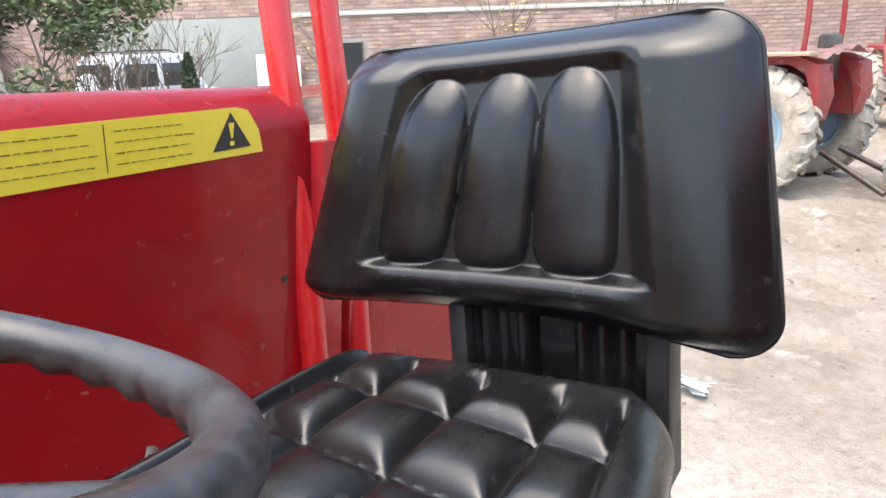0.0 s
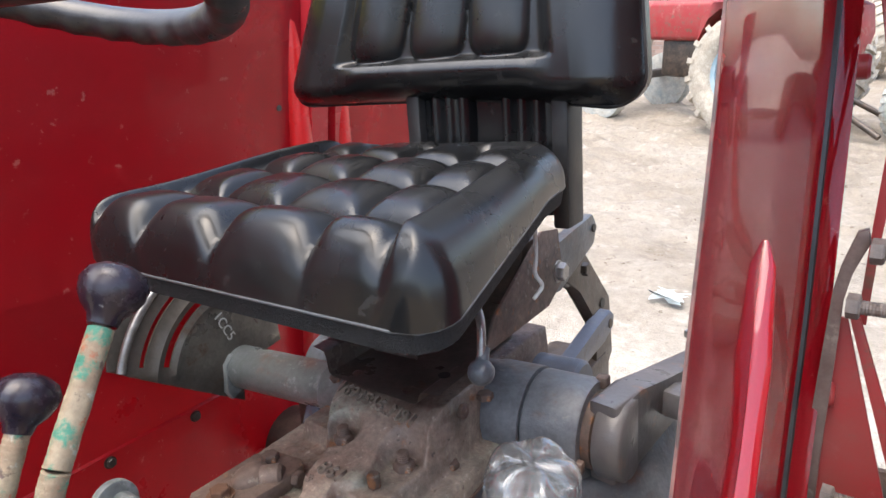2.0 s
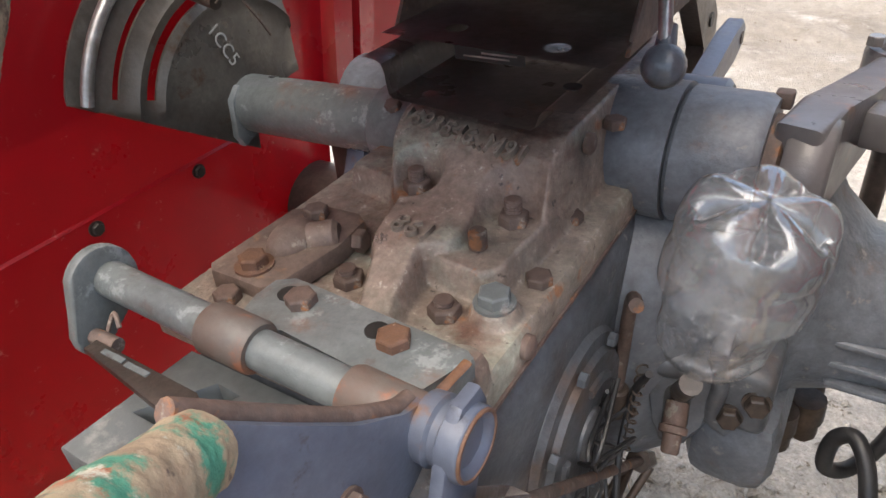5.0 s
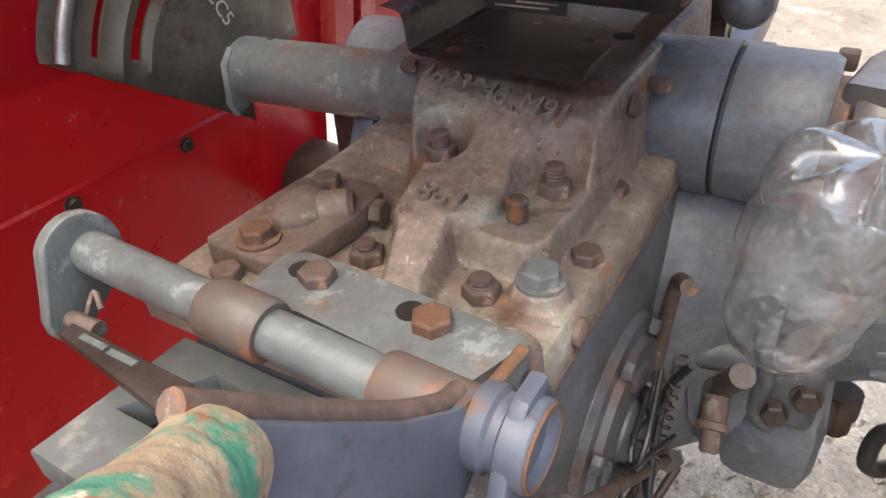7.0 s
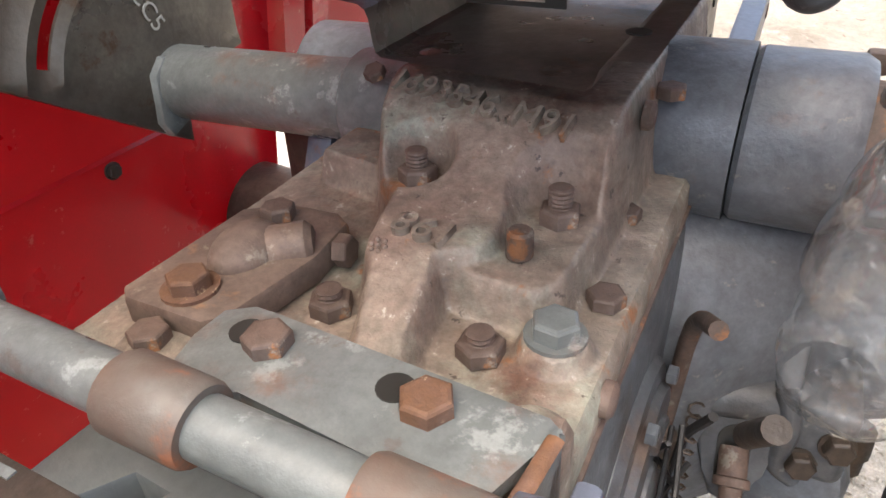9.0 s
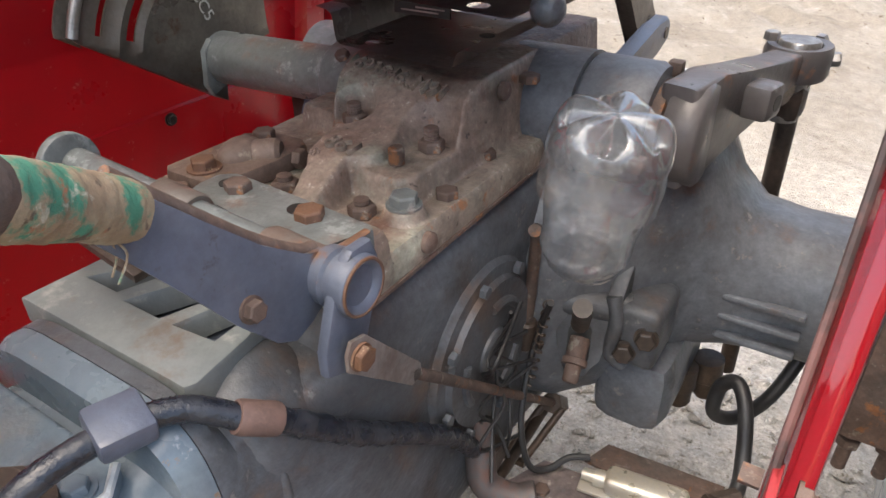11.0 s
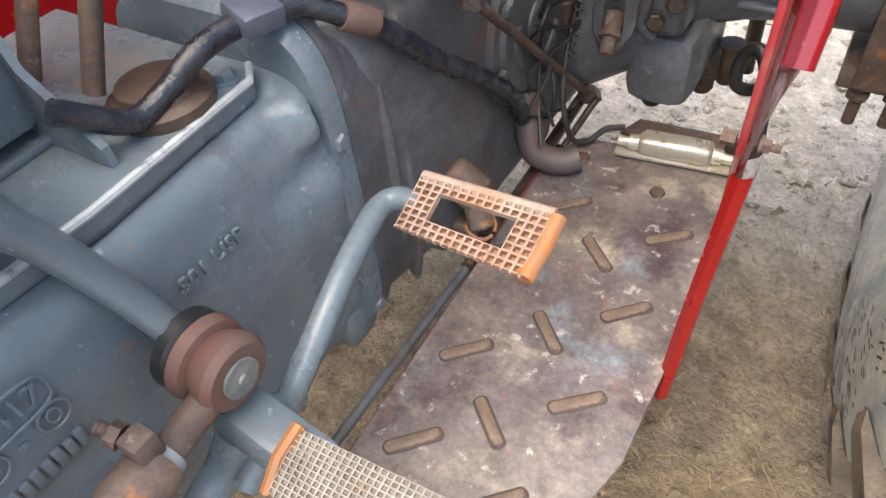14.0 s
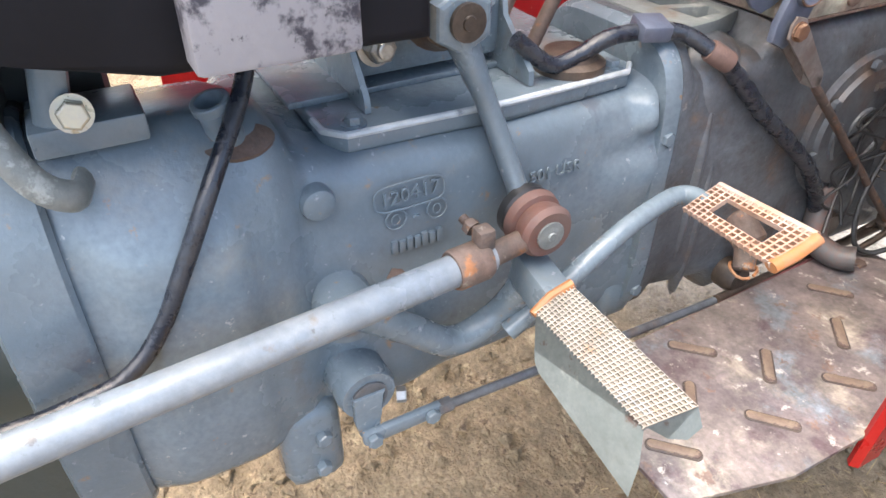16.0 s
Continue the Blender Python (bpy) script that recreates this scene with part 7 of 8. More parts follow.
pad, at = toothed_pad("pad", ((0.169, -0.394, 0.658), (0.314, -0.402, 0.671), (0.312, -0.468, 0.653), (0.174, -0.455, 0.643)), (0.2, 0.8, 0.22, 0.78), (15, 8), ped, PEDAL, PADRUST)
bm = B()
bm_tube(bm, [at(1.015, 0.0, -0.006), at(1.02, 0.5, -0.008), at(1.015, 1.0, -0.006)], 0.009, 10, flat=0.8)
part("end_lip", bm, ORANGE, ped, "bright orange end lip")
bm = B()
bm_tube(bm, [at(0.0, -0.01, -0.005), at(0.5, -0.01, -0.005), at(1.0, -0.01, -0.005)], 0.006, 8)
part("rear_lip", bm, PEDAL, ped, "rubbed pinkish rear lip")
bm = B()
arm_line = smooth_line([(0.18, -0.418, 0.640), (0.155, -0.418, 0.638), (0.143, -0.428, 0.636), (0.144, -0.455, 0.636), (0.158, -0.52, 0.632), (0.166, -0.58, 0.61), (0.166, -0.64, 0.572), (0.16, -0.70, 0.53)], 8)
bm_tube(bm, arm_line, 0.0128, 14)
part("arm", bm, CASTGREY, ped)

brk = thing("brake_pedal", "grey folded brake pedal with worn toothed tread", "pedal")
pad2, at2 = toothed_pad("pad", ((0.224, -0.667, 0.636), (0.398, -0.648, 0.606), (0.394, -0.712, 0.608), (0.226, -0.714, 0.618)), None, (30, 11), brk, PAD_GREY, PADFLOOR, 0.0022)
bm = B()
v = [at2(0.0, 1.0, -0.002), at2(1.0, 1.0, -0.002), Vector((0.407, -0.722, 0.575)), Vector((0.411, -0.731, 0.538)), Vector((0.262, -0.731, 0.568)), Vector((0.252, -0.729, 0.574)), Vector((0.247, -0.727, 0.585))]
vs = [bm.verts.new(p) for p in v]
bm.faces.new(vs)
bmesh.ops.solidify(bm, geom=bm.faces[:], thickness=0.004)
part("skirt", bm, SKIRT, brk, "grey painted front skirt")
bm = B()
vs = [bm.verts.new(p) for p in (at2(1.0, 0.95, -0.003), at2(1.0, 0.0, -0.002), Vector((0.407, -0.645, 0.583)), Vector((0.409, -0.665, 0.579)), Vector((0.406, -0.69, 0.592)))]
bm.faces.new(vs)
bmesh.ops.solidify(bm, geom=bm.faces[:], thickness=0.004)
part("end_plate", bm, SKIRT, brk)
bm = B()
bm_tube(bm, [at2(-0.01, -0.05, -0.003), at2(-0.03, 0.5, -0.003), at2(-0.01, 1.05, -0.006)], 0.006, 8)
part("end_lip", bm, ORANGE, brk, "orange worn end lip")
bm = B()
bm_box(bm, (-0.055, -0.02, -0.022), (0.06, 0.02, 0.022), basis((0.19, -0.672, 0.603), (0.1, 0.1, 1), (1, -0.1, -0.1)), bevel=0.006)
bm_tube(bm, smooth_line([(0.15, -0.675, 0.585), (0.13, -0.70, 0.53), (0.128, -0.76, 0.515), (0.125, -0.82, 0.56), (0.12, -0.875, 0.602)], 8), 0.019, 14)
bm_tube(bm, [(0.16, -0.665, 0.60), (0.165, -0.62, 0.565)], 0.012, 12)
part("arm", bm, CASTGREY, brk)
bolt(brk, (0.125, -0.83, 0.632), (0.3, 0.2, 1), 0.012, 0.012, RUSTY)

# ---- swing arm with roller joint, and the long rod to the front ----
swing = thing("steering_drop_arm", "grey forged drop arm with hexagon nut", "arm")
bm = B()
line = smooth_line([(0.066, -0.735, 0.90), (0.075, -0.716, 0.85), (0.082, -0.692, 0.79), (0.097, -0.674, 0.73), (0.112, -0.665, 0.69), (0.116, -0.664, 0.665)], 6)
bm_tube(bm, line, 0.026, 16, radii=[0.034 - 0.013 * min(1, k / 10) for k in range(len(line))], flat=0.6)
part("arm", bm, CASTGREY, swing)
bm = B()
bm_lathe(bm, (0.0, -0.728, 0.90), (0.075, -0.732, 0.895), [(0, 0.045), (0.7, 0.048), (0.8, 0.04), (1, 0.036)], seg=28)
part("collar", bm, OILY, swing)
bolt(swing, (0.078, -0.732, 0.893), (1, -0.05, 0), 0.034, 0.02, CASTGREY, spin=14)
bm = B()
bm_lathe(bm, (0.098, -0.732, 0.893), (0.106, -0.732, 0.893), [(0, 0.019), (0.7, 0.019), (0.75, 0.008), (1, 0.007)], seg=20)
part("shaft_end", bm, OILY, swing)
PALEBLUE = mat("pale_blue_grey_paint", (0.165, 0.195, 0.225), 0.33, second=(0.20, 0.22, 0.235), scale=9, fine=120, bump=0.2, layers=[((0.16, 0.12, 0.09), 0.06, 12), ((0.10, 0.10, 0.10), 0.02, 35)], mottle=0.15)
joint = thing("drag_link", "pale grey steering rod with rusty ball joint", "rod")
bm = B()
bm_lathe(bm, (0.135, -0.666, 0.675), (0.178, -0.667, 0.673), [(0, 0.03), (0.1, 0.036), (0.35, 0.034), (0.4, 0.028), (0.55, 0.031), (0.85, 0.033), (0.92, 0.031), (1, 0.028)], seg=32)
part("ball_joint", bm, mat("oxide_red_joint", (0.125, 0.055, 0.042), 0.6, second=(0.11, 0.07, 0.06), scale=30, fine=200, bump=0.3), joint, "rusty red-brown ball joint")
bm = B()
bm_lathe(bm, (0.1782, -0.667, 0.673), (0.184, -0.667, 0.673), [(0, 0.017), (0.5, 0.017), (0.55, 0.0105), (0.56, 0.0105), (0.6, 0.0095), (0.7, 0.0055), (1, 0.0045)], seg=24)
part("grease_cap", bm, PALEGREY, joint)
bm = B()
bm_lathe(bm, (0.115, -0.666, 0.676), (0.136, -0.666, 0.675), [(0, 0.026), (0.3, 0.034), (0.8, 0.034), (1, 0.03)], seg=28)
part("boot", bm, RUBBER, joint)
bm = B()
bm_cyl(bm, (0.163, -0.69, 0.665), (0.166, -0.745, 0.659), 0.0135, seg=14)
part("threaded_end", bm, RUSTY, joint)
bm = B()
bm_lathe(bm, (0.165, -0.735, 0.66), (0.23, -1.45, 0.66), [(0, 0.0165), (0.01, 0.018), (0.99, 0.018), (1, 0.016)], seg=20)
part("tube", bm, PALEBLUE, joint)
bm = B()
bm_lathe(bm, (0.1655, -0.742, 0.66), (0.169, -0.785, 0.66), [(0, 0.021), (0.1, 0.023), (0.9, 0.023), (1, 0.021)], seg=20)
bm_box(bm, (0.155, -0.755, 0.675), (0.175, -0.735, 0.70), bevel=0.003)
part("clamp", bm, RUSTY, joint)
bolt(joint, (0.15, -0.748, 0.69), (-0.9, -0.2, 0.3), 0.010, 0.01, RUSTY, stud=0.01)

# lower linkage under the gearbox side
low = thing("clutch_linkage", "grey clevis lever with thin link rod", "linkage")
bm = B()
bm_prism(bm, [(-0.90, 0.50), (-0.86, 0.50), (-0.868, 0.46), (-0.87, 0.435), (-0.895, 0.435), (-0.90, 0.46)], basis((0.138, 0, 0), (1, 0, 0), (0, 1, 0)), 0.012, bevel=0.003)
part("lever", bm, CASTGREY, low)
bm = B()
bm_box(bm, (0.148, -0.895, 0.427), (0.16, -0.79, 0.447), bevel=0.004)
part("clevis", bm, CASTGREY, low)
for y in (-0.883, -0.805):
    bolt(low, (0.16, y, 0.437), (1, 0, 0), 0.010, 0.008, CASTGREY)
bm = B()
bm_cyl(bm, (0.154, -0.8, 0.436), (0.15, -0.30, 0.41), 0.0065, seg=10)
bm_cyl(bm, (0.154, -0.795, 0.436), (0.153, -0.775, 0.435), 0.0105, seg=6)
part("rod", bm, HOUSING, low)
bolt(low, (0.145, -0.845, 0.48), (0.4, 1, 0), 0.010, 0.012, STEEL)
bm = B()
bm_cyl(bm, (0.150, -0.295, 0.41), (0.135, 0.15, 0.40), 0.008, seg=10)
whole("brake_link_bar", bm, OILY, "thin dark link bar beside the footplate", "rod")

# hose elbow, drain fitting and brake pipe by the footplate
bm = B()
bm_tube(bm, smooth_line([(0.12, -0.055, 0.53), (0.135, -0.075, 0.49), (0.15, -0.085, 0.455), (0.185, -0.075, 0.44), (0.21, -0.06, 0.445)], 8), 0.02, 14)
whole("rubber_elbow", bm, mat("grey_rubber_hose", (0.075, 0.075, 0.075), 0.5, second=(0.13, 0.06, 0.045), amount=0.2, scale=16, fine=120, bump=0.2), "bent grey rubber hose elbow", "hose")
bm = B()
bm_cyl(bm, (0.105, -0.25, 0.53), (0.15, -0.25, 0.50), 0.026, seg=20, ease=0.004)
bm_cyl(bm, (0.14, -0.252, 0.508), (0.165, -0.275, 0.47), 0.017, seg=14, ease=0.003)
drain = whole("drain_fitting", bm, RUSTY, "rusty drain fitting on the housing side", "fitting")
bm = B()
bm_tube(bm, [Vector((0.16 + 0.02 * math.cos(u), -0.27 + 0.02 * math.sin(u), 0.468 + 0.004 * math.sin(2 * u))) for u in (0.5 * k for k in range(13))], 0.0025, 6)
part("wire_loop", bm, ORANGE, drain)

# ---- wiring ----
loom = thing("wiring_loom", "black taped wiring loom with plastic clip", "cable")
bm = B()
bm_tube(bm, smooth_line([(0.02, -0.62, 0.835), (0.03, -0.575, 0.80), (0.035, -0.54, 0.805), (0.045, -0.50, 0.825), (0.055, -0.45, 0.828), (0.075, -0.41, 0.825), (0.103, -0.378, 0.803)], 8), 0.0105, 12)
part("front_sleeve", bm, CABLE, loom)
bm = B()
bm_lathe(bm, (0.098, -0.385, 0.808), (0.112, -0.358, 0.79), [(0, 0.013), (0.1, 0.014), (0.9, 0.014), (1, 0.013)], seg=16)
part("red_tape", bm, mat("faded_red_tape", (0.14, 0.085, 0.07), 0.6, scale=30, fine=200), loom, "faded red tape joint")
bm = B()
line = smooth_line([(0.108, -0.365, 0.795), (0.118, -0.32, 0.75), (0.124, -0.28, 0.71), (0.132, -0.22, 0.66), (0.138, -0.16, 0.605), (0.138, -0.115, 0.55), (0.13, -0.08, 0.50)], 8)
bm_tube(bm, line, 0.011, 12, radii=[0.0115 + 0.001 * math.sin(k * 1.7) for k in range(len(line))])
part("rear_sleeve", bm, CABLE, loom)
bm = B()
bm_box(bm, (-0.02, -0.02, -0.004), (0.02, 0.02, 0.017), basis((0.056, -0.447, 0.826), (0.2, 0, 1), (0.3, 1, 0.1)), bevel=0.004)
part("clip", bm, BLUEGREY, loom, "grey plastic cable clip")
hose = thing("brake_hose", "black rubber brake hose in a loose loop", "hose")
bm = B()
bm_tube(bm, smooth_line([(0.475, 0.40, 0.72), (0.465, 0.38, 0.62), (0.455, 0.35, 0.52), (0.43, 0.29, 0.45), (0.395, 0.23, 0.435), (0.365, 0.20, 0.455), (0.365, 0.205, 0.50), (0.385, 0.20, 0.52), (0.405, 0.175, 0.50), (0.42, 0.14, 0.45), (0.425, 0.10, 0.425), (0.41, 0.06, 0.435)], 8), 0.0105, 12)
part("tube", bm, RUBBER, hose)
bm = B()
bm_cyl(bm, (0.40, 0.045, 0.44), (0.43, 0.075, 0.44), 0.016, seg=8)
bm_tube(bm, smooth_line([(0.40, 0.05, 0.455), (0.415, 0.04, 0.465), (0.43, 0.055, 0.455)], 5), 0.004, 6)
part("union", bm, OILY, hose)
bm = B()
bm_tube(bm, smooth_line([(0.245, 0.034, 0.447), (0.22, 0.02, 0.445), (0.20, 0.0, 0.43), (0.18, -0.02, 0.445), (0.16, -0.01, 0.50), (0.15, 0.02, 0.56), (0.15, 0.05, 0.62), (0.17, 0.03, 0.68)], 6), 0.0045, 8)
whole("brake_pipe", bm, RUBBER, "thin black brake pipe to the cylinder", "pipe")
wires = thing("loose_wires", "tangled thin black wires beside the housing", "cable")
rng = random.Random(12)
for k in range(5):
    bm = B()
    x, y = 0.15 + 0.01 * rng.uniform(-1, 1), -0.02 + 0.03 * rng.uniform(-1, 1)
    pts = [(x, y, 0.70 - 0.01 * k)]
    for j in range(5):
        pts.append((0.15 + 0.022 * rng.uniform(-1, 1), -0.05 + 0.05 * rng.uniform(-1, 1), 0.66 - 0.045 * j))
    bm_tube(bm, smooth_line(pts, 6), 0.0025, 6)
    part("wire", bm, RUBBER, wires)
bm = B()
bm_tube(bm, smooth_line([(0.05, -0.93, 0.91), (0.07, -0.945, 0.862), (0.12, -1.0, 0.793), (0.132, -1.04, 0.725), (0.133, -1.073, 0.668), (0.14, -1.11, 0.637), (0.14, -1.158, 0.625), (0.14, -1.217, 0.621), (0.12, -1.4, 0.61)], 8), 0.0085, 10)
whole("engine_cable", bm, CABLE, "black plastic sleeved cable along the bell housing", "cable")

# filler stub and mounting face on the bell housing
stub = thing("breather_stub", "grey hollow pipe stub with rusty flange", "pipe stub")
bm = B()
bm_lathe(bm, (0.060, -0.962, 0.80), (0.066, -0.976, 0.852), [(0, 0.0175), (0.8, 0.0155), (0.84, 0.0185), (0.98, 0.0185), (1, 0.0175), (1.0, 0.0135), (0.7, 0.013), (0.69, 0.001)], seg=24)
part("pipe", bm, CASTGREY, stub)
bm = B()
bm_prism(bm, [(0.026 * math.cos(u) * (1 + 0.3 * abs(math.cos(u))), 0.019 * math.sin(u)) for u in (2 * math.pi * k / 24 for k in range(24))], basis((0.070, -0.958, 0.806), (0.55, 0.0, 0.8), (0, 1, 0)), 0.006, bevel=0.001)
part("flange", bm, RUSTY, stub)
hookb = thing("lifting_bracket", "grey bent bracket with yellow zinc bolt", "bracket")
bm = B()
bm_tube(bm, smooth_line([(0.09, -1.16, 0.96), (0.105, -1.15, 0.91), (0.12, -1.125, 0.84), (0.115, -1.10, 0.815), (0.09, -1.09, 0.815)], 7), 0.013, 10, flat=0.6)
part("strap", bm, PALEGREY, hookb)
bm = B()
bm_box(bm, (0.0, -1.12, 0.83), (0.075, -1.03, 0.855), bevel=0.003)
bm_tube(bm, [(0.06, -1.10, 0.85), (0.05, -1.08, 0.96)], 0.018, 12, flat=0.6)
part("plate", bm, CASTGREY, hookb)
bolt(hookb, (0.08, -1.083, 0.868), (1, 0, 0.2), 0.0125, 0.012, ZINC, washer=0.016)
# ---- left rear wheel ----
rim_white = mat("pale_wheel_rim", (0.55, 0.55, 0.52), 0.6, second=(0.42, 0.38, 0.32), amount=0.6, scale=9, fine=80, bump=0.2)
rear = thing("tractor_wheel", "dusty cracked tractor tyre on pale rim", "wheel", group="tractor rear wheels")


def tyre_shape(bm, c, R, rim, w, lug=0.03, lugs=22, seg=96, axis=(1, 0, 0)):
    """A tractor tyre: round section and slanting bars. Axis along x before turning."""
    m = basis(c, axis, (0, 0, 1))
    prof = [(rim, -0.36), (rim + 0.02, -0.40), (rim + 0.3 * (R - rim), -0.49), (rim + 0.55 * (R - rim), -0.5), (R - 0.10 * R, -0.46), (R - 0.035 * R, -0.40), (R - 0.01 * R, -0.25), (R, 0),
            (R - 0.01 * R, 0.25), (R - 0.035 * R, 0.40), (R - 0.10 * R, 0.46), (rim + 0.55 * (R - rim), 0.5), (rim + 0.3 * (R - rim), 0.49), (rim + 0.02, 0.40), (rim, 0.36)]
    rings = []
    for k in range(seg):
        u = 2 * math.pi * k / seg
        rings.append([bm.verts.new(m @ Vector((r * math.cos(u), r * math.sin(u), x * w))) for r, x in prof])
    for k in range(seg):
        p, q = rings[k], rings[(k + 1) % seg]
        for j in range(len(prof) - 1):
            bm.faces.new((p[j], p[j + 1], q[j + 1], q[j])).material_index = int(5 <= j <= 8)
    bars = []
    for side in (-1, 1):
        for k in range(lugs):
            lb = B()
            u0 = 2 * math.pi * (k + 0.25 * side) / lugs
            pts = []
            for s, r0, r1 in ((0.02, R * 0.985, R + lug), (0.22, R * 0.975, R + lug), (0.42, R * 0.95, R + lug * 0.6), (0.49, R * 0.88, R * 0.915)):
                du = 0.55 * s * 2 * math.pi / lugs * 1.6
                for e in (-1, 1):
                    a = u0 + du + e * 0.028 / R
                    pts.append((m @ Vector((r0 * math.cos(a), r0 * math.sin(a), side * s * w)), m @ Vector((r1 * math.cos(a), r1 * math.sin(a), side * s * w))))
            v = [(lb.verts.new(a), lb.verts.new(b)) for a, b in pts]
            for j in range(0, len(v) - 2, 2):
                a, b, c2, d = v[j], v[j + 1], v[j + 2], v[j + 3]
                lb.faces.new((a[1], b[1], d[1], c2[1]))
                lb.faces.new((a[0], a[1], c2[1], c2[0]))
                lb.faces.new((b[0], d[0], d[1], b[1]))
            lb.faces.new((v[0][0], v[1][0], v[1][1], v[0][1]))
            lb.faces.new((v[-2][0], v[-2][1], v[-1][1], v[-1][0]))
            bars.append(lb)
    return m, bars


def rim_shape(bm, m, rim, w, hub=0.12):
    prof = [(rim * 1.03, -0.40), (rim * 1.04, -0.37), (rim, -0.34), (rim * 0.9, -0.3), (rim * 0.88, 0.0), (rim * 0.9, 0.3), (rim, 0.34), (rim * 1.04, 0.37), (rim * 1.03, 0.40)]
    seg = 48
    rings = [[bm.verts.new(m @ Vector((r * math.cos(u), r * math.sin(u), x * w))) for r, x in prof] for u in (2 * math.pi * k / seg for k in range(seg))]
    for k in range(seg):
        p, q = rings[k], rings[(k + 1) % seg]
        for j in range(len(prof) - 1):
            bm.faces.new((p[j], p[j + 1], q[j + 1], q[j]))


RC = (0.815, 0.37, 0.612)
bm = B()
m_rear, bars = tyre_shape(bm, RC, 0.745, 0.40, 0.33)
TREAD = mat("muddy_tread_rubber", (0.11, 0.088, 0.066), 0.8, second=(0.19, 0.155, 0.115), amount=0.7, scale=14, fine=120, bump=0.6, layers=[((0.05, 0.042, 0.036), 0.2, 18)], mottle=0.3)
tyre = part("tyre", bm, TYRE, rear, "dusty tyre with fine cracks", smooth=35)
tyre.data.materials.append(TREAD)
for lb in bars:
    part("lug", lb, TREAD, tyre, smooth=0)
bm = B()
rim_shape(bm, m_rear, 0.40, 0.33)
part("rim", bm, rim_white, rear)
bm = B()
bm_lathe(bm, (0.73, 0.37, 0.612), (0.87, 0.37, 0.612), [(0, 0.13), (0.3, 0.14), (0.35, 0.33), (0.5, 0.36), (0.55, 0.30), (1, 0.12)], seg=40)
part("disc", bm, rim_white, rear)
bm = B()
rng = random.Random(3)
for k in range(330):
    u, r = rng.uniform(2.3, 5.2), rng.uniform(0.50, 0.67)
    ln, tilt = rng.uniform(0.015, 0.04), 2.05 + rng.uniform(-0.25, 0.25)
    sec = (r - 0.40) / 0.345
    xs_ = 0.815 - 0.33 * (0.49 + 0.012 * math.sin(math.pi * min(1, max(0, (sec - 0.2) / 0.5)))) + (0.33 * 0.06 * max(0, (sec - 0.62) / 0.25))
    q = []
    for s, e in ((-1, -1), (1, -1), (1, 1), (-1, 1)):
        rr, uu = r + s * ln * 0.5 * math.cos(tilt) - e * 0.0016 * math.sin(tilt), u + (s * ln * 0.5 * math.sin(tilt) + e * 0.0016 * math.cos(tilt)) / r
        q.append(bm.verts.new((xs_ - 0.0015, 0.37 + rr * math.cos(uu), 0.612 + rr * math.sin(uu))))
    bm.faces.new(q)
tagged(part("cracks", bm, INK_AND_HOLES, tyre, "short dark weather cracks", smooth=0), kind="stuff")

# ================= the yard behind =================
standing["m"] = LEVEL
EYE0 = Vector((0.21, -0.36, 0))
ALONG, TOWARD = Vector((0.848, 0.53, 0)), Vector((0.53, -0.848, 0))
WALL0 = EYE0 - 15.5 * TOWARD


def wall_pose(s, out=0.0, z=0.0):
    """A pose on the wall: x along it, y away from the yard, s metres along."""
    p = WALL0 + ALONG * s + TOWARD * out
    return Matrix(((ALONG.x, -TOWARD.x, 0, p.x), (ALONG.y, -TOWARD.y, 0, p.y), (0, 0, 1, z), (0, 0, 0, 1)))


bm = B()
bm_box(bm, (-16, 0, -0.2), (16, 0.35, 4.6))
brick_wall = whole("wall_north", bm, MORTAR, "weathered red brick yard wall with pale mortar", "wall", kind="structure", smooth=0)
brick_wall.matrix_basis = wall_pose(0)
bm = B()
bm_box(bm, (-7.6, -0.03, 0), (-3.75, 0.0, 2.3), bevel=0.01)
ob = whole("plaster_panel", bm, PLASTER, "grey green plastered patch of the yard wall", "plaster", kind="structure")
ob.matrix_basis = wall_pose(0)
bm = B()
bm_box(bm, (-3.5, -0.06, 2.28), (6.0, 0.0, 2.36), bevel=0.01)
ob = whole("wall_ledge", bm, mat("pale_ledge", (0.6, 0.57, 0.52), 0.9, scale=3, fine=30), "pale rendered ledge along the brick wall", "trim", kind="structure")
ob.matrix_basis = wall_pose(0)
win = thing("window_1", "small dark barred window in the brick wall", "window", kind="structure")
win.matrix_basis = wall_pose(-2.05)
bm = B()
bm_box(bm, (-0.28, -0.02, 0.95), (0.28, 0.0, 1.72))
part("pane", bm, GLASSDARK, win)
for x in (-0.3, 0.28):
    bm = B()
    bm_box(bm, (x, -0.05, 0.93), (x + 0.03, 0.0, 1.74))
    part("frame_side", bm, BARK, win)

# pale sheets leaning on the wall
for k, (s, w, h) in enumerate(((-4.05, 0.38, 1.55), (-3.6, 0.5, 1.5))):
    bm = B()
    bm_box(bm, (0, -0.04, 0), (w, 0, h), bevel=0.012)
    ob = whole("leaning_board", bm, mat("white_board", (0.72, 0.74, 0.72), 0.5, scale=2, fine=40), "white sheet board leaning against the wall", "board", group="leaning white boards")
    ob.matrix_basis = wall_pose(s, 0.35) @ pose(0, 0, 0, -8, 0, 0)


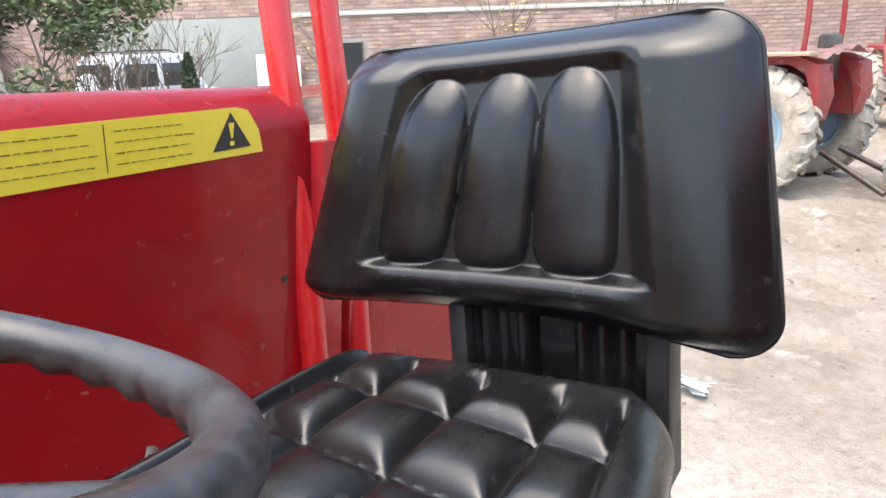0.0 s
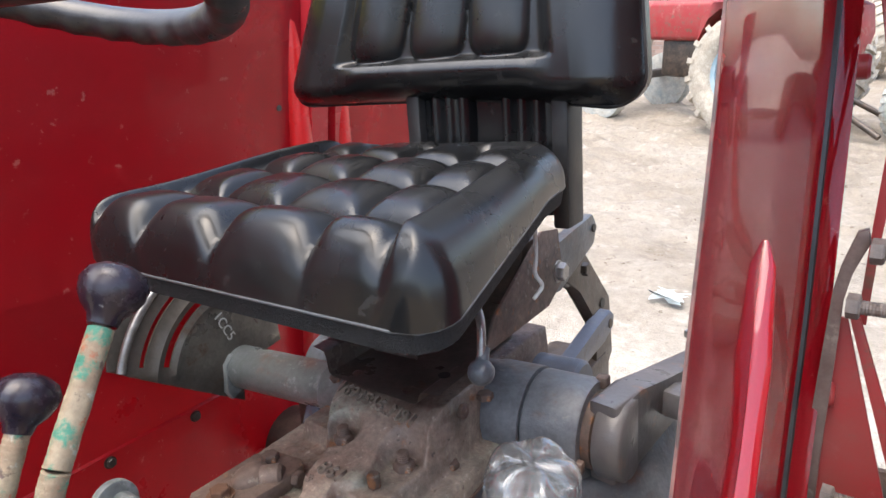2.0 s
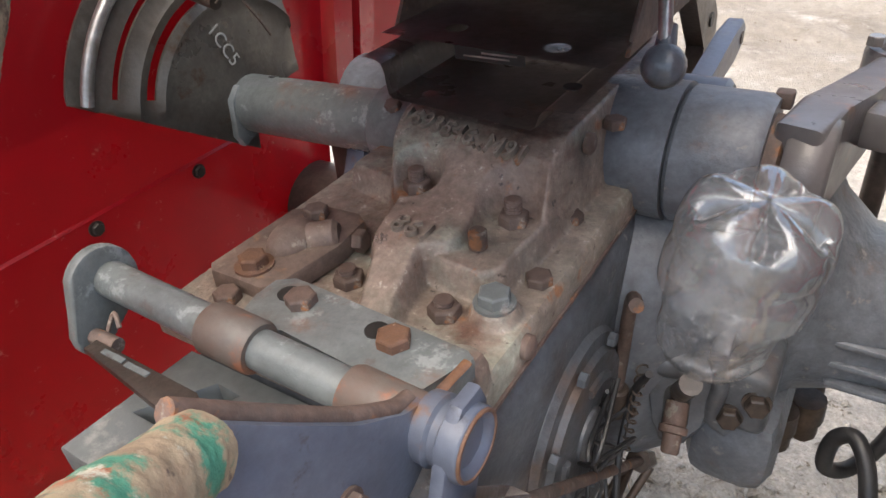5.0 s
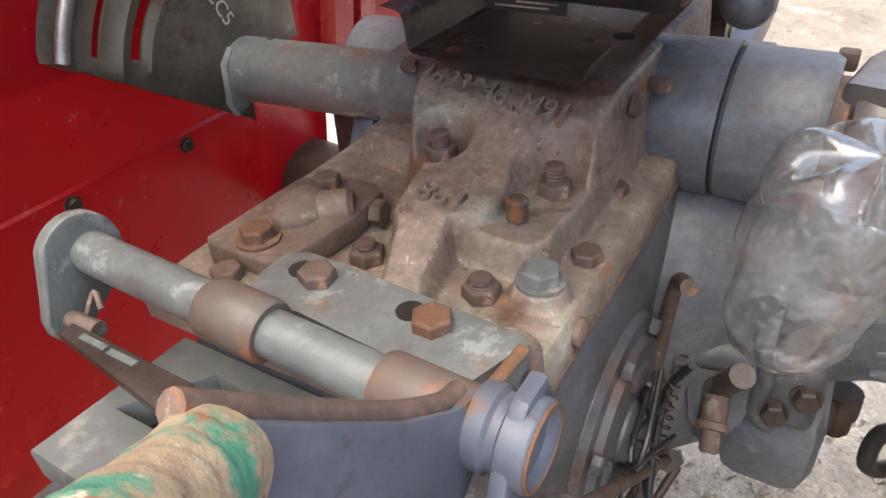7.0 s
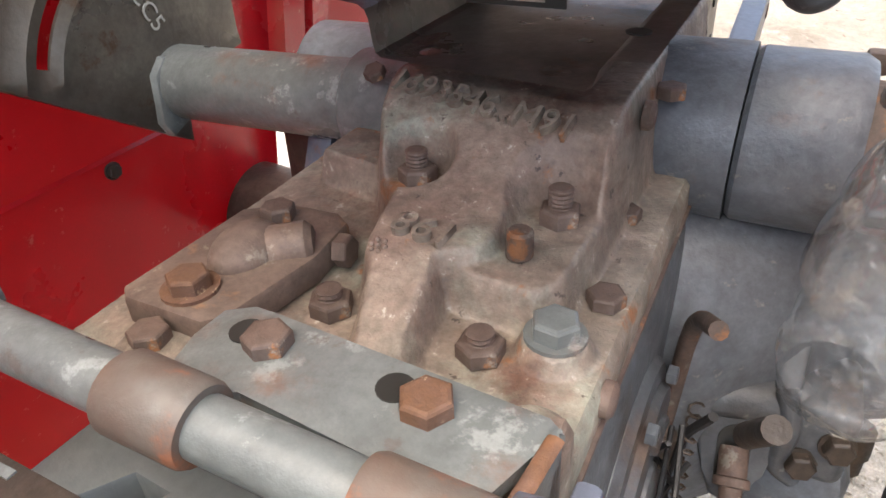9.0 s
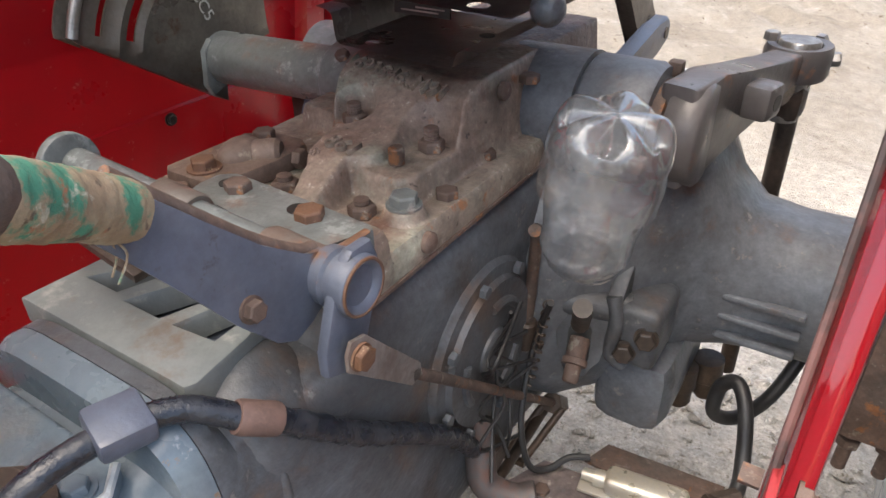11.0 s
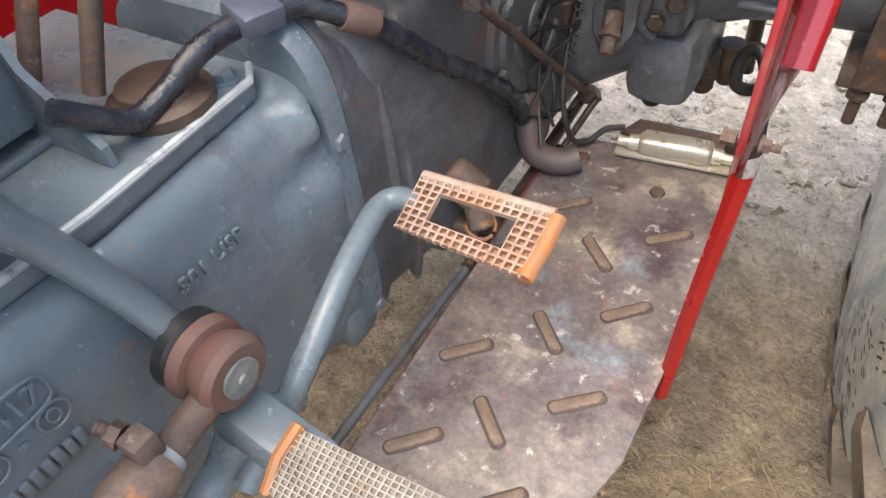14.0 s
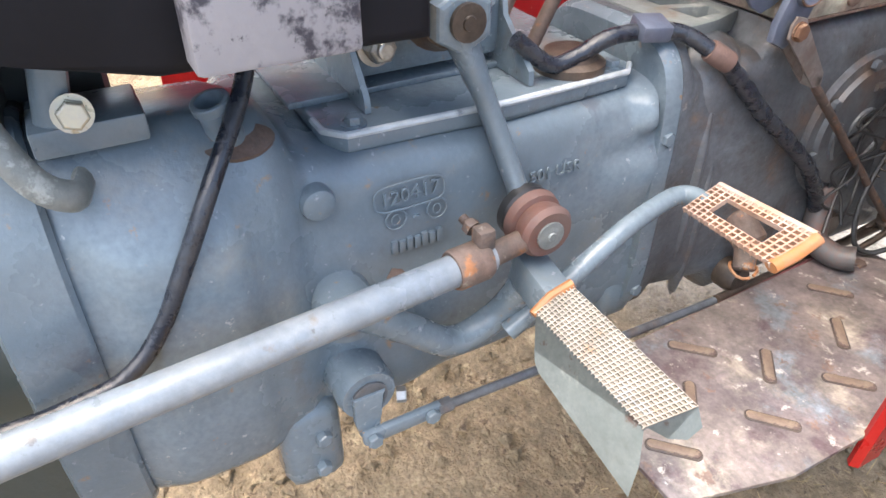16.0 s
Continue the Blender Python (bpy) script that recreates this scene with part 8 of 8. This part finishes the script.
# ---- parked white off-road car ----
def car(m):
    c = thing("parked_car", "white off-road car with roof rails and spare wheel", "car")
    c.matrix_basis = m
    bm = B()
    bm_prism(bm, [(-1.35, 0.35), (-1.38, 0.9), (-1.32, 1.0), (0.40, 1.0), (1.25, 0.9), (1.38, 0.7), (1.38, 0.38)], basis((0, 0.76, 0), (0, -1, 0), (1, 0, 0)), 1.52, bevel=0.06, seg=3)
    bm_prism(bm, [(-1.33, 0.98), (-1.26, 1.52), (-1.14, 1.61), (0.0, 1.61), (0.12, 1.55), (0.5, 0.98)], basis((0, 0.70, 0), (0, -1, 0), (1, 0, 0)), 1.4, bevel=0.06, seg=3)
    part("body", bm, WHITECAR, c)
    for side in (-1, 1):
        for x0, x1 in ((-1.1, -0.52), (-0.42, 0.2)):
            bm = B()
            bm_box(bm, (x0, side * 0.702 - 0.008, 1.06), (x1, side * 0.702 + 0.008, 1.45), bevel=0.004)
            part("side_window", bm, GLASSDARK, c)
        bm = B()
        bm_tube(bm, [(-1.1, side * 0.62, 1.62), (-1.0, side * 0.62, 1.67), (-0.2, side * 0.62, 1.67), (-0.1, side * 0.62, 1.62)], 0.015, 6)
        part("roof_rail", bm, GLASSDARK, c)
        for x in (-0.88, 0.88):
            bm = B()
            bm_lathe(bm, (x, side * 0.6, 0.34), (x, side * 0.78, 0.34), [(0, 0.3), (0.1, 0.34), (0.9, 0.34), (1, 0.3)], seg=24)
            part("wheel", bm, RUBBER, c)
    bm = B()
    bm_box(bm, (-1.325, -0.55, 1.08), (-1.285, 0.55, 1.46), bevel=0.01)
    part("rear_window", bm, GLASSDARK, c)
    bm = B()
    bm_lathe(bm, (-1.37, -0.05, 0.98), (-1.55, -0.05, 0.98), [(0, 0.33), (0.2, 0.34), (0.8, 0.34), (1, 0.3)], seg=28)
    part("spare_wheel_cover", bm, WHITECAR, c, "white spare wheel cover")
    for side in (-1, 1):
        bm = B()
        bm_box(bm, (-1.39, side * 0.68 - 0.05, 0.85), (-1.365, side * 0.68 + 0.05, 1.0), bevel=0.008)
        part("tail_light", bm, RED, c)


car(pose(-11.3, 8.1, 0, 0, 0, 84))

# ---- second tractor, standing with its back to the yard ----
AX = Vector((0.3, 0.954, 0))


def far_tractor(m, tarp=True):
    """Forward is +x, left is +y, the rear axle stands over the origin."""
    t = thing("parked_tractor", "old red tractor with dusty tyres and covered seat", "tractor", group="parked tractors")
    t.matrix_basis = m
    for side in (-1, 1):
        bm = B()
        wm_, bars = tyre_shape(bm, (0, side * 0.72, 0.645), 0.62, 0.36, 0.34, 0.028, 20, 64, (0, -1, 0) if side < 0 else (0, 1, 0))
        w = part("rear_wheel", bm, FAR_TYRE, t, "dusty pale rear tyre", smooth=35)
        for lb in bars:
            part("lug", lb, FAR_TYRE, w, smooth=0)
        bm = B()
        rim_shape(bm, wm_, 0.36, 0.34)
        part("rim", bm, HUBBLUE, w)
        bm = B()
        bm_lathe(bm, (0, side * 0.62, 0.645), (0, side * 0.87, 0.645), [(0, 0.1), (0.2, 0.3), (0.55, 0.31), (0.6, 0.25), (0.62, 0.24), (0.8, 0.22), (0.95, 0.12), (1, 0.1)], seg=32)
        part("hub", bm, HUBBLUE, w, "pale blue wheel disc")
        for k in range(8):
            u = 2 * math.pi * k / 8
            bm = B()
            bm_cyl(bm, (0.075 * math.cos(u), side * 0.868, 0.645 + 0.075 * math.sin(u)), (0.075 * math.cos(u), side * 0.885, 0.645 + 0.075 * math.sin(u)), 0.014, seg=6)
            part("wheel_nut", bm, RUSTY, w)
        bm = B()
        bm_prism(bm, [(-0.55, 0.75), (-0.6, 1.0), (-0.55, 1.28), (-0.35, 1.36), (0.5, 1.34), (0.62, 1.2), (0.66, 0.9), (0.55, 1.18), (0.42, 1.28), (-0.3, 1.29), (-0.46, 1.2), (-0.52, 0.98)], basis((0, side * 0.50 + 0.17, 0), (0, -1, 0), (1, 0, 0)), 0.34, bevel=0.006)
        bm_prism(bm, [(-0.55, 0.75), (-0.57, 1.25), (-0.35, 1.33), (0.5, 1.31), (0.6, 1.15), (0.2, 0.75)], basis((0, side * 0.36 + 0.006, 0), (0, -1, 0), (1, 0, 0)), 0.012)
        part("mudguard", bm, RED_WORN, t, "dull red mudguard")
        bm = B()
        bm_lathe(bm, (1.85, side * 0.58, 0.36), (1.85, side * 0.76, 0.36), [(0, 0.28), (0.12, 0.35), (0.5, 0.36), (0.88, 0.35), (1, 0.28)], seg=28)
        part("front_wheel", bm, TYRE, t)
        bm = B()
        bm_cyl(bm, (-0.5, side * 0.22, 0.42), (-1.15, side * 0.36, 0.10), 0.03, seg=10)
        part("lower_link", bm, OILY, t)
    bm = B()
    bm_box(bm, (-0.35, -0.2, 0.42), (0.6, 0.2, 0.85), bevel=0.05)
    bm_box(bm, (0.5, -0.17, 0.5), (1.4, 0.17, 0.95), bevel=0.05)
    bm_cyl(bm, (0, -0.6, 0.645), (0, 0.6, 0.645), 0.11, seg=20)
    bm_box(bm, (1.78, -0.62, 0.42), (1.9, 0.62, 0.52), bevel=0.02)
    part("transmission", bm, OILY, t)
    bm = B()
    bm_box(bm, (0.75, -0.24, 0.92), (2.1, 0.24, 1.36), bevel=0.06, seg=3)
    part("bonnet", bm, RED_WORN, t)
    bm = B()
    bm_box(bm, (2.09, -0.2, 0.62), (2.13, 0.2, 1.3), bevel=0.02)
    g = part("grille", bm, OILY, t)
    for k in range(9):
        bm = B()
        bm_box(bm, (2.128, -0.17, 0.68 + 0.065 * k), (2.14, 0.17, 0.70 + 0.065 * k))
        part("grille_bar", bm, STEEL, g)
    bm = B()
    bm_box(bm, (-0.35, -0.24, 1.05), (0.1, 0.24, 1.16), bevel=0.04)
    bm_box(bm, (-0.42, -0.22, 1.1), (-0.34, 0.22, 1.55), bevel=0.03)
    part("seat", bm, OILY, t)
    bm = B()
    bm_tube(bm, [Vector((0.55 + 0.2 * math.cos(u) * 0.5, 0.2 * math.sin(u), 1.45 + 0.2 * math.cos(u) * 0.85)) for u in (2 * math.pi * k / 24 for k in range(24))], 0.014, 8, closed=True)
    bm_cyl(bm, (0.55, 0, 1.45), (0.8, 0, 1.2), 0.02, seg=10)
    part("steering_wheel", bm, RIMPLASTIC, t)
    for side in (-1, 1):
        bm = B()
        bm_tube(bm, smooth_line([(-0.3, side * 0.42, 1.3), (-0.32, side * 0.42, 1.7), (-0.3, side * 0.4, 2.3)], 5), 0.028, 8)
        part("post", bm, RED_WORN, t)
    if tarp:
        bm = B()
        n = 26
        g = []
        for i in range(n + 1):
            row = []
            for k in range(n + 1):
                x, y = -0.62 + 1.0 * i / n, -0.66 + 1.3 * k / n
                z = 1.39 + 0.03 * noise.noise(Vector((x * 5, y * 5, 1))) - 0.25 * max(0, -0.5 - x) * 4 * abs(noise.noise(Vector((y * 4, 2, 0)))) - 0.5 * max(0, abs(y) - 0.6) + 0.05 * math.exp(-(y / 0.25) ** 2)
                row.append(bm.verts.new((x, y, z)))
            g.append(row)
        for p, q in zip(g, g[1:]):
            for k in range(n):
                bm.faces.new((p[k], q[k], q[k + 1], p[k + 1]))
        bmesh.ops.solidify(bm, geom=bm.faces[:], thickness=0.01)
        part("tarpaulin", bm, mat("faded_pink_tarp", (0.42, 0.27, 0.25), 0.85, second=(0.34, 0.2, 0.19), amount=0.7, scale=5, fine=40, bump=0.3), t, "faded pinkish tarpaulin over the mudguards")
        bm = B()
        bm_box(bm, (-0.55, -0.86, 1.365), (0.5, -0.68, 1.40), bevel=0.006)
        part("plank", bm, mat("weathered_plank", (0.45, 0.36, 0.24), 0.8, scale=9, fine=60), t, "weathered wooden plank")
    return t


mt = Matrix(((-0.954, -0.3 * -1, 0, -0.66), (0.3, 0.954, 0, 7.78), (0, 0, 1, 0.0), (0, 0, 0, 1)))
first = far_tractor(mt)
second = far_tractor(Matrix(((0.28, -0.96, 0, 0.62), (-0.96, -0.28, 0, 14.0), (0, 0, 1, 0), (0, 0, 0, 1))), tarp=False)

# narrow wheel of a third machine at the edge of the yard
loose = thing("front_wheel", "mud caked front wheel with open rim", "wheel")
bm = B()
m_l, bars = tyre_shape(bm, (0.60, 7.45, 0.40), 0.39, 0.22, 0.24, 0.008, 30, 64, (0.8, -0.6, 0))
tyre = part("tyre", bm, TYRE, loose, smooth=35)
for lb in bars:
    part("lug", lb, TYRE, tyre, smooth=0)
bm = B()
rim_shape(bm, m_l, 0.22, 0.24)
bm_cyl(bm, Vector((0.60, 7.45, 0.40)), Vector((1.9, 6.9, 0.45)), 0.05, seg=12)
part("rim", bm, RUSTY, loose)


# ---- plants ----
def leaf_cloud(bm, rng, centres, count, size, flat=0.5):
    for _ in range(count):
        c, r = rng.choice(centres)
        while True:
            p = Vector((rng.uniform(-1, 1), rng.uniform(-1, 1), rng.uniform(-1, 1)))
            if p.length < 1:
                break
        p = Vector(c) + Vector((p.x * r[0], p.y * r[1], p.z * r[2]))
        d = Vector((rng.gauss(0, 1), rng.gauss(0, 1), rng.gauss(0, 1) * flat)).normalized()
        s = d.orthogonal().normalized()
        k = size * rng.uniform(0.6, 1.3)
        v = [bm.verts.new(q) for q in (p - d * k, p + s * k * 0.4, p + d * k, p - s * k * 0.4)]
        bm.faces.new(v)


def branch(bm, rng, p, d, length, r, depth, tips):
    pts = [Vector(p)]
    for k in range(4):
        d = (d + Vector((rng.uniform(-1, 1), rng.uniform(-1, 1), rng.uniform(-0.4, 0.8))) * 0.16).normalized()
        pts.append(pts[-1] + d * length / 4)
    bm_tube(bm, pts, r, 5, radii=[r * (1 - 0.13 * k) for k in range(5)])
    tips.append(pts[-1])
    if depth:
        for k in range(rng.randint(2, 4)):
            at_ = pts[rng.randint(2, 4)]
            dd = (d + Vector((rng.uniform(-1, 1), rng.uniform(-1, 1), rng.uniform(-0.2, 0.9))) * 0.8).normalized()
            branch(bm, rng, at_, dd, length * rng.uniform(0.55, 0.8), r * 0.55, depth - 1, tips)


def tree(place, height, depth, leaves, size, label, seed, spread_=0.5, leaf=LEAF, stems=1):
    rng = random.Random(seed)
    t = thing("tree", label, "tree", group="yard trees")
    t.matrix_basis = pose(*place)
    bm = B()
    tips = []
    for k in range(stems):
        branch(bm, rng, (rng.uniform(-0.1, 0.1) * stems, rng.uniform(-0.1, 0.1) * stems, -0.1), Vector((rng.uniform(-0.25, 0.25), rng.uniform(-0.25, 0.25), 1)).normalized(), height, 0.014 * height + 0.008, depth, tips)
    part("trunk", bm, BARK, t)
    if leaves:
        bm = B()
        leaf_cloud(bm, rng, [(p, (spread_, spread_, spread_ * 0.7)) for p in tips], leaves, size)
        part("crown", bm, leaf, t, smooth=0)


tree((-8.0, 3.3, 0), 1.5, 3, 5200, 0.055, "bushy evergreen tree with dark green leaves", 5, 0.42)
tree((-8.4, 4.1, 0), 1.3, 3, 3000, 0.05, "bushy evergreen tree with dark green leaves", 8, 0.35)
TWIG_LEAF = mat("dry_yellow_leaf", (0.36, 0.30, 0.09), 0.7, bump=0, jitter=0.2)
for x, y, h, sd in ((-9.0, 5.5, 1.0, 21), (-8.8, 5.9, 1.1, 22), (-9.2, 6.3, 1.0, 23), (-8.9, 5.0, 1.0, 24)):
    tree((x, y, 0), h, 3, 40, 0.03, "leafless grey shrub of many thin stems", sd, 0.2, TWIG_LEAF, 4)
for x, y, h, sd in ((-7.35, 8.96, 1.5, 31), (-8.5, 7.9, 1.3, 32), (-5.6, 10.2, 1.5, 33), (-3.4, 11.6, 1.5, 35)):
    tree((x, y, 0), h, 3, 60, 0.04, "thin bare sapling with a few yellow leaves", sd, 0.25, TWIG_LEAF)
shrub = thing("conifer_shrub", "small dark green conical conifer", "shrub")
shrub.matrix_basis = pose(-7.95, 6.05, 0)
bm = B()
bm_cyl(bm, (0, 0, 0), (0, 0, 1.4), 0.03, 0.008, seg=8)
part("trunk", bm, BARK, shrub)
bm = B()
leaf_cloud(bm, random.Random(2), [((0, 0, 0.2 + 0.14 * k), (0.30 - 0.026 * k, 0.30 - 0.026 * k, 0.14)) for k in range(10)], 3500, 0.035, 1.5)
part("crown", bm, LEAF, shrub, smooth=0)
bm = B()
bm_box(bm, (-0.8, -0.4, 0), (0.8, 0.4, 1.0), bevel=0.05)
ob = whole("scrap_heap", bm, OILY, "dark heap of scrap metal beside the wall", "scrap")
ob.matrix_basis = pose(-9.3, 3.2, 0, 0, 0, 60)
bm = B()
bm_box(bm, (-0.3, -0.25, 0), (0.3, 0.25, 1.17), bevel=0.05)
ob = whole("white_sack", bm, PAPER, "pale plastic sack standing by the trees", "sack")
ob.matrix_basis = pose(-9.1, 4.2, 0, 0, 0, 20)
# walls that close the yard
for name, m_, ln in (("wall_east", pose(16, 4, 0, 0, 0, 90), 26), ("wall_west", pose(-22, -4, 0, 0, 0, 62), 26), ("wall_south", pose(0, -18, 0), 30)):
    bm = B()
    bm_box(bm, (-ln / 2, 0, -0.2), (ln / 2, 0.35, 3.2))
    ob = whole(name, bm, MORTAR, "weathered red brick yard wall", "wall", kind="structure", smooth=0)
    ob.matrix_basis = m_

# ---- bricks of the yard wall ----
def brick_faces(bm, lo, hi):
    v = [bm.verts.new(p) for p in ((lo[0], 0, lo[1]), (hi[0], 0, lo[1]), (hi[0], 0, hi[1]), (lo[0], 0, hi[1]), (lo[0] + 0.004, -lo[2], lo[1] + 0.004), (hi[0] - 0.004, -lo[2], lo[1] + 0.004), (hi[0] - 0.004, -lo[2], hi[1] - 0.004), (lo[0] + 0.004, -lo[2], hi[1] - 0.004))]
    for f in ((4, 5, 6, 7), (0, 1, 5, 4), (1, 2, 6, 5), (2, 3, 7, 6), (3, 0, 4, 7)):
        bm.faces.new([v[k] for k in f])


rng = random.Random(21)
single = bmesh.new()
brick_faces(single, (-0.1125, -0.036, 0.012), (0.1125, 0.036))
single_mesh = bpy.data.meshes.new("brick")
single.to_mesh(single_mesh)
single.free()
single_mesh.materials.append(BRICK)
rest = bmesh.new()
count = 0
for row in range(46):
    z = 0.04 + 0.083 * row
    for k in range(-44, 48):
        x = 0.236 * k + 0.118 * (row % 2)
        if (-7.75 < x < -3.62 and z < 2.35) or (abs(x + 2.05) < 0.45 and 0.88 < z < 1.8) or (-3.65 < x < 6.15 and 2.22 < z < 2.42):
            continue
        dx, dz, out = rng.uniform(-0.004, 0.004), rng.uniform(-0.003, 0.003), rng.uniform(0.006, 0.016)
        if 5.2 < x < 9.7 and 1.35 < z < 2.6 and count < 300:
            piece = new("brick", single_mesh)
            piece.parent = brick_wall
            piece.matrix_basis = pose(x + dx, 0.006 - 0.5 * out, z + dz)
            count += 1
        else:
            brick_faces(rest, (x + dx - 0.1125, z + dz - 0.036, out), (x + dx + 0.1125, z + dz + 0.036))
courses = part("brick_courses", rest, BRICKS, brick_wall, smooth=0)
tagged(courses, kind="stuff")
